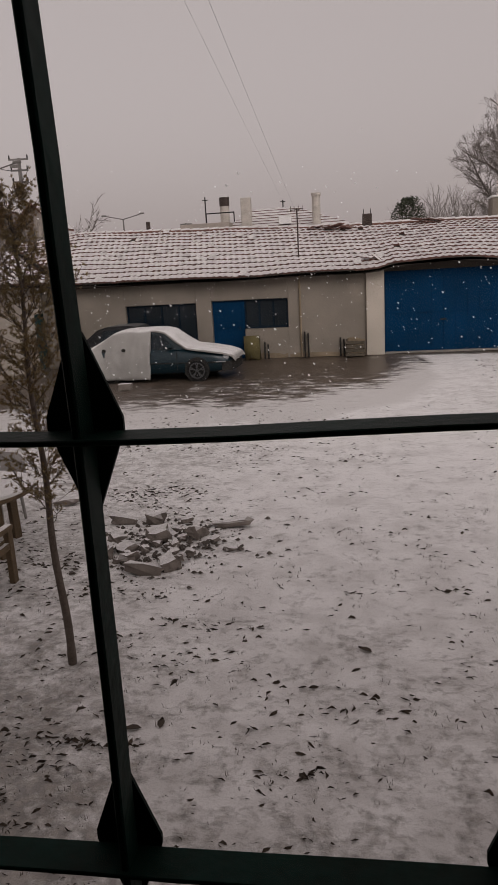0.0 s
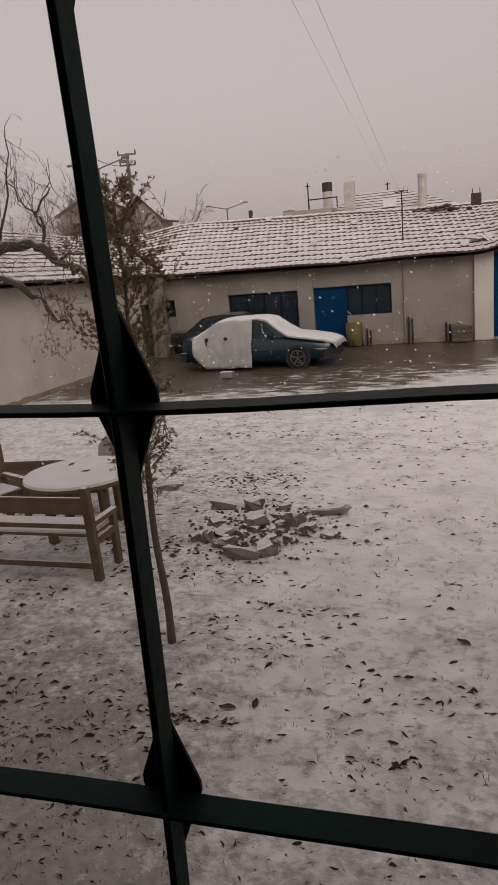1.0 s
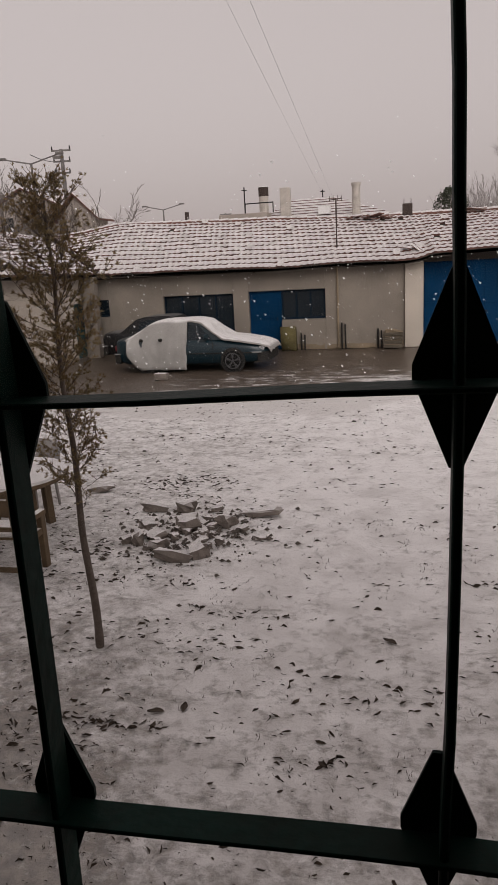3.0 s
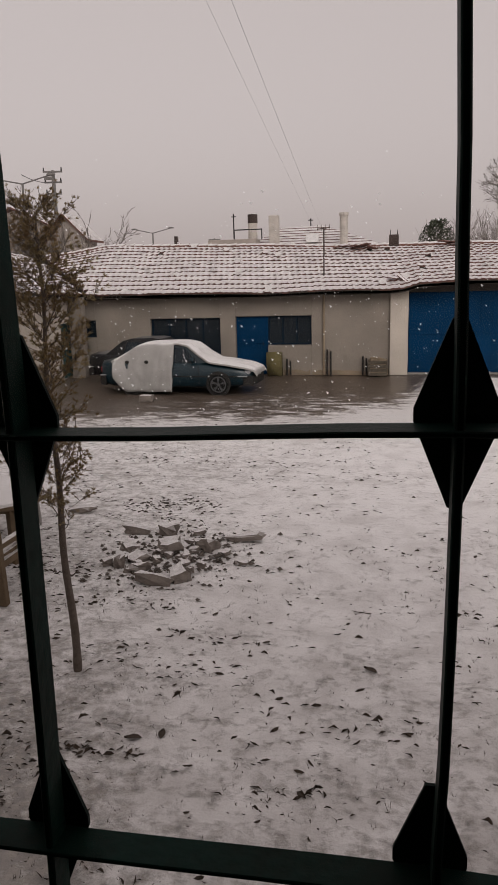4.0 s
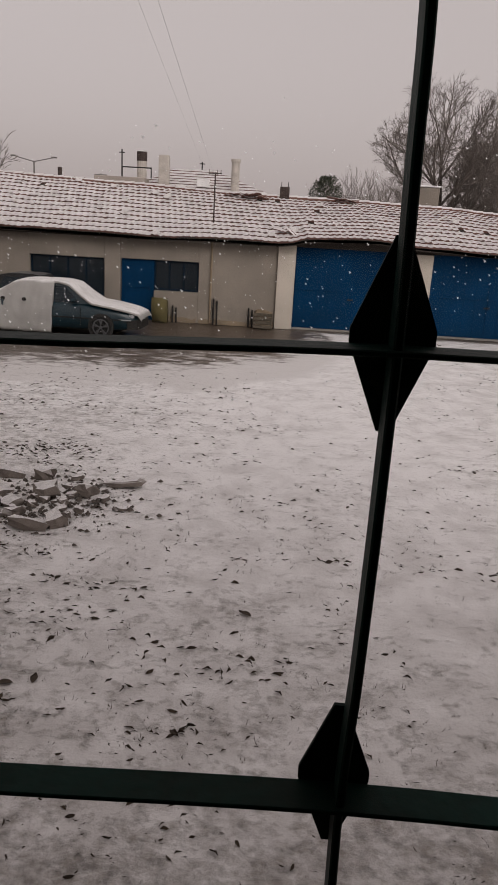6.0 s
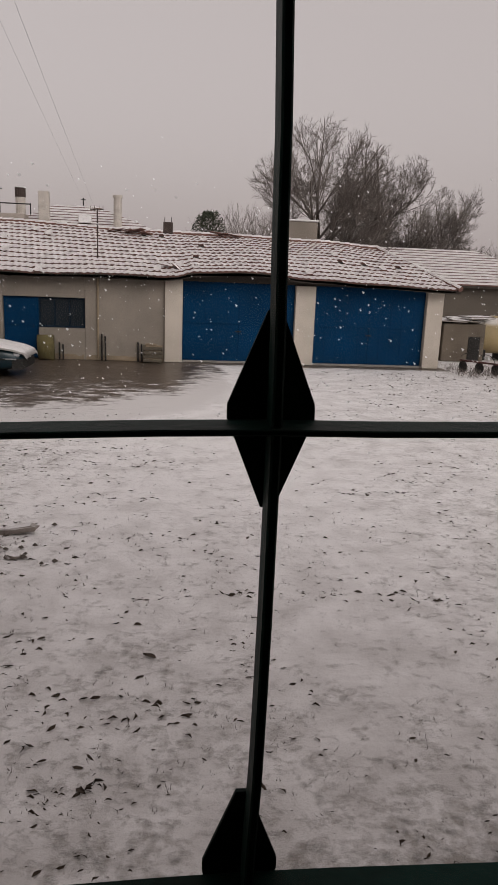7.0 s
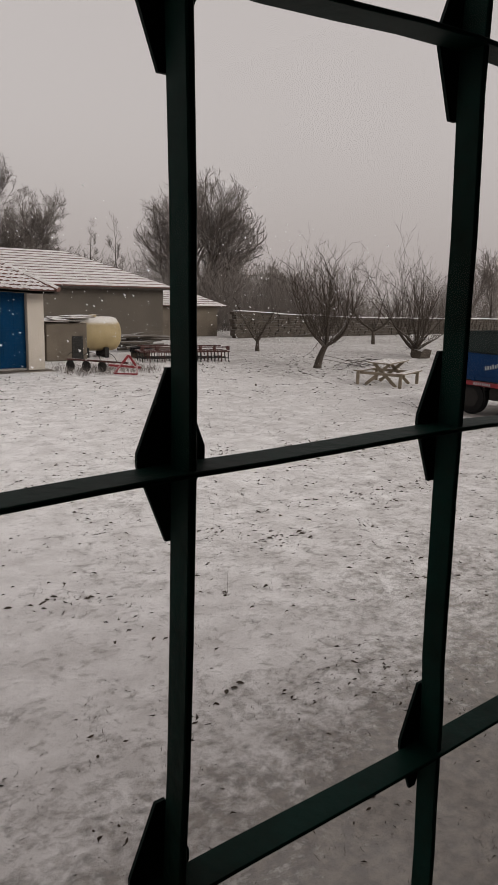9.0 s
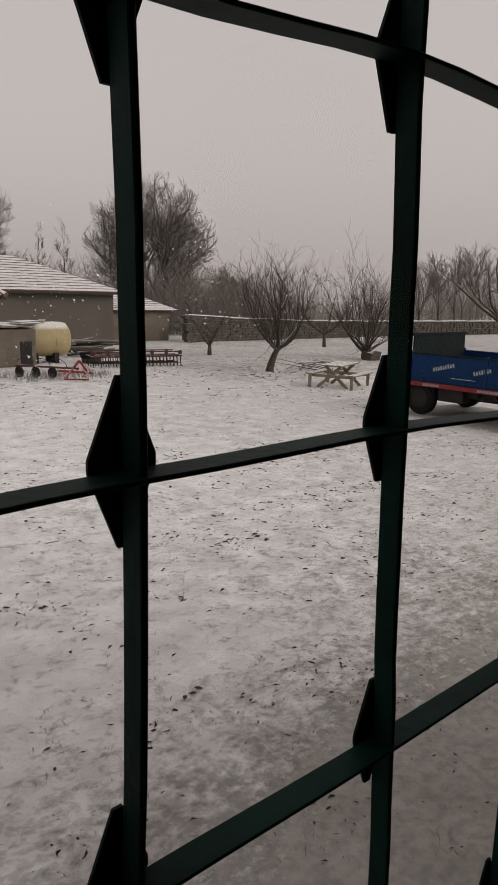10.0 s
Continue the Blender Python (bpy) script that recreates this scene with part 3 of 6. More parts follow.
    # eave: fascia, rafters, gutter
    v, f = loft([[(x, 23.2 + a, lerp(x, EAVE) + b) for a, b in ((0.0, 0.015), (0.0, -0.10), (0.035, -0.10), (0.035, 0.015))] for x in [-10.3 + i * 0.45 for i in range(45)]])
    part("fascia", (v, f), M_DARK_TIMBER, g)
    for i in range(34):
        x = -10.1 + i * 0.59
        z = lerp(x, EAVE)
        part("rafter", beams(((x, 23.24, z - 0.09), (x, 24.2, z + 0.22), 0.06, 0.09)), M_DARK_TIMBER, g)
    part("soffit_beam", boxes(((-10.7, FY - 0.06, 2.60), (-0.05, FY + 0.02, 2.70))), M_DARK_TIMBER, g)
    # rain pipe
    part("rain_pipe", rods(((-2.16, FY - 0.05, 0.05), (-2.16, FY - 0.05, 2.72), 0.035)), M_STAIN, g, "brown rusty rain pipe")
    # roof
    roof = part("roof", deck(main_roof, lambda t: -10.2 - 3.4 * t, lambda t: 9.65 - 1.95 * t, 60, 8), M_DARK_TIMBER, g)
    bv = []
    bf = []
    n = 20
    for i in range(n + 1):
        x = -13.6 + (7.7 + 13.6) * i / n
        bv += [(x, 26.7, lerp(x, RIDGE) - 0.03), (x + (2.0 if i == n else 0), 30.6, 2.65)]
    for i in range(n):
        bf.append((2 * i, 2 * i + 1, 2 * i + 3, 2 * i + 2))
    k = len(bv)
    bv += [(9.65, 23.2, 2.65)]
    bf.append((2 * n, 2 * n + 1, k))
    part("back_slope", (bv, bf), M_TILE, roof)
    # ridge caps and hip caps
    for i in range(58):
        x = -13.3 + i * 0.362
        z = lerp(x, RIDGE)
        a, b = Vector((x, 26.7, z + 0.02)), Vector((x + 0.40, 26.7, lerp(x + 0.4, RIDGE) + 0.035))
        if x < 7.4:
            part("ridge_cap", rods((a, b, 0.085, 0.10), seg=10), M_CAP, roof)
    for i in range(11):
        t = i / 11
        a = Vector((9.65 - 1.95 * t, 23.2 + 3.5 * t, 2.69 + 1.34 * t))
        b = Vector((9.65 - 1.95 * (t + 0.1), 23.2 + 3.5 * (t + 0.1), 2.71 + 1.34 * (t + 0.1)))
        part("hip_cap", rods((a, b, 0.10, 0.085), seg=10), M_CAP, roof)
    return g, roof


def build_wing():
    w = thing("side_wing", "cream plastered wing of the garage row under snowy tiles", "building")
    part("wall", boxes(((-11.05, 11.0, 0), (-10.77, 22.28, 2.92)), ((-11.05, 22.28, 1.88), (-10.77, 23.32, 2.88)), ((-11.05, 23.32, 0), (-10.77, 24.0, 2.86))), M_WHITE_PLASTER, w)
    part("end_wall", boxes(((-16.8, 11.0, 0), (-11.05, 11.28, 2.9))), M_WHITE_PLASTER, w)
    d = part("door", boxes(((-10.98, 22.29, 0.02), (-10.93, 23.31, 1.87))), M_TEAL_DOOR, w, "teal painted narrow door")
    part("panel", boxes(((-10.932, 22.4, 0.15), (-10.915, 23.2, 0.9)), bevel=0.006), M_TEAL_DOOR, d)
    part("panel", boxes(((-10.932, 22.4, 1.0), (-10.915, 23.2, 1.75)), bevel=0.006), M_TEAL_DOOR, d)
    part("pier", boxes(((-10.74, 22.86, 0), (-10.26, 23.2, 2.72)), bevel=0.015), M_PLASTER, w)
    # patch of fallen plaster
    bm = bmesh.new()
    rng = random.Random(8)
    for i in range(90):
        y, z, r = rng.gauss(16.9, 0.5), rng.gauss(1.15, 0.2), rng.uniform(0.012, 0.05)
        q = [bm.verts.new((-10.767 + 0.00006 * i, y + r * 1.2 * math.cos(a) * rng.uniform(0.6, 1.2), z + r * math.sin(a) * rng.uniform(0.6, 1.2))) for a in (0, 0.9, 1.7, 2.6, 3.5, 4.4, 5.3)]
        bm.faces.new(q)
    part("plaster_scar", bm, M_STAIN, w, "brown scar of fallen plaster")
    n = 40
    bm = bmesh.new()
    top = [(-10.764, 11.0 + 11.2 * i / n, 0.13 + 0.05 * noise.noise((i * 0.9, 3, 3))) for i in range(n + 1)]
    lo = [bm.verts.new((x, y, 0)) for x, y, z in top]
    hi = [bm.verts.new(p) for p in top]
    for i in range(n):
        bm.faces.new((lo[i], lo[i + 1], hi[i + 1], hi[i]))
    part("damp_stain", bm, M_STAIN, w)
    part("fascia", (loft([[(-10.3 + a, y, wing_roof(y, 0).z + b) for a, b in ((0.0, 0.015), (0.0, -0.09), (-0.035, -0.09), (-0.035, 0.015))] for y in [11 + i * 0.61 for i in range(21)]])), M_DARK_TIMBER, w)
    roof = part("roof", deck(wing_roof, lambda t: 10.9, lambda t: 23.2 + 3.4 * t, 30, 8), M_DARK_TIMBER, w)
    part("back_slope", ([(-13.8, 10.9, 4.55), (-13.8, 27, 4.22), (-17.3, 27, 2.7), (-17.3, 10.9, 2.9)], [(0, 1, 2, 3)]), M_TILE, roof)
    return w, roof


GARAGE, GARAGE_ROOF = build_garage()
WING, WING_ROOF = build_wing()


def build_roof_things():
    rng = random.Random(21)
    # aerial on the eave
    a = thing("roof_aerial", "thin rusty aerial mast on the tile roof", "aerial", (-2.2, 24.2, main_roof(-2.2, 0.286).z))
    part("mast", rods(((0, 0, -0.05), (0, 0, 1.55), 0.022)), M_CHIM_DARK, a)
    part("crossbar", rods(((-0.22, 0, 1.50), (0.20, 0, 1.53), 0.016)), M_CHIM_DARK, a)
    for x in (-0.2, -0.08, 0.06, 0.18):
        part("rod", rods(((x, 0, 1.45), (x, 0, 1.63), 0.008)), M_CHIM_DARK, a)
    # small sooty chimney on the ridge
    c = thing("ridge_chimney", "small dark brick chimney on the tile ridge", "chimney", (0.03, 26.75, 4.05))
    part("stack", boxes(((-0.17, -0.15, 0), (0.17, 0.15, 0.55)), bevel=0.015), M_CHIM_DARK, c)
    for x in (-0.12, 0.12):
        part("rod", rods(((x, 0, 0.55), (x, 0, 0.72), 0.012)), M_STEEL, c)
    c = thing("flue_stub", "short dark flue pipe on the tile roof", "chimney", (-8.0, 26.75, 4.3))
    part("pipe", rods(((0, 0, 0), (0, 0, 0.55), 0.08), seg=12), M_CHIM_DARK, c)
    c = thing("roof_block", "square beige rendered chimney block on the back slope", "chimney", (5.0, 28.0, 3.4))
    part("block", boxes(((-0.62, -0.4, 0), (0.62, 0.4, 1.52)), bevel=0.03), M_PLASTER, c)
    part("cap", boxes(((-0.66, -0.44, 1.52), (0.66, 0.44, 1.58)), bevel=0.02), M_SNOW, c)
    # heaps of loose tiles by the ridge
    for cx, cy, nn in ((-0.95, 26.3, 9), (2.1, 26.45, 7), (-1.5, 26.4, 4)):
        h = thing("loose_tiles", "small heap of loose snowy roof tiles by the ridge", "tiles", (cx, cy, main_roof(cx, (cy - 23.2) / 3.5).z + 0.05))
        for i in range(nn):
            bm = boxes(((-0.12, -0.2, -0.012), (0.12, 0.2, 0.012)), bevel=0.005)
            o = part("tile", bm, M_TILE, h)
            o.matrix_basis = pose(rng.uniform(-0.42, 0.42), rng.uniform(-0.15, 0.15), 0.03 + 0.035 * (i % 4), rng.uniform(-14, 14), rng.uniform(-10, 10), rng.uniform(0, 180))
    h = thing("loose_tiles", "broken tiles slipped near the eave of the roof", "tiles", (0.15, 23.75, main_roof(0.15, 0.16).z + 0.06))
    for i in range(6):
        o = part("tile", boxes(((-0.11, -0.18, -0.012), (0.11, 0.18, 0.012)), bevel=0.005), M_TILE, h)
        o.matrix_basis = pose(rng.uniform(-0.3, 0.35), rng.uniform(-0.25, 0.25), 0.04 + 0.02 * (i % 3), 22 + rng.uniform(-18, 18), rng.uniform(-14, 14), rng.uniform(0, 180))


build_roof_things()


def build_wall_foot_things():
    s = thing("sack", "mossy yellow-brown sack leaning against the plastered wall", "sack", (-3.78, FY - 0.19, 0))
    bm = lump(random.Random(4), (0.46, 0.34, 0.78), 0.10)
    bmesh.ops.translate(bm, verts=bm.verts[:], vec=(0, 0, 0.39))
    smooth(part("bag", bm, M_SACK, s))
    for x, h, lab in ((-3.32, 0.55, ""), (-1.98, 0.85, ""), (-0.82, 0.62, "")):
        p = thing("pipe_pair", "pair of short dark pipes standing at the wall's foot", "pipes", (x, FY - 0.12, 0))
        part("pipe", rods(((-0.06, 0, 0), (-0.06, 0.02, h), 0.028)), M_STEEL, p)
        part("pipe", rods(((0.06, 0, 0), (0.05, 0.03, h - 0.06), 0.028)), M_STEEL, p)
    c = thing("crate", "dirty wooden crate full of scrap against the wall", "crate", (-0.40, FY - 0.35, 0))
    for i in range(4):
        part("slat", boxes(((-0.30, -0.16, 0.03 + i * 0.13), (0.30, -0.135, 0.13 + i * 0.13)), bevel=0.005), M_BOX, c)
        part("slat", boxes(((-0.30, 0.135, 0.03 + i * 0.13), (0.30, 0.16, 0.13 + i * 0.13)), bevel=0.005), M_BOX, c)
    for x in (-0.29, 0.27):
        part("side", boxes(((x, -0.135, 0.0), (x + 0.02, 0.135, 0.56)), bevel=0.004), M_BOX, c)
    bm = lump(random.Random(5), (0.5, 0.25, 0.5), 0.2)
    bmesh.ops.translate(bm, verts=bm.verts[:], vec=(0, 0, 0.33))
    part("scrap", bm, M_STAIN, c)
    s = thing("concrete_block", "snow-topped concrete block on the wet apron", "block", (-6.35, 18.05, 0.08))
    part("block", lump(random.Random(6), (0.34, 0.2, 0.16), 0.08), M_STONE, s)


build_wall_foot_things()


# ---------------------------------------------------------------- cars
def car_shell(L=4.5):
    """Cross-sections of the body from tail to nose: (x, half width, sill, belt)."""
    secs = [(0.0, 0.60, 0.42, 0.80), (0.06, 0.76, 0.30, 0.92), (0.35, 0.81, 0.22, 0.95), (0.9, 0.83, 0.20, 0.93), (2.0, 0.84, 0.19, 0.90), (2.9, 0.83, 0.19, 0.88),
            (3.4, 0.82, 0.20, 0.86), (4.0, 0.80, 0.22, 0.80), (4.35, 0.74, 0.27, 0.72), (4.5, 0.58, 0.36, 0.62)]
    rings = []
    for x, w, a, b in secs:
        x = x * L / 4.5
        h = b - a
        half = [(0.80 * w, a), (0.97 * w, a + 0.10 * h), (w, a + 0.45 * h), (0.985 * w, a + 0.72 * h), (0.93 * w, a + 0.92 * h), (0.80 * w, b), (0.4 * w, b + 0.025)]
        rings.append([(x, -p, q) for p, q in half] + [(x, p, q) for p, q in half[::-1]])
    return rings


def build_wheel(c, x, y, r, near):
    s = -1 if near else 1
    bm = bmesh.new()
    rod(bm, (x, y - 0.09, r), (x, y + 0.09, r), r, r, 28)
    bmesh.ops.bevel(bm, geom=[e for e in bm.edges if len(e.link_faces) == 2 and any(len(f.verts) > 4 for f in e.link_faces)], offset=0.02, segments=2, affect="EDGES")
    w = part("wheel", bm, M_RUBBER, c)
    f = y + s * 0.093
    bm = bmesh.new()
    for i in range(5):
        a = 2 * math.pi * i / 5 + 0.3
        for da in (-0.13, 0.13):
            beam(bm, (x + 0.05 * math.cos(a), f, r + 0.05 * math.sin(a)), (x + 0.205 * math.cos(a + da), f, r + 0.205 * math.sin(a + da)), 0.02, 0.024)
    part("spoke_rim", bm, M_RIM, w)
    n = 28
    ring = [[(x + q * math.cos(2 * math.pi * i / n), f + d, r + q * math.sin(2 * math.pi * i / n)) for q, d in ((0.195, 0), (0.225, 0), (0.225, -s * 0.02), (0.195, -s * 0.02))] for i in range(n + 1)]
    part("rim", loft(ring, cap=False), M_RIM, w)
    part("hub", rods(((x, f - 0.012, r), (x, f + 0.012, r), 0.045), seg=14), M_RIM, w)


def build_car(name, label, at, turn, paint, L=4.5, plain=False):
    c = thing(name, label, "car", at, turn)
    body = smooth(part("body", loft(car_shell(L)), paint, c))
    k = L / 4.5
    # wheel arches as dark openings
    for x in (0.98 * k, 3.55 * k):
        for y in (-0.818, 0.818):
            bm = bmesh.new()
            rod(bm, (x, y - 0.03, 0.31), (x, y + 0.03, 0.31), 0.35, 0.35, 26)
            part("wheel_arch", bm, M_STEEL, body)
    # cabin: roof, pillars and glass
    prof = [(0.62, 0.90), (1.25, 1.33), (1.60, 1.41), (2.35, 1.42), (2.62, 1.38), (3.25, 0.88)]
    rings = []
    for x, z in prof:
        w = 0.70 if z < 1.0 else (0.58 if z > 1.35 else 0.60)
        rings.append([(x * k, -0.72, 0.86), (x * k, -w, z), (x * k, w, z), (x * k, 0.72, 0.86)])
    part("cabin", loft(rings), paint, c)
    for y, s in ((-0.655, -1), (0.655, 1)):
        for x0, x1, x2, x3 in ((1.30, 1.95, 1.95, 1.45), (2.02, 2.92, 2.52, 2.02)):
            bm = bmesh.new()
            q = [(x0, 0.735 * s, 0.90), (x1, 0.735 * s, 0.90), (x2, 0.622 * s, 1.30), (x3, 0.622 * s, 1.30)]
            fr = [bm.verts.new((x * k, yy, z)) for x, yy, z in q]
            bk = [bm.verts.new((x * k, yy - 0.03 * s, z)) for x, yy, z in q]
            bm.faces.new(fr)
            bm.faces.new(bk[::-1])
            for i in range(4):
                bm.faces.new((fr[i], bk[i], bk[(i + 1) % 4], fr[(i + 1) % 4]))
            part("side_window", bm, M_DARK_GLASS, c)
        part("door_seam", boxes(((2.0 * k, 0.838 * s - 0.006, 0.28), (2.012 * k, 0.838 * s + 0.006, 0.86))), M_STEEL, body)
        part("door_seam", boxes(((2.98 * k, 0.832 * s - 0.006, 0.28), (2.992 * k, 0.832 * s + 0.006, 0.84))), M_STEEL, body)
        part("door_handle", boxes(((2.12 * k, 0.842 * s - 0.012, 0.74), (2.28 * k, 0.842 * s + 0.012, 0.77)), bevel=0.005), M_STEEL, body)
        part("sill_trim", boxes(((0.4 * k, 0.845 * s - 0.008, 0.50), (4.1 * k, 0.845 * s + 0.006, 0.53)), bevel=0.004), M_STEEL, body)
        m = part("wing_mirror", boxes(((2.72 * k, 0.76 * s - 0.10, 0.92), (2.84 * k, 0.76 * s + 0.10, 1.03)), bevel=0.025), paint, c)
        part("headlamp", boxes(((4.26 * k, 0.58 * s - 0.15, 0.56), (4.43 * k, 0.58 * s + 0.13, 0.68)), bevel=0.03), M_LAMP, c)
        part("tail_lamp", boxes(((-0.01, 0.58 * s - 0.12, 0.62), (0.10, 0.58 * s + 0.14, 0.78)), bevel=0.02), M_DARK_GLASS if plain else M_RED, c)
        part("bumper_trim", boxes(((4.02 * k, 0.795 * s - 0.02, 0.50), (4.36 * k, 0.775 * s + 0.02, 0.53)), bevel=0.005), M_CHROME, c)
        part("bumper_trim", boxes(((-0.02, 0.74 * s - 0.03, 0.53), (0.42 * k, 0.80 * s + 0.02, 0.56)), bevel=0.005), M_CHROME, c)
    part("bumper", (loft([[(x * k, -w, a), (x * k, -w, b), (x * k, w, b), (x * k, w, a)] for x, w, a, b in ((4.25, 0.79, 0.26, 0.50), (4.50, 0.68, 0.26, 0.52), (4.57, 0.45, 0.28, 0.50))])), M_STEEL, c)
    part("bumper", (loft([[(x * k, -w, a), (x * k, -w, b), (x * k, w, b), (x * k, w, a)] for x, w, a, b in ((-0.08, 0.5, 0.30, 0.54), (-0.02, 0.72, 0.26, 0.54), (0.18, 0.80, 0.26, 0.54))])), M_STEEL, c)
    for x in (0.98 * k, 3.55 * k):
        for y, near in ((-0.775, True), (0.775, False)):
            build_wheel(c, x, y, 0.295, near)
    return c


CAR_AT, CAR_TURN = (-8.17, 20.12, 0), -1.5
build_car("parked_sedan", "dark teal sedan under a pale cover, parked on the wet apron", CAR_AT, CAR_TURN, M_CAR)
build_car("dark_car", "near-black car parked behind the covered sedan by the wall", (-9.55, 22.35, 0), 0, M_DARK_CAR, 4.1, True)


def build_car_cover():
    """A pale cloth over roof, windscreen and bonnet; one side hangs to the ground over the rear door."""
    c = thing("car_cover", "pale grey cloth cover with snow draped over the sedan", "car cover", CAR_AT, CAR_TURN)
    prof = [(0.36, 0.97), (0.50, 1.03), (0.80, 1.20), (1.10, 1.37), (1.30, 1.44), (2.00, 1.455), (2.40, 1.45), (2.62, 1.405), (2.95, 1.15), (3.28, 0.945), (3.8, 0.875), (4.25, 0.795), (4.52, 0.70), (4.62, 0.56)]
    nx, ny = 84, 44
    v, f = [], []
    for i in range(nx + 1):
        x = 0.36 + (4.62 - 0.36) * i / nx
        z = next(za + (zb - za) * (x - xa) / (xb - xa) for (xa, za), (xb, zb) in zip(prof, prof[1:]) if x <= xb + 1e-6)
        hang = min(1.0, max(0.0, (x - 0.30) / 0.25)) * min(1.0, max(0.0, (2.22 - x) / 0.05))
        bonnet = 1.0 if x > 3.1 else 0.0
        wt = 0.64 + 0.16 * min(1, max(0, (x - 2.7) / 0.7)) + 0.12 * min(1, max(0, (0.8 - x) / 0.4))
        wt *= 1 - 0.22 * min(1, max(0, (x - 4.1) / 0.5))
        for j in range(ny + 1):
            t = j / ny * 2 - 1
            s = abs(t)
            sg = -1 if t < 0 else 1
            if s < 0.45:
                y, zz = wt * s / 0.45, z - 0.035 * (s / 0.45) ** 3
            else:
                q = (s - 0.45) / 0.55
                # side drop: to the ground where it hangs, else a short lip
                low = 0.07 + 0.10 * abs(noise.noise((x * 1.3, sg, 3))) + 0.55 * max(0, (0.85 - x) / 0.5) ** 1.5
                drop = (z - 0.03 - low) if (hang > 0.5) else 0.04
                out = 0.30 * min(1, q * 1.6) if hang > 0.5 else 0.03
                y, zz = wt + out * (1 - 0.25 * q), z - 0.035 - drop * q
            wr = 0.022 * noise.noise((x * 2.6, y * 2.2 + zz * 1.7, sg * 3.0)) + 0.012 * noise.noise((x * 7, zz * 5, 9))
            k = 1.3 if s > 0.45 and hang > 0.5 else 0.12
            v.append((x + k * wr, sg * (y + 2.0 * k * wr), zz + 0.4 * wr))
    w = ny + 1
    for i in range(nx):
        for j in range(ny):
            a = i * w + j
            f.append((a, a + 1, a + w + 1, a + w))
    ob = smooth(part("cloth", (v, f), M_COVER, c))
    so = ob.modifiers.new("thick", "SOLIDIFY")
    so.thickness = 0.012
    for x, z in ((0.92, 0.93), (1.50, 0.93)):
        part("strap_hole", loft([[(x + r * 1.3 * math.cos(a) , -0.955 + d, z + r * math.sin(a)) for a in [i * 0.7 for i in range(9)]] for r, d in ((0.05, 0.0), (0.045, -0.02))]), M_STEEL, c)


build_car_cover()

# ---------------------------------------------------------------- yard things
def build_rubble():
    rng = random.Random(11)
    spots = [(-2.22, 6.62, 0.62, 0.20, 0.12, 10), (-1.98, 6.75, 0.30, 0.22, 0.15, 30), (-2.30, 7.48, 0.42, 0.26, 0.18, 12), (-1.88, 7.62, 0.30, 0.24, 0.14, -20),
             (-2.72, 7.0, 0.20, 0.18, 0.18, 20), (-2.58, 7.15, 0.30, 0.16, 0.10, 50), (-2.75, 7.35, 0.26, 0.18, 0.14, -35), (-2.9, 8.0, 0.55, 0.14, 0.12, 5), (-2.5, 8.02, 0.36, 0.16, 0.18, -5),
             (-1.55, 7.95, 0.75, 0.14, 0.09, -3), (-2.45, 6.9, 0.36, 0.22, 0.10, 5), (-3.95, 8.75, 0.5, 0.2, 0.09, 5), (-2.05, 7.25, 0.16, 0.12, 0.10, 40), (-2.35, 7.15, 0.14, 0.12, 0.09, 10)]
    spots += [(rng.gauss(-2.35, 0.28), rng.gauss(7.25, 0.36), rng.uniform(0.10, 0.26), rng.uniform(0.08, 0.18), rng.uniform(0.05, 0.09), rng.uniform(0, 180)) for _ in range(24)]
    for i, (x, y, a, b, h, r) in enumerate(spots):
        t = thing("rubble_block", "broken snow-capped concrete block lying in the yard" if a > 0.25 else "small broken stone capped with snow", "rubble", (x, y, h * 0.30), r, "heap of rubble")
        o = part("block", lump(rng, (a * 0.54, b * 0.80, h * 0.80), 0.36), M_STONE, t)
        o.matrix_basis = pose(0, 0, 0, rng.uniform(-20, 20), rng.uniform(-14, 14), 0)
    v, f = [], []
    for i in range(420):
        x, y, s = rng.gauss(-2.3, 0.45), rng.gauss(7.25, 0.45), rng.uniform(0.012, 0.045)
        k = len(v)
        v += [(x + s * rng.uniform(0.5, 1.2) * math.cos(a), y + s * rng.uniform(0.5, 1.2) * math.sin(a), 0.0) for a in (0, 1.6, 3.1, 4.7)] + [(x, y, s * rng.uniform(0.5, 1.0))]
        f += [(k, k + 1, k + 4), (k + 1, k + 2, k + 4), (k + 2, k + 3, k + 4), (k + 3, k, k + 4)]
    tagged(part("rubble_chips", (v, f), M_CHIP), "dark chips and crumbs of rubble in the snow", "rubble", kind="stuff")


build_rubble()


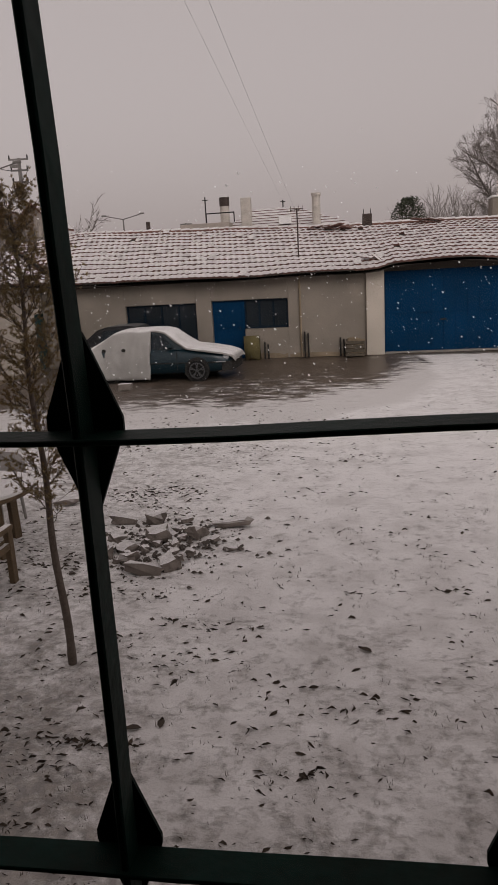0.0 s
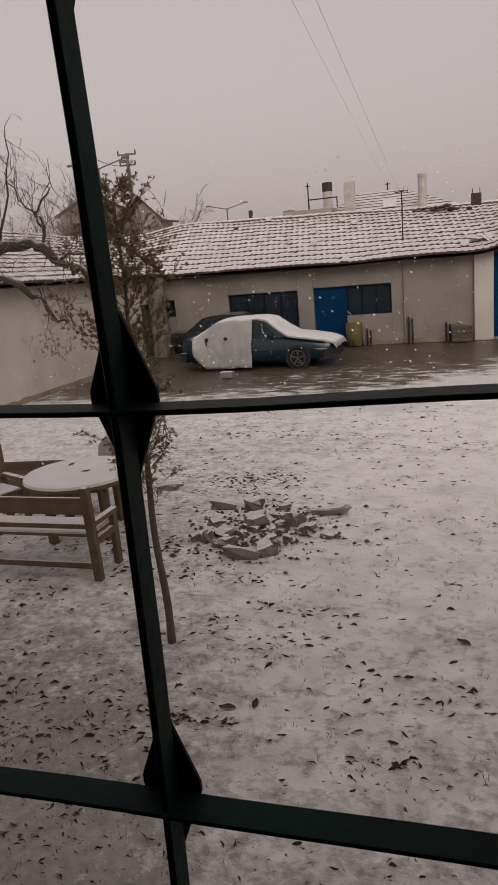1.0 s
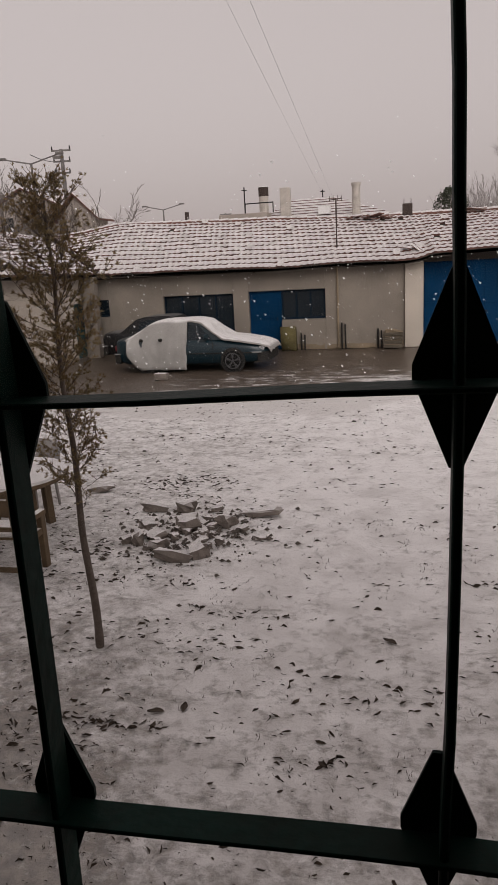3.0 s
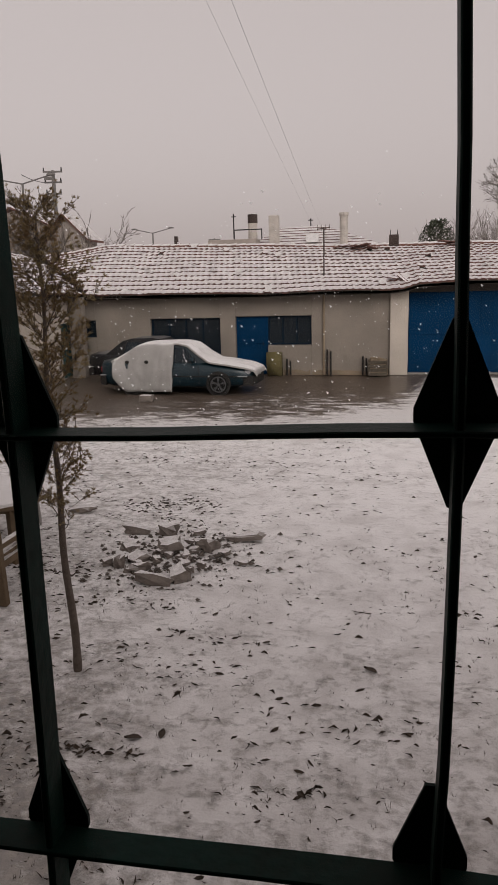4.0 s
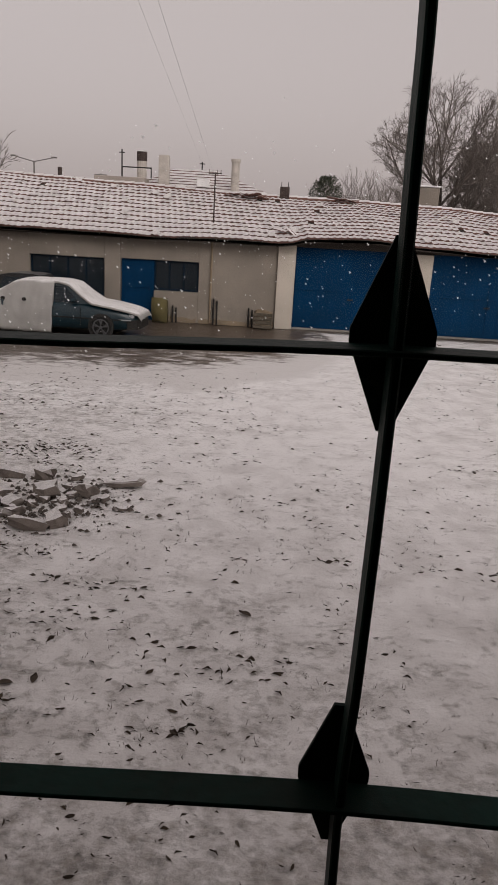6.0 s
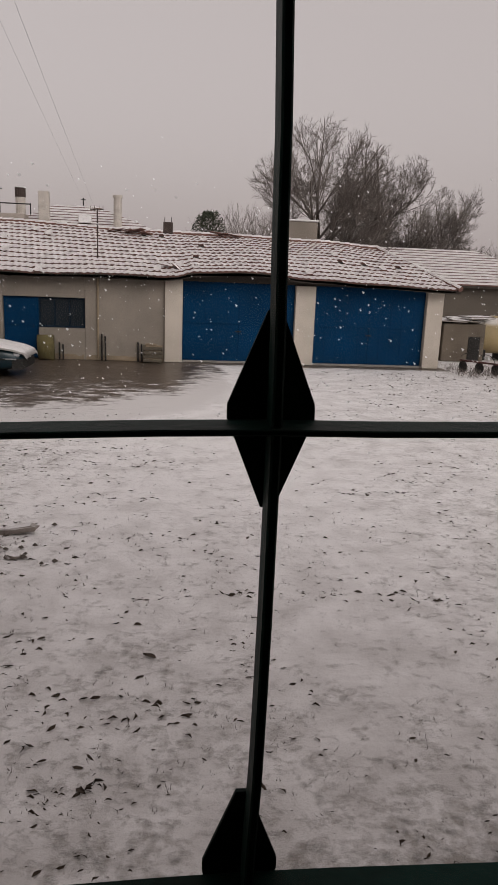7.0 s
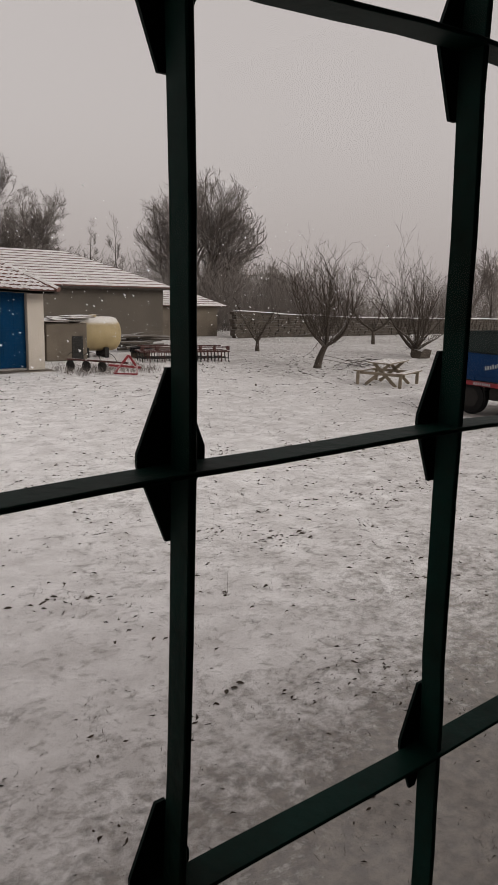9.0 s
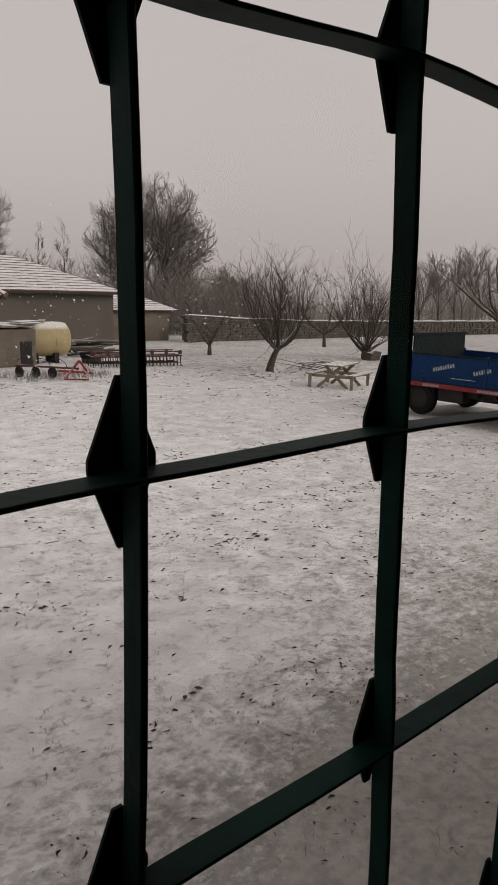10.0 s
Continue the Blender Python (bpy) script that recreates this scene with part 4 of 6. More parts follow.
def build_bench(at, turn):
    b = thing("garden_bench", "brown wooden garden bench with snow on its seat", "bench", at, turn, "benches round the table")
    L = 1.55
    for x in (0, L):
        part("back_post", beams(((x, 0, 0), (x, -0.05, 0.98), 0.085, 0.075), bevel=0.006), M_BENCH, b)
        part("leg", beams(((x, 0.42, 0), (x, 0.42, 0.56), 0.085, 0.06), bevel=0.006), M_BENCH, b)
        part("armrest", beams(((x, -0.05, 0.59), (x, 0.47, 0.58), 0.08, 0.05), bevel=0.006), M_BENCH, b)
        part("side_rail", beams(((x, 0.02, 0.40), (x, 0.40, 0.40), 0.05, 0.07), bevel=0.004), M_BENCH, b)
    part("backrest", beams(((-0.02, -0.02, 0.78), (L + 0.02, -0.02, 0.78), 0.035, 0.17), bevel=0.005), M_BENCH, b)
    part("backrest", beams(((0.03, 0.005, 0.56), (L - 0.03, 0.005, 0.56), 0.03, 0.05), bevel=0.005), M_BENCH, b)
    for i in range(4):
        part("seat_slat", beams(((0.02, 0.07 + i * 0.105, 0.455), (L - 0.02, 0.07 + i * 0.105, 0.455), 0.098, 0.03), bevel=0.004), M_BENCH, b)
    sn = part("seat_snow", boxes(((0.05, 0.03, 0.47), (L - 0.05, 0.43, 0.495)), bevel=0.012), M_SNOW, b, "layer of snow on the seat")
    part("stretcher", beams(((0, 0.0, 0.15), (L, 0.0, 0.15), 0.04, 0.06), bevel=0.004), M_BENCH, b)
    return b


def build_seating():
    bench = build_bench((-5.00, 5.86, 0), 1)
    copy_thing(bench, pose(-5.62, 7.45, 0, 0, 0, 248))
    t = thing("round_table", "round wooden garden table covered in snow", "table", (-4.28, 7.12, 0), 15)
    n = 40
    part("tabletop", loft([[(r * math.cos(2 * math.pi * i / n), r * math.sin(2 * math.pi * i / n), z) for i in range(n)] for r, z in ((0.64, 0.66), (0.66, 0.68), (0.66, 0.715), (0.64, 0.72))]), M_BENCH, t)
    part("top_snow", loft([[(r * math.cos(2 * math.pi * i / n), r * math.sin(2 * math.pi * i / n), z) for i in range(n)] for r, z in ((0.655, 0.72), (0.65, 0.745), (0.60, 0.758))]), M_SNOW, t, "even cap of snow")
    for a in range(4):
        c, s = math.cos(a * math.pi / 2 + 0.78), math.sin(a * math.pi / 2 + 0.78)
        part("leg", beams(((0.46 * c, 0.46 * s, 0), (0.44 * c, 0.44 * s, 0.66), 0.09, 0.09), bevel=0.006), M_BENCH, t)
    part("apron", boxes(((-0.36, -0.36, 0.58), (0.36, -0.33, 0.66)), ((-0.36, 0.33, 0.58), (0.36, 0.36, 0.66)), ((-0.36, -0.33, 0.58), (-0.33, 0.33, 0.66)), ((0.33, -0.33, 0.58), (0.36, 0.33, 0.66))), M_BENCH, t)
    rng = random.Random(2)
    for i in range(3):
        x, y = rng.uniform(-0.3, 0.3), rng.uniform(-0.2, 0.3)
        lf = thing("dead_leaf", "dark dead leaf on the snowy table", "leaf", (-4.28 + x, 7.12 + y, 0.762), rng.uniform(0, 360))
        part("blade", loft([[(u, -w, 0.004), (u, 0, 0.0 + 0.01 * abs(u) * 8), (u, w, 0.004)] for u, w in ((-0.06, 0.003), (-0.02, 0.022), (0.03, 0.02), (0.06, 0.003))], closed=False), M_LEAF, lf)
    c = thing("plastic_chair", "pale grey plastic chair with a rounded back by the table", "chair", (-4.52, 8.0, 0), -10)
    part("backrest", loft([[(0.26 * math.sin(a) * k, 0.10 - 0.07 * math.cos(a) + o, z + 0.06 * math.cos(a)) for a in [-1.5 + i * 0.25 for i in range(13)]] +
                           [(0.26 * math.sin(a) * k, 0.125 - 0.07 * math.cos(a) + o, z + 0.06 * math.cos(a)) for a in [1.5 - i * 0.25 for i in range(13)]]
                           for z, k, o in ((0.42, 0.9, 0.12), (0.55, 1.0, 0.15), (0.72, 0.98, 0.19), (0.80, 0.7, 0.21))]), M_CHAIR, c)
    part("seat", boxes(((-0.24, -0.24, 0.40), (0.24, 0.20, 0.43)), bevel=0.012), M_CHAIR, c)
    for x in (-0.21, 0.21):
        for y in (-0.21, 0.18):
            part("leg", rods(((x * 1.1, y * 1.1, 0), (x, y, 0.41), 0.018, 0.024)), M_CHAIR, c)
    # plank frame in the snow beyond the table
    p = thing("timber_bed_edge", "snow-topped timber planter frame beside the table", "planter", (-6.0, 8.0, 0), 8)
    for y in (0, 0.9):
        part("board", boxes(((-0.9, y, 0.0), (1.0, y + 0.05, 0.34)), bevel=0.006), M_BENCH, p)
    for x in (-0.9, 0.95):
        part("board", boxes(((x, 0.05, 0.0), (x + 0.05, 0.9, 0.34)), bevel=0.006), M_BENCH, p)
    part("soil", boxes(((-0.85, 0.05, 0.0), (0.95, 0.90, 0.22))), M_LEAF, p)


build_seating()


def build_picnic():
    p = thing("picnic_table", "pale wooden picnic table with attached benches, dusted with snow", "picnic table", (17.75, 15.75, 0), 20)
    for i in range(5):
        part("top_plank", boxes(((-0.85, -0.37 + i * 0.15, 0.72), (0.85, -0.23 + i * 0.15, 0.76)), bevel=0.006), M_PICNIC, p)
    for s in (-1, 1):
        for i in range(2):
            part("bench_plank", boxes(((-0.85, s * 0.72 - 0.14 + i * 0.145, 0.43), (0.85, s * 0.72 - 0.005 + i * 0.145, 0.47)), bevel=0.006), M_PICNIC, p)
        for q in (-1, 1):
            part("leg", beams(((s * 0.6, q * 0.52, 0), (s * 0.6, -q * 0.28, 0.72), 0.05, 0.10), bevel=0.005), M_PICNIC, p)
            part("bench_post", boxes(((s * 0.78 - 0.03, q * 0.72 - 0.05, 0), (s * 0.78 + 0.03, q * 0.72 + 0.05, 0.43)), bevel=0.005), M_PICNIC, p)
        part("cross_beam", boxes(((s * 0.66 - 0.025, -0.82, 0.34), (s * 0.66 + 0.025, 0.82, 0.43)), bevel=0.005), M_PICNIC, p)


build_picnic()


def build_trailer():
    t = thing("farm_trailer", "blue four-wheeled farm trailer with a red stripe and faded lettering", "trailer", (15.2, 11.15, 0), 0)
    W, L = 2.45, 4.3
    # local: x away from the viewer, y towards the house is negative
    chassis = part("chassis", boxes(((0.25, -L + 0.1, 0.55), (0.37, -0.1, 0.72)), ((W - 0.37, -L + 0.1, 0.55), (W - 0.25, -0.1, 0.72)), ((0.37, -0.9, 0.58), (W - 0.37, -0.78, 0.70)), ((0.37, -3.2, 0.58), (W - 0.37, -3.08, 0.70))), M_STEEL, t)
    part("bed", boxes(((0, -L, 0.80), (W, 0, 0.88))), M_TRAILER_IN, t)
    part("red_stripe", boxes(((-0.02, -L, 0.74), (0.02, 0, 0.85)), ((0.02, -0.02, 0.74), (W, 0.02, 0.80)), bevel=0.006), M_RED, t, "red painted edge stripe")
    for x0 in (0.0, W - 0.04):
        for k in range(2):
            y0 = -L / 2 * k - 0.04
            s = part("side_board", boxes(((x0, y0 - L / 2 + 0.06, 0.88), (x0 + 0.04, y0, 1.56)), bevel=0.006), M_TRAILER, t)
            if x0 == 0.0:
                part("pressed_rib", boxes(((-0.018, y0 - L / 2 + 0.25, 0.98), (0.002, y0 - 1.15, 1.02)), bevel=0.008), M_TRAILER, s)
                part("pressed_rib", boxes(((-0.018, y0 - 0.95, 0.98), (0.002, y0 - 0.15, 1.02)), bevel=0.008), M_TRAILER, s)
                part("top_edge", boxes(((-0.012, y0 - L / 2 + 0.06, 1.54), (0.052, y0, 1.585)), bevel=0.006), M_TRAILER_IN, s)
                for q in (0.35, 1.55):
                    part("hinge", boxes(((-0.022, y0 - q - 0.05, 0.86), (0.0, y0 - q + 0.05, 0.98)), bevel=0.004), M_TRAILER, s)
        for y in (-0.03, -L / 2, -L + 0.03):
            part("stake", boxes(((x0 - 0.015, y - 0.035, 0.86), (x0 + 0.055, y + 0.035, 1.62)), bevel=0.005), M_TRAILER, t)
    part("head_board", boxes(((0.05, -0.05, 0.88), (W - 0.05, 0.0, 2.04)), bevel=0.006), M_TRAILER_IN, t)
    part("head_rail", boxes(((0.0, -0.07, 2.0), (W, 0.02, 2.06)), bevel=0.006), M_TRAILER_IN, t)
    part("tail_board", boxes(((0.05, -L, 0.88), (W - 0.05, -L + 0.05, 1.56)), bevel=0.006), M_TRAILER, t)
    # faded lettering as slanting bars
    rng = random.Random(9)
    for y0, n in ((-0.72, 9), (-1.85, 7)):
        for i in range(n):
            bm = boxes(((-0.006, -0.022, -0.055), (0.0, 0.022, rng.uniform(0.03, 0.055))))
            o = part("letter_bar", bm, M_LETTER, t)
            o.matrix_basis = pose(-0.003, y0 - i * 0.068, 1.20 + i * 0.018, -14, 0, 0)
    for y0, n in ((-0.45, 8), (-2.0, 12)):
        for i in range(n):
            o = part("letter_bar", boxes(((-0.005, -0.018, -0.032), (0.0, 0.018, 0.032))), M_LETTER, t)
            o.matrix_basis = pose(-0.022, y0 - i * 0.062, 0.795)
    for y in (-0.32, -2.95):
        part("axle", rods(((0.1, y, 0.42), (W - 0.1, y, 0.42), 0.05)), M_STEEL, chassis)
        for x in (0.16, W - 0.16):
            bm = bmesh.new()
            rod(bm, (x - 0.11, y, 0.42), (x + 0.11, y, 0.42), 0.42, 0.42, 26)
            bmesh.ops.bevel(bm, geom=[e for e in bm.edges if any(len(q.verts) > 4 for q in e.link_faces)], offset=0.035, segments=2, affect="EDGES")
            w = part("wheel", bm, M_RUBBER, t)
            part("rim", rods(((x - 0.12, y, 0.42), (x + 0.12, y, 0.42), 0.24), seg=20), M_STEEL, w)
        part("spring", beams(((0.3, y - 0.4, 0.5), (0.3, y + 0.4, 0.5), 0.06, 0.06)), M_STEEL, chassis)
    # turntable, mudguards, tool box and brake gear under the bed, added dark to stand in for its shade
    part("turntable", boxes(((0.45, -0.95, 0.36), (W - 0.45, -0.05, 0.56)), bevel=0.02), M_STEEL, chassis)
    part("tool_box", boxes(((0.06, -1.55, 0.42), (0.42, -0.85, 0.73)), bevel=0.015), M_STEEL, chassis, "dark steel box added to darken the trailer's underside")
    for x0 in (0.03, W - 0.33):
        for y in (-0.32, -2.95):
            part("mudguard", loft([[(x0, y + r * math.cos(a), 0.42 + r * math.sin(a)) for r in (0.47, 0.49)] + [(x0 + 0.3, y + r * math.cos(a), 0.42 + r * math.sin(a)) for r in (0.49, 0.47)] for a in [0.5 + i * 0.24 for i in range(10)]]), M_STEEL, chassis)
    part("brake_rod", rods(((0.5, -3.0, 0.5), (0.6, 0.0, 0.46), 0.02)), M_STEEL, chassis)
    part("rear_frame", boxes(((0.1, -L, 0.45), (W - 0.1, -L + 0.12, 0.80)), bevel=0.01), M_STEEL, chassis)
    for y in (-1.25, -1.9, -2.4, -3.6):
        part("cross_member", boxes(((0.05, y - 0.05, 0.62), (W - 0.05, y + 0.05, 0.80)), bevel=0.006), M_STEEL, chassis)
    for y0 in (-0.04, -L / 2 - 0.04):
        part("snow_ledge", boxes(((-0.03, y0 - L / 2 + 0.3, 1.022), (-0.002, y0 - 1.2, 1.03)), bevel=0.003), M_SNOW, t)
    part("drawbar", beams(((W / 2, 0, 0.6), (W / 2, 1.3, 0.5), 0.1, 0.1)), M_STEEL, t)


build_trailer()


def build_implements():
    # long spring harrow
    h = thing("spring_harrow", "long rusty red tined harrow standing in the snow", "harrow", (13.45, 24.55, 0), -14)
    L = 3.75
    for y in (0, 0.38, 0.76):
        part("frame_bar", beams(((0, y, 0.40), (L, y, 0.40), 0.06, 0.06)), M_RUST, h)
        part("roller_bar", beams(((0.05, y, 0.14), (L - 0.05, y, 0.14), 0.035, 0.035)), M_STEEL, h)
    for i in range(13):
        x = 0.08 + i * (L - 0.16) / 12
        part("cross_bar", beams(((x, 0, 0.40), (x, 0.76, 0.40), 0.04, 0.04)), M_RUST, h)
        for y in (0, 0.38, 0.76):
            part("tine", beams(((x, y - 0.10, 0.0), (x, y, 0.40), 0.035, 0.03)), M_RUST if i % 2 else M_STEEL, h)
        if i % 2 == 0:
            part("clamp", boxes(((x - 0.06, -0.03, 0.46), (x + 0.06, 0.05, 0.62)), bevel=0.01), M_RUST, h)
    for y in (0, 0.76):
        part("upper_bar", beams(((0.1, y, 0.58), (L - 0.1, y, 0.58), 0.045, 0.045)), M_RUST, h)
    for i in range(7):
        x = 0.15 + i * (L - 0.3) / 6
        part("upright", beams(((x, 0, 0.42), (x, 0, 0.60), 0.04, 0.04)), M_RUST, h)
    part("hitch", beams(((L * 0.56, 0.2, 0.42), (L * 0.56, 0.45, 1.05), 0.07, 0.07)), M_RUST, h)
    part("hitch", beams(((L * 0.50, 0.6, 0.42), (L * 0.56, 0.45, 1.05), 0.05, 0.05)), M_RUST, h)
    # red plough frame
    p = thing("red_plough", "bright red plough frame with discs lying in the snow", "plough", (9.75, 22.9, 0), -42)
    part("beam", beams(((0, 0, 0.42), (2.1, 0, 0.36), 0.06, 0.06)), M_RUST, p)
    part("beam", beams(((1.5, -0.25, 0.3), (2.5, 0.1, 0.22), 0.07, 0.07)), M_RED, p)
    part("mast", beams(((1.9, 0, 0.35), (2.1, 0.05, 0.62), 0.08, 0.08)), M_RED, p)
    part("mast", beams(((2.35, 0.05, 0.28), (2.1, 0.05, 0.62), 0.06, 0.06)), M_RED, p)
    part("foot", beams(((1.75, -0.5, 0.06), (2.5, -0.45, 0.06), 0.06, 0.05)), M_RED, p)
    part("foot", beams(((1.75, -0.5, 0.06), (1.9, -0.05, 0.35), 0.05, 0.05)), M_RED, p)
    part("foot", beams(((2.5, -0.45, 0.06), (2.4, 0.0, 0.3), 0.05, 0.05)), M_RED, p)
    for i in range(3):
        x = 0.1 + i * 0.55
        part("disc", rods(((x, 0.02, 0.2), (x + 0.015, 0.05, 0.2), 0.19, 0.18), seg=22), M_STEEL, p)
        n = 12
        ring = [(x + 0.1 + 0.34 * math.cos(a), 0.25, 0.30 + 0.34 * math.sin(a)) for a in [0.2 + i2 * 2.3 / n for i2 in range(n + 1)]]
        bm = bmesh.new()
        for a, b in zip(ring, ring[1:]):
            rod(bm, a, b, 0.011, seg=5)
        part("spring_tine", bm, M_STEEL, p)
    # tank on a cradle beside a small shed
    t = thing("fuel_tank", "yellowed cylindrical tank with snow on top, on a low cradle", "tank", (12.75, 27.3, 0), -8)
    n = 36
    prof = [(-1.05, 0.26), (-1.0, 0.47), (-0.88, 0.58), (-0.7, 0.62), (-0.2, 0.62), (0.3, 0.62), (0.72, 0.62), (0.88, 0.575), (0.98, 0.45), (1.02, 0.24)]
    smooth(part("shell", loft([[(x, r * math.cos(2 * math.pi * i / n), 0.83 + r * math.sin(2 * math.pi * i / n)) for i in range(n)] for x, r in prof]), M_TANK, t))
    for x in (-0.35, 0.4):
        part("band", loft([[(x + a, (0.622 + b) * math.cos(2 * math.pi * i / n), 0.83 + (0.622 + b) * math.sin(2 * math.pi * i / n)) for a, b in ((-0.03, 0), (-0.03, 0.012), (0.03, 0.012), (0.03, 0))] for i in range(n + 1)], cap=False), M_TANK, t)
        part("cradle", boxes(((x - 0.08, -0.55, 0), (x + 0.08, 0.55, 0.36)), bevel=0.01), M_STEEL, t)
    part("hatch", rods(((0.05, 0, 1.42), (0.05, 0, 1.52), 0.13), seg=18), M_TANK, t)
    t.scale = (1.1, 1.12, 1.12)
    s = thing("shed", "small flat-roofed mud-brick shed with snowy slabs on top", "shed", (11.25, 26.9, 0), -3)
    part("wall", boxes(((-0.9, -0.9, 0), (0.72, 0.9, 1.42)), bevel=0.03), M_MUD_PALE, s)
    part("door", boxes(((0.1, -0.93, 0.0), (0.55, -0.89, 0.95)), bevel=0.01), M_STEEL, s)
    rng = random.Random(14)
    for i in range(6):
        o = part("roof_slab", boxes(((-0.5, -0.55, -0.02), (0.5, 0.55, 0.02)), bevel=0.008), M_STONE, s)
        o.matrix_basis = pose(-0.55 + 0.26 * i, -0.45 + 0.75 * (i % 2), 1.47 + 0.035 * i, rng.uniform(-3, 3), rng.uniform(-4, 4), rng.uniform(-12, 12))
    # poles and scrap heaped behind
    lg = random.Random(15)
    for i in range(14):
        o = thing("pole_log", "snowy bare pole lying on a heap by the barn", "log", (15.3 + lg.uniform(-0.9, 1.3), 29.2 + lg.uniform(-0.5, 0.5), 0.10 + 0.045 * i), lg.uniform(-28, 22), "heap of poles")
        Lg = lg.uniform(0.9, 1.6)
        part("stem", rods(((-Lg, 0, lg.uniform(-0.08, 0.05)), (Lg, 0, lg.uniform(-0.05, 0.10)), 0.07, 0.045), seg=7), M_FIELDSTONE, o)
    ty = thing("old_tyre", "old dark tyre lying flat by the tank", "tyre", (14.4, 26.2, 0.32), 0)
    part("ring", loft([[((0.36 + a) * math.cos(2 * math.pi * i / 28), (0.36 + a) * math.sin(2 * math.pi * i / 28), b) for a, b in ((-0.1, -0.08), (0.08, -0.1), (0.1, 0.0), (0.08, 0.1), (-0.1, 0.08))] for i in range(29)], cap=False), M_RUBBER, ty)
    part("stand", boxes(((-0.3, -0.3, -0.32), (0.3, 0.3, -0.09)), bevel=0.02), M_BOX, ty)


build_implements()


def build_barn():
    b = thing("barn", "grey-brown rendered barn with a snow-lined hipped roof", "barn")
    Y0, Y1, X0, X1 = 36.0, 45.0, 4.0, 21.3
    part("wall", boxes(((X0, Y0, 0), (X1, Y0 + 0.3, 2.8)), ((X1 - 0.3, Y0 + 0.3, 0), (X1, Y1, 2.8)), ((X0, Y0 + 0.3, 0), (X0 + 0.3, Y1, 2.8)), ((X0 + 0.3, Y1 - 0.3, 0), (X1 - 0.3, Y1, 2.8))), M_MUD, b)
    roof = part("roof", ([(X0 - 0.5, 35.5, 2.78), (X1 + 0.5, 35.5, 2.79), (X1 + 0.5, 45.5, 2.79), (X0 - 0.5, 45.5, 2.78), (9.0, 40.5, 4.67), (17.3, 40.5, 4.69)],
                         [(0, 1, 5, 4), (1, 2, 5), (2, 3, 4, 5), (3, 0, 4), (3, 2, 1, 0)]), M_DARK_TIMBER, b)
    # stepped courses of sheets on the two slopes that are seen
    rows = 13
    for r in range(rows):
        t0, t1 = r / rows, (r + 1) / rows + 0.012

        def edge(t):
            return (X0 - 0.5 + (9.0 - X0 + 0.5) * t, X1 + 0.5 + (17.3 - X1 - 0.5) * t, 35.5 + 5.0 * t, 2.80 + 1.90 * t)
        a0, b0, y0, z0 = edge(t0)
        a1, b1, y1, z1 = edge(min(1, t1))
        n = 26
        v, f = [], []
        for i in range(n + 1):
            k = i / n
            wob = 0.02 * noise.noise((k * 9, r, 1.5))
            v += [(a0 + (b0 - a0) * k, y0 + wob, z0 - 0.01), (a0 + (b0 - a0) * k, y0 - 0.01 + wob, z0 + 0.05), (a1 + (b1 - a1) * k, y1, z1 + 0.015)]
        for i in range(n):
            q = 3 * i
            f += [(q, q + 3, q + 4, q + 1), (q + 1, q + 4, q + 5, q + 2)]
        part("roof_course", (v, f), M_TILE, roof)
        hx0, hx1 = X1 + 0.5 + (17.3 - X1 - 0.5) * t0, X1 + 0.5 + (17.3 - X1 - 0.5) * min(1, t1)
        ya0, ya1, yb0, yb1 = 35.5 + 5 * t0, 35.5 + 5 * min(1, t1), 45.5 - 5 * t0, 45.5 - 5 * min(1, t1)
        part("roof_course", ([(hx0, ya0, z0 - 0.01), (hx0, yb0, z0 - 0.01), (hx0 + 0.01, yb0, z0 + 0.05), (hx0 + 0.01, ya0, z0 + 0.05), (hx1, ya1, z1 + 0.015), (hx1, yb1, z1 + 0.015)], [(0, 1, 2, 3), (3, 2, 5, 4)]), M_TILE, roof)
    part("fascia", boxes(((X0 - 0.4, 35.5, 2.68), (X1 + 0.45, 35.56, 2.78))), M_DARK_TIMBER, b)
    s = thing("lean_to", "low adobe shed with a snowy tiled roof beside the barn", "shed")
    part("wall", boxes(((21.31, 36.4, 0), (25.4, 36.75, 1.75)), ((25.1, 36.75, 0), (25.4, 40.5, 1.6)), ((21.31, 40.2, 0), (25.1, 40.5, 1.75))), M_MUD_PALE, s)
    for r in range(7):
        t0, t1 = r / 7, (r + 1) / 7
        v, f = [], []
        for i in range(15):
            k = i / 14
            xa, xb = 21.35 + (26.0 - 1.7 * t0 - 21.35) * k, 21.35 + (26.0 - 1.7 * t1 - 21.35) * k
            v += [(xa, 36.1 + 2.2 * t0, 1.80 + 0.85 * t0), (xa, 36.09 + 2.2 * t0, 1.835 + 0.85 * t0), (xb, 36.1 + 2.2 * t1, 1.81 + 0.85 * t1)]
        for i in range(14):
            q = 3 * i
            f += [(q, q + 3, q + 4, q + 1), (q + 1, q + 4, q + 5, q + 2)]
        part("roof_course", (v, f), M_TILE, s)
    part("back_slope", ([(21.35, 38.3, 2.65), (24.3, 38.3, 2.65), (26.0, 40.6, 1.8), (21.35, 40.6, 1.8), (26.0, 36.1, 1.8)], [(0, 1, 2, 3), (1, 4, 2)]), M_TILE, s)


build_barn()


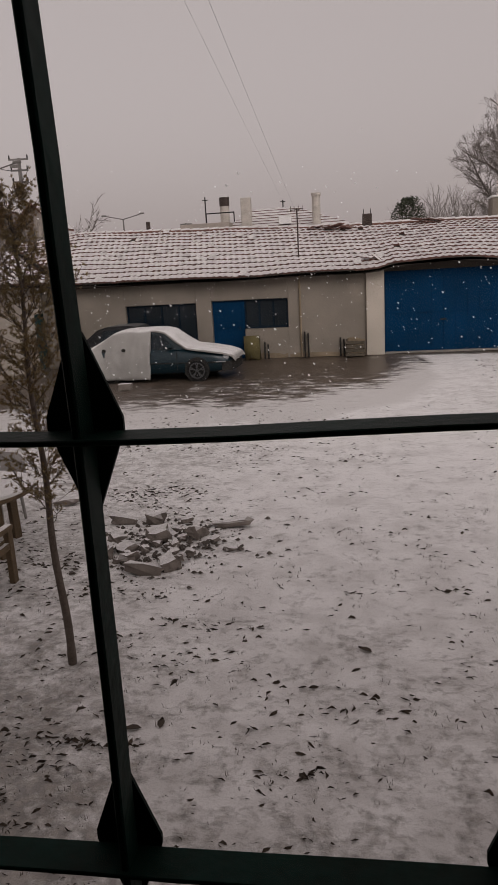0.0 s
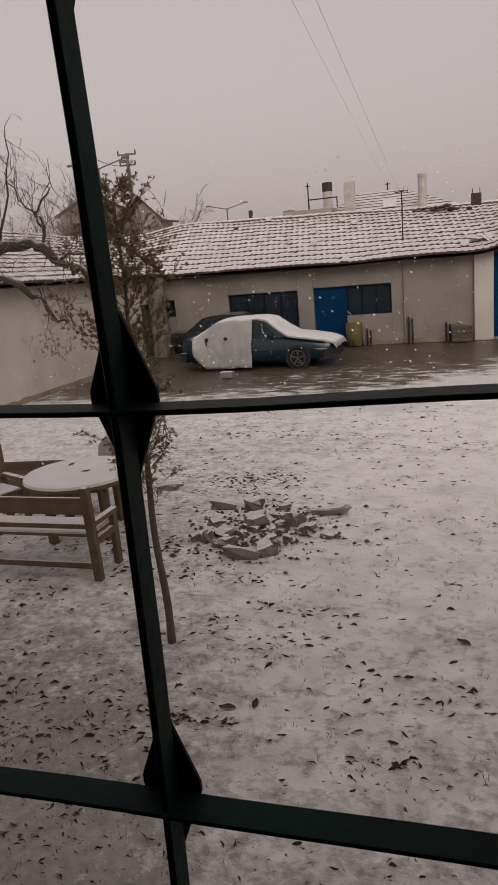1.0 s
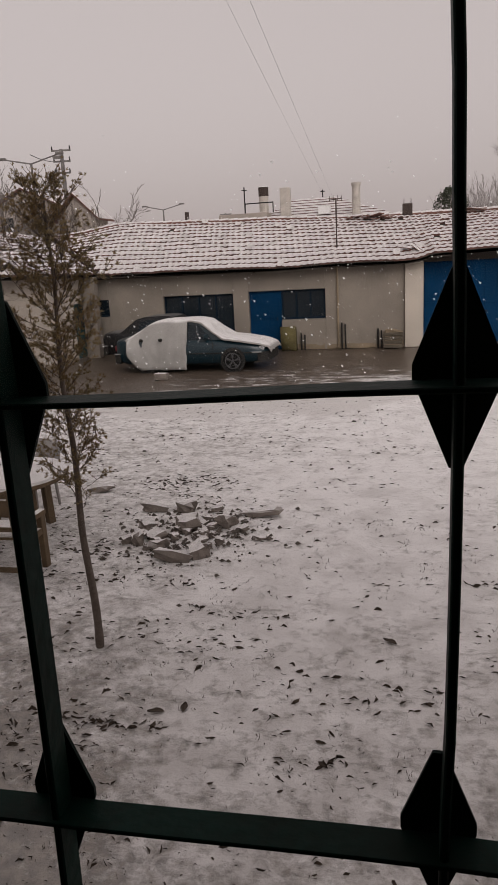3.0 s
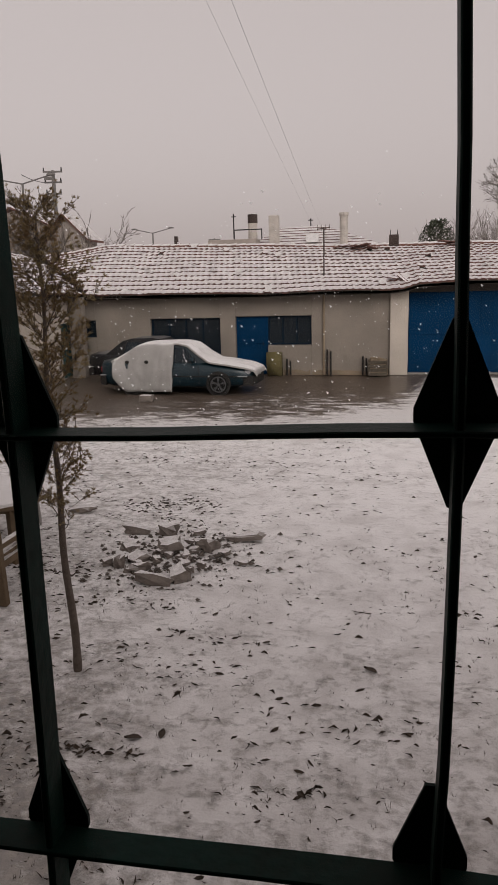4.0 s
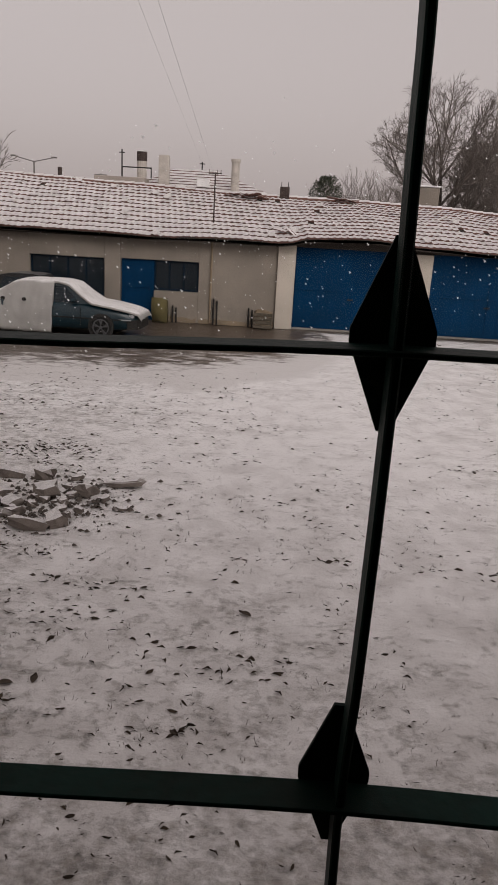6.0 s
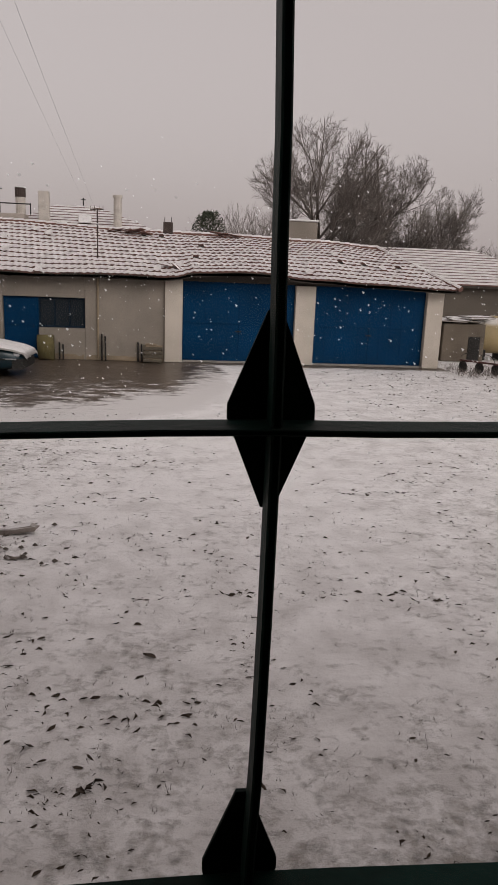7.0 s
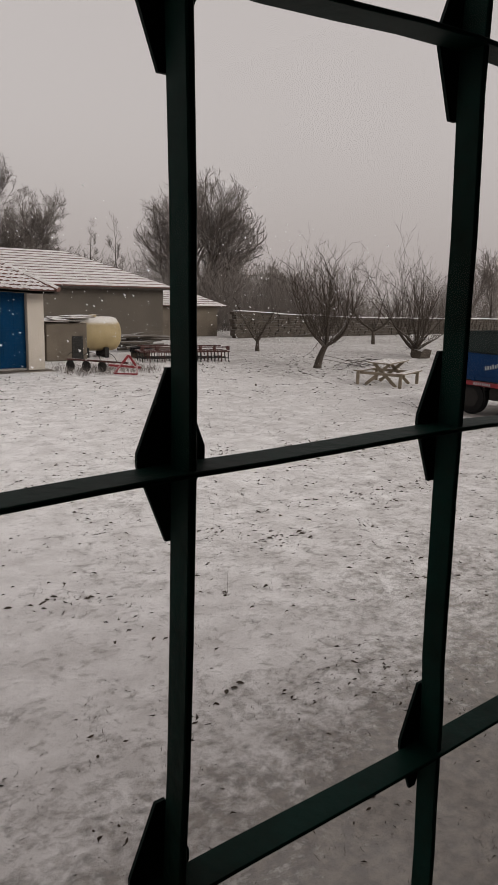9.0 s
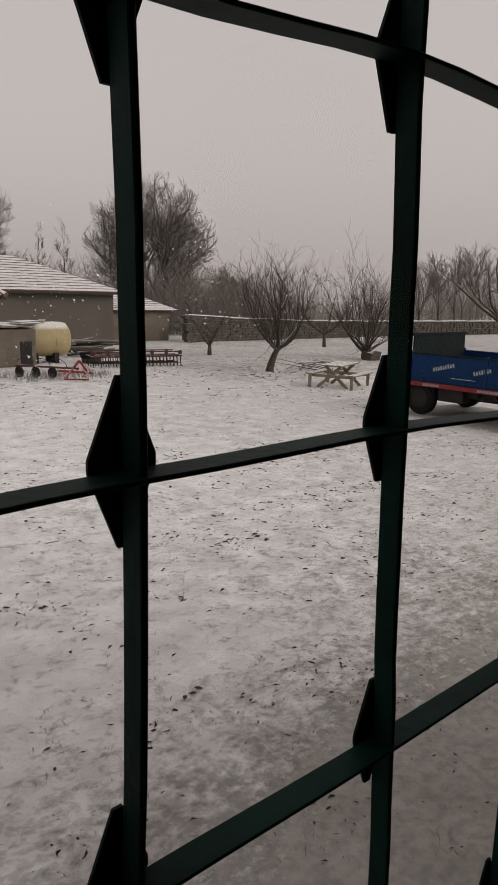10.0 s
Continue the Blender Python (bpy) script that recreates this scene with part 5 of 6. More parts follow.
def build_stone_wall():
    w = thing("field_wall", "long rough fieldstone wall with a cap of snow", "stone wall")
    rng = random.Random(31)
    v, f = [], []

    def top(x):
        return lerp(x, [(25, 1.62), (31, 1.38), (36, 1.22), (44, 1.15), (95, 1.15)]) + 0.06 * noise.noise((x * 0.8, 2, 2))

    def line(x):
        return 34.3 + (0.0 if x < 44 else (x - 44) * -0.12)
    x = 25.4
    z = 0.0
    row = 0
    while z < 1.7:
        h = rng.uniform(0.13, 0.21)
        x = 25.4 - rng.uniform(0, 0.3)
        while x < 92:
            L = rng.uniform(0.18, 0.46) * (1 if x < 55 else 2)
            if z < top(x) - 0.08:
                zt = min(z + h, top(x))
                d = rng.uniform(-0.05, 0.05)
                k = len(v)
                y0, y1 = line(x) + d, line(x) + 0.45
                j = [rng.uniform(-0.02, 0.02) for _ in range(8)]
                v += [(x + 0.004, y0 + 0.03, z + j[0]), (x + L - 0.004, y0 + 0.03 + j[1], z + j[2]), (x + L - 0.006, y0, zt - 0.004 + j[3]), (x + 0.006, y0 + j[4], zt - 0.004 + j[5]),
                      (x, y1, z), (x + L, y1, z), (x + L, y1, zt), (x, y1, zt)]
                f += [(k, k + 1, k + 2, k + 3), (k + 3, k + 2, k + 6, k + 7), (k + 1, k + 5, k + 6, k + 2), (k, k + 3, k + 7, k + 4), (k + 4, k + 7, k + 6, k + 5)]
            x += L
        z += h
        row += 1
    part("stones", (v, f), M_FIELDSTONE, w, "rough grey-brown fieldstones", "stuff")
    xs = [25.4 + i * 0.6 for i in range(112)]
    part("snow_cap", loft([[(x, line(x) - 0.02, top(x) - 0.02), (x, line(x) + 0.05, top(x) + 0.03), (x, line(x) + 0.4, top(x) + 0.03), (x, line(x) + 0.46, top(x) - 0.02)] for x in xs]), M_SNOW, w, "thin cap of snow")


build_stone_wall()


# ---------------------------------------------------------------- houses and poles behind
def build_rear_house():
    h = thing("rear_house", "house behind the garages with a snowy hipped tile roof", "house")
    part("wall", boxes(((-7.4, 33.2, 0), (0.2, 33.5, 4.3)), ((-7.4, 33.5, 0), (-7.1, 39.5, 4.3)), ((-0.1, 33.5, 0), (0.2, 39.5, 4.3)), ((-7.1, 39.2, 0), (-0.1, 39.5, 4.3))), M_FAR_HOUSE, h)
    roof = part("roof", ([(-7.6, 32.8, 4.28), (0.4, 32.8, 4.28), (0.4, 39.9, 4.28), (-7.6, 39.9, 4.28), (-5.2, 35.6, 5.72), (-3.4, 35.6, 5.72)], [(0, 1, 5, 4), (1, 2, 5), (2, 3, 4, 5), (3, 0, 4), (3, 2, 1, 0)]), M_DARK_TIMBER, h)
    rows = 11
    for r in range(rows):
        t0, t1 = r / rows, (r + 1) / rows
        xa, xb = -7.6 + 2.4 * t0, 0.4 - 3.8 * t0
        xc, xd = -7.6 + 2.4 * t1, 0.4 - 3.8 * t1
        y0, y1, z0, z1 = 32.8 + 2.8 * t0, 32.8 + 2.8 * t1, 4.28 + 1.44 * t0, 4.28 + 1.44 * t1
        n = 10
        v, f = [], []
        for i in range(n + 1):
            k = i / n
            v += [(xa + (xb - xa) * k, y0, z0), (xa + (xb - xa) * k, y0 - 0.01, z0 + 0.04), (xc + (xd - xc) * k, y1, z1 + 0.012)]
        for i in range(n):
            q = 3 * i
            f += [(q, q + 3, q + 4, q + 1), (q + 1, q + 4, q + 5, q + 2)]
        part("roof_course", (v, f), M_TILE, roof)
    part("terrace", boxes(((-8.2, 32.2, 0), (-6.0, 33.2, 5.02)), bevel=0.02), M_FAR_HOUSE, h, "flat-topped rendered block")
    for x in (-7.0, -5.75):
        part("rail_post", rods(((x, 32.3, 5.0), (x, 32.3, 5.45), 0.025)), M_STEEL, h)
    part("rail", rods(((-7.0, 32.3, 5.42), (-5.75, 32.3, 5.42), 0.025)), M_STEEL, h)
    c = part("chimney", rods(((-6.25, 32.8, 4.9), (-6.25, 32.8, 5.72), 0.21), seg=16), M_CHIM_CREAM, h, "round chimney, pale below and black above")
    part("pot", rods(((-6.25, 32.8, 5.72), (-6.25, 32.8, 6.10), 0.225), seg=16), M_CHIM_DARK, c)
    part("lid", rods(((-6.25, 32.8, 6.10), (-6.25, 32.8, 6.14), 0.24), seg=16), M_SNOW, c)
    c = part("chimney", boxes(((-5.56, 33.0, 4.2), (-5.12, 33.4, 6.05)), bevel=0.02), M_CHIM_CREAM, h, "square cream chimney")
    c = part("chimney", rods(((-2.2, 33.2, 4.2), (-2.2, 33.2, 5.92), 0.19, 0.175), seg=16), M_CHIM_CREAM, h, "round whitewashed chimney")
    part("pot", rods(((-2.2, 33.2, 5.92), (-2.2, 33.2, 6.04), 0.215), seg=16), M_CHIM_CREAM, c)
    part("skylight", boxes(((-3.95, 33.6, 4.85), (-3.40, 34.0, 5.20)), bevel=0.02), M_SNOW, h, "white snow-covered roof panel")
    for x, z in ((-7.08, 6.15), (-3.95, 6.0)):
        a = thing("thin_aerial", "thin aerial rod above the rear roof", "aerial", (x, 32.6 if x < -5 else 35.6, 4.9 if x < -5 else 5.65))
        part("mast", rods(((0, 0, 0), (0, 0, z - 4.9 if x < -5 else 0.42), 0.028)), M_STEEL, a)
        part("crossbar", rods(((-0.12, 0, 1.12 if x < -5 else 0.34), (0.12, 0, 1.12 if x < -5 else 0.34), 0.02)), M_STEEL, a)


build_rear_house()


def build_far_house(name, x, y, w, d, h, peak, label):
    o = thing(name, label, "house", (x, y, 0))
    part("wall", ([(0, 0, 0), (w, 0, 0), (w, d, 0), (0, d, 0), (0, 0, h), (w, 0, h), (w, d, h), (0, d, h), (w / 2, 0, peak), (w / 2, d, peak)],
                  [(0, 1, 5, 8, 4), (1, 2, 6, 5), (2, 3, 7, 9, 6), (3, 0, 4, 7), (4, 8, 9, 7), (5, 6, 9, 8)]), M_FAR_HOUSE, o)
    part("roof", ([(-0.3, -0.3, h - 0.12), (w / 2, -0.3, peak + 0.1), (w + 0.3, -0.3, h - 0.12), (-0.3, d + 0.3, h - 0.12), (w / 2, d + 0.3, peak + 0.1), (w + 0.3, d + 0.3, h - 0.12),
                   (-0.3, -0.3, h), (w / 2, -0.3, peak + 0.22), (w + 0.3, -0.3, h), (-0.3, d + 0.3, h), (w / 2, d + 0.3, peak + 0.22), (w + 0.3, d + 0.3, h)],
                  [(0, 1, 4, 3), (1, 2, 5, 4), (6, 9, 10, 7), (7, 10, 11, 8), (0, 6, 7, 1), (1, 7, 8, 2), (3, 4, 10, 9), (4, 5, 11, 10), (0, 3, 9, 6), (2, 8, 11, 5)]), M_TILE, o)
    for i in range(2):
        wn_ = part("window", boxes(((w * (0.25 + 0.4 * i) - 0.35, -0.04, h - 1.7), (w * (0.25 + 0.4 * i) + 0.35, 0.02, h - 0.6))), M_DARK_GLASS, o)
        part("window_frame", boxes(((w * (0.25 + 0.4 * i) - 0.42, -0.06, h - 1.78), (w * (0.25 + 0.4 * i) + 0.42, -0.01, h - 1.7))), M_CHIM_CREAM, wn_)


build_far_house("gabled_house", -19.2, 38.5, 2.3, 1.6, 5.75, 6.95, "narrow gabled house behind the bare trees")
build_far_house("far_house", -28.5, 47, 5.2, 6, 7.4, 8.5, "hazy two-storey house behind the wing")


def build_power_pole():
    p = thing("power_pole", "lattice-armed grey power pole with insulators", "power pole", (-21.7, 45, 0), 12)
    part("shaft", loft([[(-a, -a, z), (a, -a, z), (a, a, z), (-a, a, z)] for z, a in ((0, 0.17), (10.6, 0.09))]), M_POLE, p)
    for z, w in ((10.5, 0.62), (9.85, 0.55), (9.15, 0.50)):
        arm = part("arm", boxes(((-w, -0.13, z - 0.05), (w, -0.03, z + 0.05))), M_POLE, p)
        for x in (-w + 0.05, w - 0.05):
            part("insulator", rods(((x, -0.08, z + 0.05), (x, -0.08, z + 0.27), 0.05, 0.035)), M_STEEL, arm)
    part("lamp_box", boxes(((-0.55, -0.2, 10.0), (-0.1, -0.05, 10.2))), M_POLE, p)


def build_lamp(x, y, h, span, turn):
    p = thing("street_lamp", "double-armed street lamp rising behind the roofs", "street lamp", (x, y, 0), turn)
    part("pole", rods(((0, 0, 0), (0, 0, h - 0.35), 0.09, 0.06), seg=10), M_POLE, p)
    for s in (-1, 1):
        part("arm", rods(((0, 0, h - 0.37), (s * span, 0, h), 0.04, 0.035)), M_POLE, p)
        part("lamp_head", boxes(((s * span - 0.22, -0.1, h - 0.05), (s * span + 0.22, 0.1, h + 0.07)), bevel=0.03), M_POLE, p)


build_power_pole()
build_lamp(-20.3, 60, 8.0, 1.65, 0)
build_lamp(-19.6, 37, 9.0, 1.75, -4)
o = thing("far_post", "short far post behind the tile ridge", "post", (-14.9, 60, 0))
part("post", rods(((0, 0, 0), (0, 0, 7.0), 0.08)), M_POLE, o)
part("crossbar", rods(((-0.5, 0, 6.9), (0.5, 0, 6.9), 0.06)), M_POLE, o)


def build_cable(name, pts, r, label):
    c = thing(name, label, "cable")
    bm = bmesh.new()
    for a, b in zip(pts, pts[1:]):
        rod(bm, a, b, r, seg=5)
    part("wire", bm, M_CABLE, c)


def sag(a, b, d, n=24):
    return [tuple(Vector(a).lerp(Vector(b), i / n) - Vector((0, 0, d * 4 * (i / n) * (1 - i / n)))) for i in range(n + 1)]


build_cable("overhead_cable", sag((-1.08, 0.62, 5.97), (-2.2, 24.2, 4.56), 0.03), 0.0017, "thin black overhead cable running down to the roof mast")
build_cable("overhead_cable", sag((-1.34, 0.62, 6.02), (-2.42, 24.2, 4.53), 0.03), 0.0012, "thin black overhead cable running down to the roof")
build_cable("overhead_cable", sag((-19.6, 37, 9.1), (-21.5, 45, 9.9), 0.2), 0.02, "service cable from the lamp to the pole")

# ---------------------------------------------------------------- trees
def grow(rng, height, r0, levels, first, spread, lift, kids, limbs=1, lean=(0, 0), droop=0.0, ratio=0.62, thin=0.55, least=0.0045, fork=0.0):
    """Trunk and crown meshes of a bare tree; the crown is every limb above the first."""
    trunk, crown = ([], []), ([], [])

    def seg(mesh, a, b, ra, rb, n):
        v, f = mesh
        d = (b - a).normalized()
        s = d.cross(Vector((0.3, 1, 0.2))).normalized()
        t = d.cross(s)
        k = len(v)
        for p, r in ((a, ra), (b, rb)):
            v.extend(tuple(p + (s * math.cos(2 * math.pi * i / n) + t * math.sin(2 * math.pi * i / n)) * r) for i in range(n))
        f.extend((k + i, k + (i + 1) % n, k + n + (i + 1) % n, k + n + i) for i in range(n))

    def limb(p, d, length, r, level):
        n = 7 if level == 0 else 4 if level < levels - 1 else 3
        sides = 9 if level == 0 else 5 if level == 1 else 3
        steps = n
        pts = [p]
        for i in range(steps):
            d = (d + Vector((rng.gauss(0, 1), rng.gauss(0, 1), rng.gauss(0, 0.7))) * (0.05 + 0.06 * level) + Vector((0, 0, lift if level else 0.0)) - Vector((0, 0, droop * level))).normalized()
            q = p + d * (length / steps)
            ra, rb = r * (1 - thin * i / steps), r * (1 - thin * (i + 1) / steps)
            seg(trunk if level == 0 else crown, p, q, max(ra, least * 0.7), max(rb, least * 0.55), sides)
            p = q
            pts.append(p)
            if level < levels and (i >= steps * first if level == 0 else i >= 1):
                for _ in range(kids[level]):
                    if rng.random() < 0.88:
                        side = Vector((rng.gauss(0, 1), rng.gauss(0, 1), rng.gauss(0, 0.35))).normalized()
                        ang = spread * rng.uniform(0.7, 1.25)
                        nd = (d * math.cos(ang) + (side - d * side.dot(d)).normalized() * math.sin(ang)).normalized()
                        k = 1.0 - (0.45 * i / steps)
                        limb(p - d * rng.uniform(0, 0.5) * length / steps, nd, length * (fork if fork and level == 0 else ratio * k) * rng.uniform(0.75, 1.12), max(rb * 0.58, least), level + 1)
        if level < levels:
            limb(p, d, length * (fork if fork and level == 0 else ratio * 0.75), r * (1 - thin), level + 1)

    for i in range(limbs):
        a = 2 * math.pi * i / limbs + rng.uniform(0, 1)
        tilt = 0.0 if limbs == 1 else rng.uniform(0.25, 0.5)
        limb(Vector((0.1 * math.cos(a) * (limbs > 1), 0.1 * math.sin(a) * (limbs > 1), -0.08)),
             Vector((lean[0] + tilt * math.cos(a), lean[1] + tilt * math.sin(a), 1)).normalized(), height, r0, 0)
    return trunk, crown


def build_tree(name, label, at, seed, twig=M_TWIG, group="", scale=1.0, **kw):
    t = thing(name, label, "tree", at, 0, group)
    trunk, crown = grow(random.Random(seed), **kw)
    smooth(part("trunk", trunk, M_BARK, t))
    part("crown", crown, twig, t)
    t.scale = (scale, scale, scale)
    return t


def limb_mesh(mesh, a, b, ra, rb, n):
    """One tapered piece of a limb."""
    v, f = mesh
    d = (b - a).normalized()
    s = d.cross(Vector((0.31, 0.93, 0.2))).normalized()
    t = d.cross(s)
    k = len(v)
    for p, r in ((a, ra), (b, rb)):
        v.extend(tuple(p + (s * math.cos(2 * math.pi * i / n) + t * math.sin(2 * math.pi * i / n)) * r) for i in range(n))
    f.extend((k + i, k + (i + 1) % n, k + n + (i + 1) % n, k + n + i) for i in range(n))


def spread(rng, d, angle):
    """A direction that leaves d by the given angle, to a chance side."""
    q = Vector((rng.gauss(0, 1), rng.gauss(0, 1), rng.gauss(0, 1)))
    q = (q - d * q.dot(d)).normalized()
    return (d * math.cos(angle) + q * math.sin(angle)).normalized()


def build_dome_tree(name, label, at, seed, height, radius, base, r0, stems=1, limbs=9, levels=4, kids=2, rise=0.07, least=0.009, group="", twig=None, branchy=0.62, wide=(0.5, 1.05)):
    """A bare broad-leaved tree: limbs fan from the fork and split into ever finer twigs, up to a rounded, ragged outline."""
    rng = random.Random(seed)
    t = thing(name, label, "tree", at, rng.uniform(0, 360), group)
    trunk, crown = ([], []), ([], [])
    zc = base + 0.30 * (height - base)

    def inside(p):
        k = max(0.0, (p.z - zc) / (height - zc))
        return (p.x ** 2 + p.y ** 2) / radius ** 2 + k ** 2 < 1 + 0.55 * noise.noise((p.x * 0.7, p.y * 0.7, p.z * 0.7 + seed)) and p.z > base * 0.6

    def grow_limb(p, d, length, r, level):
        steps = 4 if level < 2 else 3
        for i in range(steps):
            d = (d + Vector((rng.gauss(0, 1), rng.gauss(0, 1), rng.gauss(0, 1))) * (0.07 + 0.035 * level) + Vector((0, 0, rise))).normalized()
            q = p + d * length / steps
            if level and not inside(q):
                return
            ra, rb = r * (1 - 0.45 * i / steps), r * (1 - 0.45 * (i + 1) / steps)
            limb_mesh(crown, p, q, max(ra, least * 0.8), max(rb, least * 0.6), 5 if level < 2 else 3)
            p = q
            if level < levels:
                for _ in range(kids if i else 1):
                    if rng.random() < branchy:
                        grow_limb(p, spread(rng, d, rng.uniform(0.45, 0.95)), length * rng.uniform(0.40, 0.68), rb * 0.6, level + 1)
        if level < levels:
            grow_limb(p, spread(rng, d, rng.uniform(0.1, 0.4)), length * 0.66, r * 0.55, level + 1)

    for k in range(stems):
        a = 2 * math.pi * k / stems + rng.uniform(0, 1)
        p, d = Vector((0.25 * (stems > 1) * math.cos(a), 0.25 * (stems > 1) * math.sin(a), -0.1)), Vector((0.16 * (stems > 1) * math.cos(a), 0.16 * (stems > 1) * math.sin(a), 1)).normalized()
        top = base + 0.45 * (height - base)
        n = 9
        for i in range(n):
            d = (d + Vector((rng.gauss(0, 0.05), rng.gauss(0, 0.05), 0.03))).normalized()
            q = p + d * top / n
            ra, rb = r0 * (1 - 0.7 * i / n), r0 * (1 - 0.7 * (i + 1) / n)
            limb_mesh(trunk, p, q, ra, rb, 9)
            p = q
            if p.z > base * 0.8:
                for _ in range(max(1, limbs // 5)):
                    grow_limb(p, spread(rng, d, rng.uniform(*wide)), radius * rng.uniform(0.5, 0.8), rb * 0.6, 0)
        grow_limb(p, d, (height - top) * 0.5, r0 * 0.3, 0)
    smooth(part("trunk", trunk, M_BARK, t))
    part("crown", crown, twig or M_TWIG, t)
    return t


def build_fruit_tree(label, at, seed, forks, height, width, trunk=0.7, r0=0.11, lean=(0, 0), shoots=1.0):
    """A neglected fruit tree: a short trunk, arching limbs and many straight upright shoots."""
    rng = random.Random(seed)
    t = thing("fruit_tree", label, "tree", at, 0, "orchard")
    tr, cr = ([], []), ([], [])
    p, d = Vector((0, 0, -0.08)), Vector((lean[0], lean[1], 1)).normalized()
    for i in range(5):
        d = (d + Vector((rng.gauss(0, 0.07), rng.gauss(0, 0.07), 0))).normalized()
        q = p + d * trunk / 5
        limb_mesh(tr, p, q, r0 * (1 - 0.07 * i) * (1.25 if i == 0 else 1), r0 * (1 - 0.07 * (i + 1)), 9)
        p = q

    def shoot(p, d, length, r, level):
        n = 5
        for i in range(n):
            d = (d + Vector((rng.gauss(0, 0.10), rng.gauss(0, 0.10), 0.07))).normalized()
            q = p + d * length / n
            limb_mesh(cr, p, q, r * (1 - 0.15 * i), r * (1 - 0.15 * (i + 1)), 3)
            p = q
            if level and rng.random() < 0.6:
                shoot(p, spread(rng, d, rng.uniform(0.5, 1.1)), length * rng.uniform(0.25, 0.5), max(0.005, r * 0.6), level - 1)
    for _ in range(3):
        shoot(p, Vector((rng.gauss(0, 0.16), rng.gauss(0, 0.16), 1)).normalized(), shoots * (height - p.z) * rng.uniform(0.55, 0.8), 0.03, 2)
    for k in range(forks):
        a = 2 * math.pi * (k + rng.uniform(-0.3, 0.3)) / forks
        out = rng.uniform(0.55, 1.0)
        q, e = p.copy(), Vector((out * math.cos(a), out * math.sin(a), rng.uniform(0.35, 0.9))).normalized()
        L = width * 0.5 * rng.uniform(0.8, 1.15) / max(0.5, out)
        n = 8
        for i in range(n):
            e = (e + Vector((rng.gauss(0, 0.14), rng.gauss(0, 0.14), rng.gauss(0.06, 0.10)))).normalized()
            w = q + e * L / n
            r = r0 * 0.55
            limb_mesh(cr, q, w, r * (1 - 0.10 * i), r * (1 - 0.10 * (i + 1)), 6)
            q = w
            for _ in range(3):
                if rng.random() < 0.75:
                    left = max(0.4, height - q.z)
                    shoot(q, Vector((rng.gauss(0, 0.32) + 0.25 * math.cos(a), rng.gauss(0, 0.32) + 0.25 * math.sin(a), 1)).normalized(), shoots * left * rng.uniform(0.3, 0.95), 0.012, 2)
            if rng.random() < 0.5:
                shoot(q, Vector((rng.gauss(0, 1), rng.gauss(0, 1), rng.gauss(0, 0.4))).normalized(), rng.uniform(0.4, 0.9), 0.014, 1)
        shoot(q, e, max(0.5, (height - q.z) * 0.8), 0.02, 2)
    smooth(part("trunk", tr, M_BARK, t))
    part("crown", cr, M_BARK, t)
    return t


# orchard in the yard
build_fruit_tree("bare fruit tree with tall upright shoots, leaning trunk", (18.85, 20.3, 0), 5, 6, 4.3, 2.7, 1.0, 0.16, (0.16, 0.05))
build_fruit_tree("bare fruit tree forked low into upright shoots", (26.8, 22.0, 0), 9, 6, 4.7, 2.9, 0.40, 0.19, (-0.05, 0), 1.0)
build_fruit_tree("small snow-laden forked fruit tree by the stone wall", (21.25, 27.1, 0), 12, 3, 1.7, 2.4, 0.55, 0.12, (0.1, 0), 0.6)
build_fruit_tree("small snow-laden fruit tree before the stone wall", (30.8, 28.4, 0), 13, 4, 2.2, 2.8, 0.8, 0.12, (0, 0), 0.6)
build_fruit_tree("wide gnarled bare tree beyond the blue trailer", (37.5, 20.2, 0), 17, 7, 5.2, 6.5, 1.3, 0.2, (0.05, 0), 0.7)
build_fruit_tree("wide gnarled bare tree beyond the blue trailer", (43.5, 24.0, 0), 18, 7, 5.4, 6.5, 1.3, 0.2, (0, 0), 0.7)
# gnarled tree west of the yard whose branches reach over the roofs


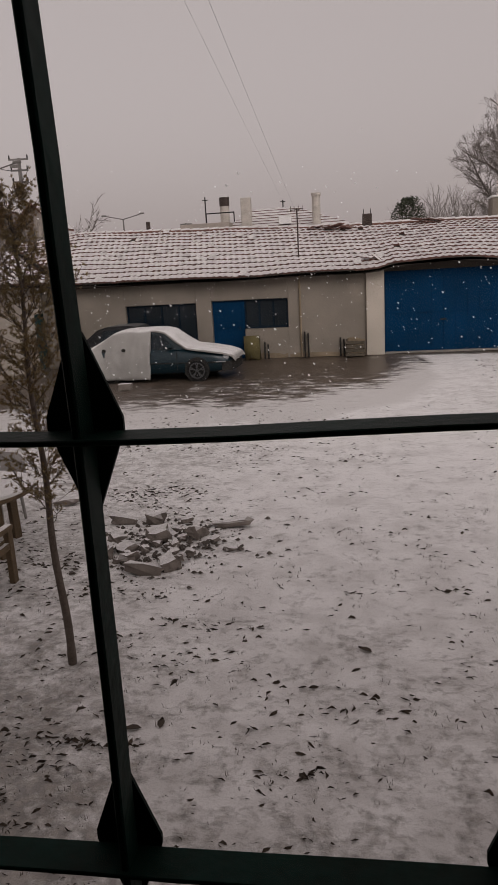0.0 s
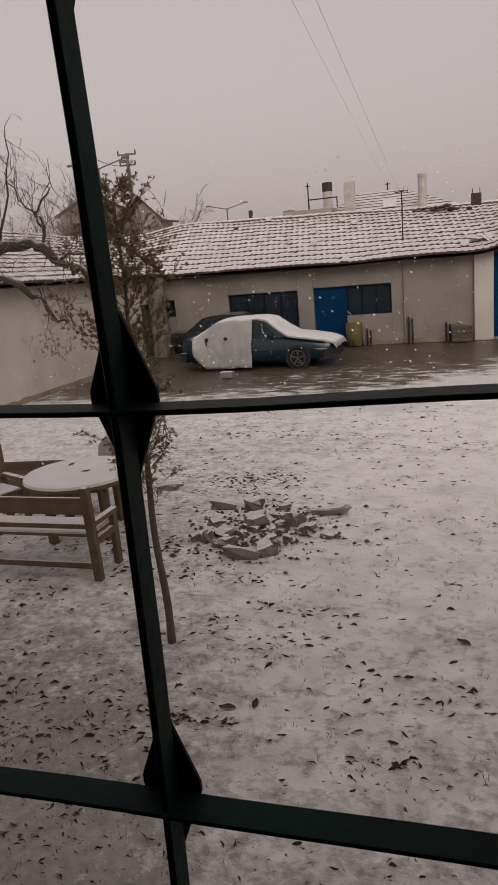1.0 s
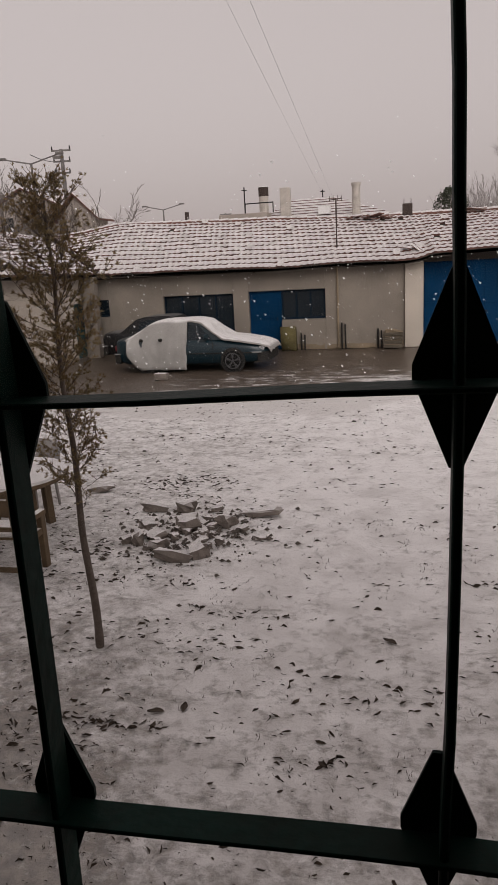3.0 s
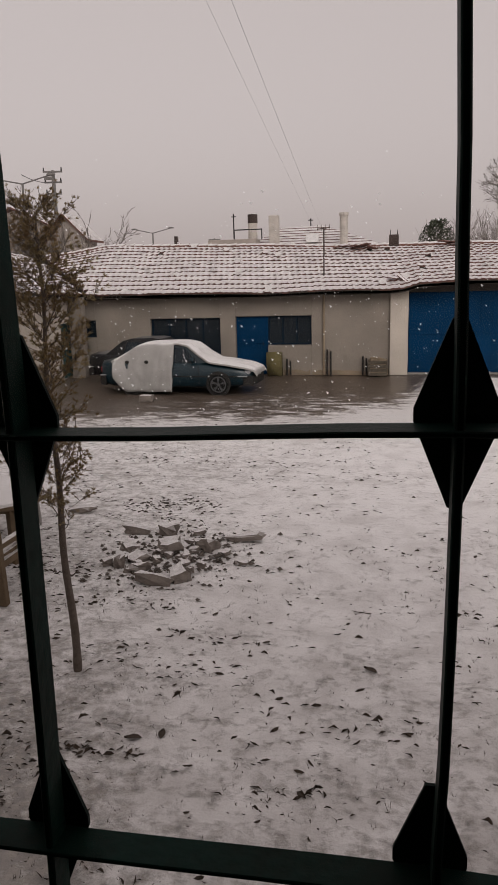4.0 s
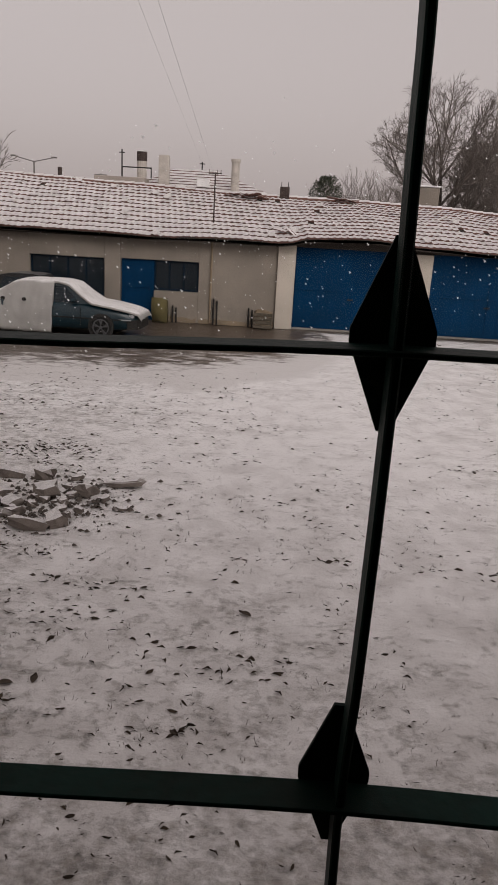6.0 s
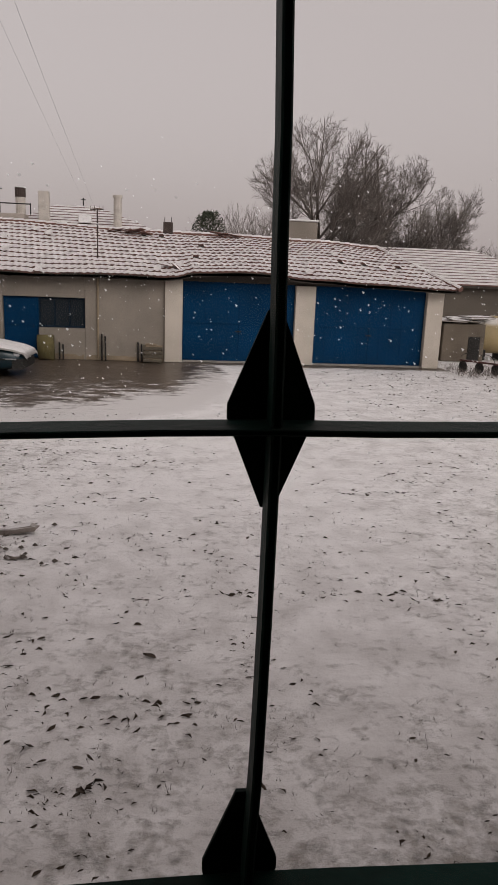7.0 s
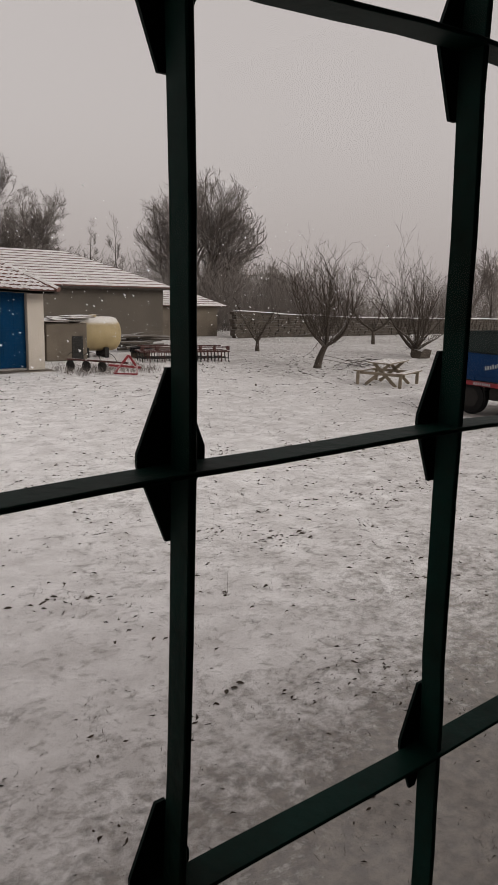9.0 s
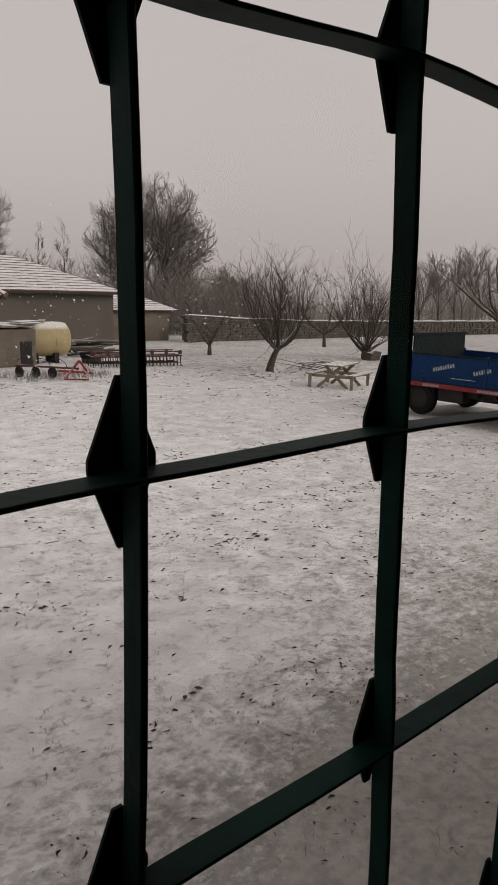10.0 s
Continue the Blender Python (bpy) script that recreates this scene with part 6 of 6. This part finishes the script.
def build_gnarled_tree():
    t = thing("gnarled_tree", "gnarled bare fruit tree with crooked spreading limbs", "tree", (-7.3, 8.0, 0))
    rng = random.Random(23)

    def bent(pts, r0, r1, n=8):
        """A crooked limb through the given points."""
        rings, P = [], [Vector(p) for p in pts]
        for i, p in enumerate(P):
            d = (P[min(i + 1, len(P) - 1)] - P[max(i - 1, 0)]).normalized()
            s = d.cross(Vector((0.2, 1, 0.1))).normalized()
            u = d.cross(s)
            r = r0 + (r1 - r0) * i / (len(P) - 1)
            r *= 1 + 0.18 * noise.noise((i * 1.7, r0 * 30, 1))
            rings.append([p + (s * math.cos(2 * math.pi * k / n) + u * math.sin(2 * math.pi * k / n)) * r for k in range(n)])
        return loft(rings)

    def fine(pts, k=3):
        """The limb's line with a little wander between its points."""
        out = []
        P = [Vector(p) for p in pts]
        for a, b in zip(P, P[1:]):
            for j in range(k):
                out.append(a.lerp(b, j / k) + (Vector((rng.gauss(0, 0.02), rng.gauss(0, 0.02), rng.gauss(0, 0.025))) if j else Vector()))
        return out + [P[-1]]

    smooth(part("trunk", bent(fine([(0, 0, -0.1), (0.08, 0, 0.9), (0.25, 0.02, 1.7), (0.6, 0, 2.4), (1.0, 0, 2.85)]), 0.17, 0.10, 10), M_BARK, t))
    limbs = [([(0.95, 0, 2.8), (1.4, 0.05, 3.2), (1.78, 0, 3.36), (2.2, 0, 3.38), (2.42, -0.05, 3.32), (2.58, 0, 3.12), (2.75, 0, 3.08), (2.95, 0, 2.93), (3.2, 0.05, 2.86)], 0.085, 0.03),
             ([(1.0, 0, 2.82), (1.5, -0.1, 3.02), (1.85, -0.15, 3.0), (2.15, -0.1, 2.80), (2.35, -0.1, 2.72), (2.45, -0.1, 2.50), (2.62, -0.05, 2.40)], 0.06, 0.015),
             ([(2.42, -0.05, 3.32), (2.45, 0, 3.55), (2.40, 0, 3.75), (2.55, 0.02, 3.92), (2.62, 0, 4.05)], 0.022, 0.006),
             ([(2.42, 0.02, 3.55), (2.2, 0.05, 3.8), (2.1, 0.05, 4.0), (1.95, 0.1, 4.15)], 0.016, 0.005),
             ([(1.78, 0, 3.36), (1.95, 0, 3.8), (2.05, 0.02, 4.3), (2.1, 0.02, 4.7)], 0.018, 0.005),
             ([(2.58, 0, 3.12), (2.8, -0.1, 3.22), (3.05, -0.1, 3.2)], 0.022, 0.008),
             ([(0.6, 0, 2.4), (0.4, 0.6, 3.1), (0.6, 1.1, 3.7), (0.5, 1.4, 4.3)], 0.06, 0.015),
             ([(0.25, 0, 1.7), (-0.5, 0.2, 2.5), (-0.9, 0.1, 3.3)], 0.07, 0.015)]
    tw_v, tw_f = [], []

    def twig(p, d, L, r, deep):
        for i in range(4):
            d = (d + Vector((rng.gauss(0, 0.28), rng.gauss(0, 0.28), rng.gauss(0.03, 0.24)))).normalized()
            q = p + d * L / 4
            k = len(tw_v)
            for c, rr in ((p, r * (1 - i / 5)), (q, r * (1 - (i + 1) / 5))):
                tw_v.extend([(c.x - rr, c.y - rr * 0.6, c.z - rr * 0.3), (c.x + rr, c.y - rr * 0.6, c.z - rr * 0.3), (c.x, c.y + rr, c.z + rr * 0.6)])
            tw_f.extend([(k, k + 1, k + 4, k + 3), (k + 1, k + 2, k + 5, k + 4), (k + 2, k, k + 3, k + 5)])
            p = q
            if deep:
                for _ in range(rng.choice((0, 1, 1))):
                    twig(p, (d + Vector((rng.gauss(0, 0.8), rng.gauss(0, 0.8), rng.gauss(0, 0.7)))).normalized(), L * 0.55, r * 0.6, deep - 1)

    for pts, r0, r1 in limbs:
        line = fine(pts)
        smooth(part("limb", bent(line, r0, r1, 7), M_BARK, t))
        for p in line[2:]:
            for _ in range(3):
                if rng.random() < 0.7:
                    twig(Vector(p), Vector((rng.gauss(0.1, 0.8), rng.gauss(0, 0.8), rng.gauss(0.15, 0.8))).normalized(), rng.uniform(0.2, 0.5), 0.006, 2)
    part("twigs", (tw_v, tw_f), M_BARK, t)


build_gnarled_tree()
# tall trees behind the buildings
build_dome_tree("tall_tree", "tall spreading bare tree behind the garages", (8.7, 42.5, 0), 41, 11.9, 4.9, 2.2, 0.34, limbs=10, branchy=0.8, rise=0.05, wide=(0.65, 1.25))
build_dome_tree("tall_tree", "tall spreading bare tree behind the garages", (13.2, 44.5, 0), 42, 11.0, 3.9, 2.2, 0.30, limbs=10, branchy=0.8, rise=0.05, wide=(0.6, 1.2))
build_dome_tree("tall_tree", "broad dense bare tree behind the barn", (33.2, 50.5, 0), 47, 12.2, 5.6, 1.6, 0.34, stems=2, limbs=10, rise=0.055, branchy=0.72, wide=(0.6, 1.2))
build_dome_tree("tall_tree", "rounded bare tree behind the barn's roof", (21.0, 54, 0), 48, 10.2, 3.6, 1.8, 0.26, limbs=10, rise=0.10, branchy=0.78)
for x, seed, h in ((25.9, 49, 8.6), (27.8, 50, 8.6)):
    build_dome_tree("slender_tree", "slender thin bare tree behind the barn", (x, 55, 0), seed, h, 1.1, 3.0, 0.12, limbs=5, levels=3, rise=0.20, least=0.012, group="wood behind the barn")
for x, y, seed, h, w in ((-16.6, 31, 61, 6.4, 1.7), (-14.6, 30.5, 62, 6.3, 1.6), (-18.6, 33, 63, 6.3, 2.0), (-12.9, 32.5, 64, 5.6, 1.2)):
    build_dome_tree("slender_tree", "thin grey bare tree behind the wing's roof", (x, y, 0), seed, h, w, 2.2, 0.11, limbs=6, levels=3, rise=0.16, least=0.006, group="trees behind the wing", branchy=0.7)
MID = dict(levels=4, first=0.4, spread=0.48, lift=0.04, kids=(2, 3, 2, 2), ratio=0.62, least=0.015, fork=1.85, thin=0.45)
for i, (x, y, h) in enumerate(((17.6, 52, 4.6), (24.4, 58, 4.0), (38.5, 52.5, 4.0), (40.3, 48.5, 3.4), (42.5, 50, 3.2), (46, 53, 2.6), (9.8, 60, 3.4), (5.8, 62, 3.2))):
    build_tree("bare_tree", "bare upright tree in the wood behind the barn", (x, y, 0), 60 + i, height=0.4 * h, r0=0.05 + 0.016 * h, group="wood behind the barn", **MID)
for i, (x, y, h) in enumerate(((-17.2, 31, 3.7), (-15.4, 30.5, 3.5), (-19.5, 33, 3.8), (-21.8, 36, 3.9), (-14.2, 32.5, 3.3))):
    build_tree("bare_tree", "thin bare tree behind the wing's roof", (x, y, 0), 80 + i, height=0.5 * h, r0=0.09, group="trees behind the wing", **{**MID, "kids": (1, 2, 1, 1), "first": 0.25})
for i, (x, y, h) in enumerate(((62, 44, 3.0), (70, 47, 3.4), (78, 50, 3.8), (86, 54, 4.2), (93, 57, 4.6), (100, 60, 4.8))):
    build_tree("bare_tree", "hazy far tree beyond the stone wall", (x, y, 0), 90 + i, height=0.6 * h, r0=0.16, group="far trees", **{**MID, "kids": (2, 2, 2, 1)})


def build_undergrowth(name, x0, x1, y0, y1, count, h, seed, label):
    """Tangled shrubs: many thin stems fanning from the ground."""
    rng = random.Random(seed)
    v, f = [], []
    for _ in range(count):
        x, y = rng.uniform(x0, x1), rng.uniform(y0, y1)
        p = Vector((x, y, 0))
        d = Vector((rng.gauss(0, 0.28), rng.gauss(0, 0.28), 1)).normalized()
        L = h * rng.uniform(0.45, 1.1)
        r = rng.uniform(0.012, 0.03) * min(1.0, 0.13 + h / 3)
        for i in range(5):
            d = (d + Vector((rng.gauss(0, 0.16), rng.gauss(0, 0.16), 0.03))).normalized()
            q = p + d * L / 5
            for a, b, ra in ((p, q, r * (1 - i / 6)), (q, q + (d + Vector((rng.gauss(0, 0.7), rng.gauss(0, 0.7), 0.1))).normalized() * L * 0.22, r * 0.5), (q, q + (d + Vector((rng.gauss(0, 0.7), rng.gauss(0, 0.7), 0.1))).normalized() * L * 0.18, r * 0.5)):
                k = len(v)
                v += [(a.x - ra, a.y, a.z), (a.x + ra, a.y, a.z), (a.x, a.y + ra, a.z), (b.x - ra * 0.5, b.y, b.z), (b.x + ra * 0.5, b.y, b.z), (b.x, b.y + ra * 0.5, b.z)]
                f += [(k, k + 1, k + 4, k + 3), (k + 1, k + 2, k + 5, k + 4), (k + 2, k, k + 3, k + 5)]
            p = q
    tagged(part(name, (v, f), M_TWIG), label, "shrubs", kind="stuff")


build_undergrowth("shrubs", 27.5, 42, 39.5, 48, 1500, 4.4, 1, "tangle of bare brown shrubs behind the stone wall")
build_undergrowth("shrubs", 14, 32, 47, 52, 900, 4.6, 2, "tangle of bare brown shrubs behind the barn")
build_undergrowth("shrubs", 41, 62, 44, 58, 1300, 2.3, 6, "low tangle of bare shrubs beyond the stone wall")
build_undergrowth("shrubs", 66, 100, 46, 62, 1500, 4.6, 3, "far tangle of bare shrubs")
build_undergrowth("shrubs", 4.5, 9, 58, 63, 700, 6.9, 4, "bare shrubs far behind the garages")
build_undergrowth("dry_weeds", 9.4, 12.8, 21.4, 23.6, 800, 0.24, 5, "dry brown weeds round the plough")


def build_pine():
    t = thing("pine", "dark rounded evergreen far behind the ridge", "tree", (3.2, 60, 0))
    part("trunk", rods(((0, 0, 0), (0, 0, 6.6), 0.2, 0.06)), M_BARK, t)
    rng = random.Random(71)
    v, f = [], []
    for _ in range(5200):
        z = rng.uniform(4.2, 7.7)
        w = 1.5 * math.sqrt(max(0.02, 1 - ((z - 5.6) / 2.2) ** 2)) * rng.uniform(0.3, 1.05)
        a = rng.uniform(0, 6.283)
        c = Vector((w * math.cos(a), w * math.sin(a), z + 0.25 * noise.noise((a * 2, z, 0))))
        s = rng.uniform(0.06, 0.13)
        k = len(v)
        d = [Vector((rng.gauss(0, 1), rng.gauss(0, 1), rng.gauss(0, 1))).normalized() * s for _ in range(3)]
        v += [tuple(c + q) for q in d]
        f.append((k, k + 1, k + 2))
    part("crown", (v, f), M_PINE, t)


build_pine()


def build_sapling():
    """Thin young conifer with a bare stem below and a sparse, browning crown."""
    t = thing("young_conifer", "thin young conifer with sparse browning foliage", "tree", (-2.235, 4.89, 0))
    rng = random.Random(51)

    def axis(z):
        return Vector((-0.05 * math.sin(z * 0.9) + 0.012 * math.sin(z * 5), 0.03 * math.sin(z * 1.3), z))
    zs = [-0.05 + i * 0.12 for i in range(30)]
    n = 9
    rings = []
    for z in zs:
        r = 0.034 * (1 - 0.78 * z / 3.5) * (1 + 0.12 * noise.noise((z * 7, 0, 0)))
        c = axis(z)
        rings.append([(c.x + r * math.cos(2 * math.pi * i / n), c.y + r * math.sin(2 * math.pi * i / n), z) for i in range(n)])
    smooth(part("trunk", loft(rings), M_SAPLING, t))
    tv, tf, lv, lf = [], [], [], []

    def stick(a, b, r):
        k = len(tv)
        for p, q in ((a, r), (b, r * 0.6)):
            tv.extend([(p.x - q, p.y - q * 0.6, p.z), (p.x + q, p.y - q * 0.6, p.z), (p.x, p.y + q, p.z)])
        tf.extend([(k, k + 1, k + 4, k + 3), (k + 1, k + 2, k + 5, k + 4), (k + 2, k, k + 3, k + 5)])

    def spray(p, d, s):
        for _ in range(20):
            e = (d + Vector((rng.gauss(0, 0.55), rng.gauss(0, 0.55), rng.gauss(0, 0.45)))).normalized()
            side = e.cross(Vector((rng.gauss(0, 1), rng.gauss(0, 1), rng.gauss(0, 1)))).normalized()
            L = s * rng.uniform(0.5, 1.2)
            k = len(lv)
            m = p + e * L * 0.5
            lv.extend([tuple(p), tuple(m + side * L * 0.07), tuple(p + e * L), tuple(m - side * L * 0.07)])
            lf.append((k, k + 1, k + 2, k + 3))

    for i in range(90):
        z = 1.15 + 2.35 * (i / 90) ** 0.85
        a = i * 2.4 + rng.uniform(-0.4, 0.4)
        full = lerp(z, [(1.15, 0.45), (1.5, 0.8), (1.85, 0.5), (2.15, 0.95), (2.6, 1.0), (2.95, 0.75), (3.3, 0.45), (3.5, 0.2)])
        L = full * rng.uniform(0.22, 0.60)
        d = Vector((math.cos(a), math.sin(a), rng.uniform(0.25, 0.75))).normalized()
        p = axis(z)
        for j in range(5):
            d = (d + Vector((rng.gauss(0, 0.16), rng.gauss(0, 0.16), 0.08))).normalized()
            q = p + d * L / 5
            stick(p, q, 0.006 * (1 - j / 6))
            if z > 1.3 or j > 2:
                for _ in range(3):
                    e = (d + Vector((rng.gauss(0, 0.6), rng.gauss(0, 0.6), rng.gauss(0.1, 0.4)))).normalized()
                    w = q + e * rng.uniform(0.05, 0.14)
                    stick(q, w, 0.0028)
                    spray(w, e, 0.034 * (0.6 + 0.5 * full))
                    spray(q + (w - q) * 0.5, e, 0.030)
            p = q
    part("branches", (tv, tf), M_SAPLING, t)
    part("foliage", (lv, lf), M_NEEDLE, t, "sparse olive-brown needle sprays")


build_sapling()


# ---------------------------------------------------------------- litter on the snow
def build_litter():
    rng = random.Random(77)
    v, f = [], []

    def rise(x, y):
        return 0.022 * noise.noise((x * 0.6, y * 0.6, 0.3)) + 0.014 * noise.noise((x * 2.3, y * 2.3, 4.1)) - 0.01

    def leaf(x, y, s):
        """A curled leaf, half sunk in the snow: a bent blade with one edge standing up."""
        a = rng.gauss(0, 0.7) + (math.pi if rng.random() < 0.5 else 0)
        ca, sa = math.cos(a), math.sin(a)
        z0 = rise(x, y)
        k = len(v)
        lift, w, bow = s * rng.uniform(0.25, 0.8), s * rng.uniform(0.08, 0.36), s * rng.uniform(-0.6, 0.6)
        for u, q, z in ((-s, 0, 0.1 * lift), (-0.3 * s, w + bow, lift), (-0.2 * s, bow, 0.15 * lift), (-0.3 * s, bow - w, 0.5 * lift), (s * 0.5, w * 0.7 + bow * 0.6, lift * 0.8), (s, 0, lift * rng.uniform(0.1, 1.0)), (s * 0.5, bow * 0.6 - w * 0.7, lift * 0.2)):
            v.append((x + u * ca - q * sa, y + u * sa + q * ca, z0 + z + 0.002))
        f.extend([(k, k + 2, k + 1), (k, k + 3, k + 2), (k + 1, k + 2, k + 5, k + 4), (k + 2, k + 3, k + 6, k + 5)])

    def density(x, y):
        """Leaves on a square metre: thick to the west under the trees, round the rubble and by the house."""
        d = 36.0
        d += 210 * min(1, max(0, (-1.2 - x) / 1.0)) * min(1, max(0, (5.2 - y) / 2.0))
        d += 75 * min(1, max(0, (-0.6 - x) / 1.5)) * (1 if y < 9.5 else 0.2)
        d += 150 * math.exp(-((x + 2.5) / 0.9) ** 2 - ((y - 7.9) / 1.0) ** 2)
        d += 50 * min(1, max(0, (4.6 - y) / 1.6))
        d += 22 * min(1, max(0, (x - 3.0) / 3.0)) * min(1, max(0, (11.5 - y) / 3.0))
        d += 45 * math.exp(-((x - 19.0) / 2.6) ** 2 - ((y - 20.3) / 1.6) ** 2)
        return d * (0.55 if y > 13 else 1.0)
    for x0, x1, y0, y1, most, lo, hi in ((-5, 0, 1.6, 6, 600, 0.009, 0.042), (-6, 0, 6, 15, 330, 0.011, 0.042), (0, 14, 1.6, 15, 240, 0.008, 0.036), (14, 25, 12, 26, 110, 0.012, 0.055), (3, 14, 15, 23, 30, 0.015, 0.05)):
        for _ in range(int((x1 - x0) * (y1 - y0) * most)):
            x, y = rng.uniform(x0, x1), rng.uniform(y0, y1)
            clump = noise.noise((x * 0.9, y * 1.5, 11)) + 0.7 * noise.noise((x * 3.1, y * 4.2, 5))
            thick = min(1, max(0, (-1.4 - x) / 0.7)) * min(1, max(0, (4.6 - y) / 1.0))
            if rng.random() * most < density(x, y) * max(0.07 + 1.1 * thick, 0.40 + 2.2 * clump):
                leaf(x, y, (lo + (hi - lo) * rng.random() ** 2.0) * (0.75 if y < 3.6 else 1.0))
    # drifts of leaves caught in ruts and hollows
    for cx, cy, w, n in ((-1.75, 3.98, 0.22, 40), (-2.87, 9.2, 0.45, 60), (-2.95, 6.7, 0.4, 46), (-0.30, 3.82, 0.10, 14), (7.5, 7.2, 0.8, 60), (5.6, 6.4, 0.6, 40), (-1.1, 5.5, 0.35, 26), (0.75, 6.3, 0.3, 20), (-0.2, 4.5, 0.5, 30), (3.0, 9.5, 0.5, 24), (2.2, 6.2, 0.4, 22), (9.6, 9.3, 0.7, 40)):
        for _ in range(n):
            leaf(cx + rng.gauss(0, w), cy + rng.gauss(0, w * 0.22), rng.uniform(0.014, 0.042))
    tagged(part("leaf_litter", (v, f), M_LEAF), "dark dead leaves scattered over the snow", "leaves", kind="stuff")
    # a row of curled leaf edges, and a lone dry stalk
    st = thing("dry_stalk", "lone thin dry weed stalk with a tuft at its foot", "weed", (3.81, 5.46, rise(3.81, 5.46)))
    part("stem", rods(((0, 0, 0), (0.006, 0.004, 0.14), 0.0016, 0.0010), ((0.006, 0.004, 0.14), (-0.004, 0.006, 0.26), 0.0010, 0.0006), seg=5), M_BARK, st)
    bm = bmesh.new()
    for i in range(26):
        a, L = rng.uniform(0, 6.283), rng.uniform(0.02, 0.055)
        rod(bm, (0.008 * math.cos(a), 0.008 * math.sin(a), -0.004), (L * math.cos(a), L * math.sin(a), L * rng.uniform(0.3, 1.0)), 0.0018, 0.0005, 4)
    part("tuft", bm, M_BARK, st)
    # tufts of dead grass that stick through
    v2, f2 = [], []
    for _ in range(2600):
        x, y = rng.uniform(-3.2, 5.5), 1.4 + 7.5 * rng.random() ** 1.7
        if noise.noise((x * 1.1, y * 1.1, 3)) < -0.05:
            continue
        for _ in range(3):
            a = rng.uniform(0, 6.283)
            L = rng.uniform(0.008, 0.032)
            b = rng.uniform(0.2, 0.9)
            k = len(v2)
            v2 += [(x - 0.002, y, -0.005), (x + 0.002, y, -0.005), (x + L * b * math.cos(a), y + L * b * math.sin(a), L)]
            f2.append((k, k + 1, k + 2))
            x += rng.gauss(0, 0.015)
            y += rng.gauss(0, 0.015)
    tagged(part("dead_grass", (v2, f2), M_BOX), "short dead grass poking through thin snow", "grass", kind="stuff")
    # larger curled leaves that catch the eye
    for x, y, s in ((0.02, 5.25, 0.06), (-0.33, 3.80, 0.035), (1.70, 3.94, 0.02), (2.80, 4.07, 0.035), (2.88, 4.08, 0.03), (2.95, 4.10, 0.035), (3.82, 5.52, 0.03), (1.05, 7.76, 0.035), (-0.85, 5.55, 0.035), (-1.5, 4.15, 0.06), (-1.32, 4.22, 0.05), (-0.9, 8.0, 0.04)):
        lf = thing("curled_leaf", "dark curled dead leaf lying on the snow", "leaf", (x, y, -0.01 + 0.022 * noise.noise((x * 0.6, y * 0.6, 0.3)) + 0.014 * noise.noise((x * 2.3, y * 2.3, 4.1))), rng.uniform(0, 360))
        b = part("blade", loft([[(u * s, -w * s, 0.30 * s * h), (u * s, -w * 0.3 * s, 0.12 * s * h + 0.006), (u * s, w * 0.4 * s, 0.10 * s * h + 0.006), (u * s, w * s, 0.36 * s * h)] for u, w, h in ((-1, 0.05, 0.5), (-0.55, 0.40, 1), (0, 0.5, 1.2), (0.5, 0.34, 1), (0.95, 0.05, 1.4))], closed=False), M_LEAF, lf)
        b.modifiers.new("thick", "SOLIDIFY").thickness = 0.002


build_litter()


def build_stump_brush():
    b = thing("brush_heap", "snowy heap of cut brush under the fruit tree", "brush", (20.9, 20.4, 0))
    rng = random.Random(19)
    v, f = [], []
    bm = bmesh.new()
    for _ in range(13):
        a = rng.uniform(0, 3.14)
        L = rng.uniform(0.4, 1.2)
        c = Vector((rng.gauss(0, 0.5), rng.gauss(0, 0.3), rng.uniform(0.03, 0.3)))
        d = Vector((math.cos(a), math.sin(a), rng.gauss(0, 0.15))) * L
        p = c - d
        p.z = max(p.z, 0.0)
        rod(bm, p, c + d, 0.022, 0.008, 5)
    part("branches", bm, M_BARK, b)
    s = thing("tree_stump_roots", "dark brush piled at the foot of the forked tree", "brush", (26.7, 21.6, 0))
    bm = lump(random.Random(7), (0.8, 0.5, 0.4), 0.25)
    bmesh.ops.translate(bm, verts=bm.verts[:], vec=(0, 0, 0.18))
    part("brush", bm, M_BARK, s)


build_stump_brush()


def build_snowfall():
    """Flakes hanging in the air of the yard."""
    rng = random.Random(99)
    v, f = [], []
    for _ in range(2400):
        y = rng.uniform(7, 22.5)
        x, z = rng.uniform(-0.62 * y - 1, 0.95 * y + 1), rng.uniform(0.3, 4.2)
        s = 0.006 + 0.016 * rng.random() ** 2
        k = len(v)
        v += [(x + s, y, z), (x - s * 0.7, y + s * 0.5, z + s * 0.8), (x - s * 0.7, y - s * 0.6, z + 0.5 * s), (x, y, z - s)]
        f += [(k, k + 1, k + 2), (k, k + 2, k + 3), (k, k + 3, k + 1), (k + 1, k + 3, k + 2)]
    tagged(part("falling_snow", (v, f), M_FLAKE), "sparse white snowflakes falling through the yard", "snowflakes", kind="stuff")


build_snowfall()

# ---------------------------------------------------------------- roof tiles, last
lay_tiles(main_roof, lambda t: -10.2 - 3.35 * t, lambda t: 9.65 - 1.93 * t, 13, GARAGE_ROOF, random.Random(5), keep=245)
lay_tiles(wing_roof, lambda t: 10.95, lambda t: 23.2 + 3.35 * t, 13, WING_ROOF, random.Random(6), keep=100)
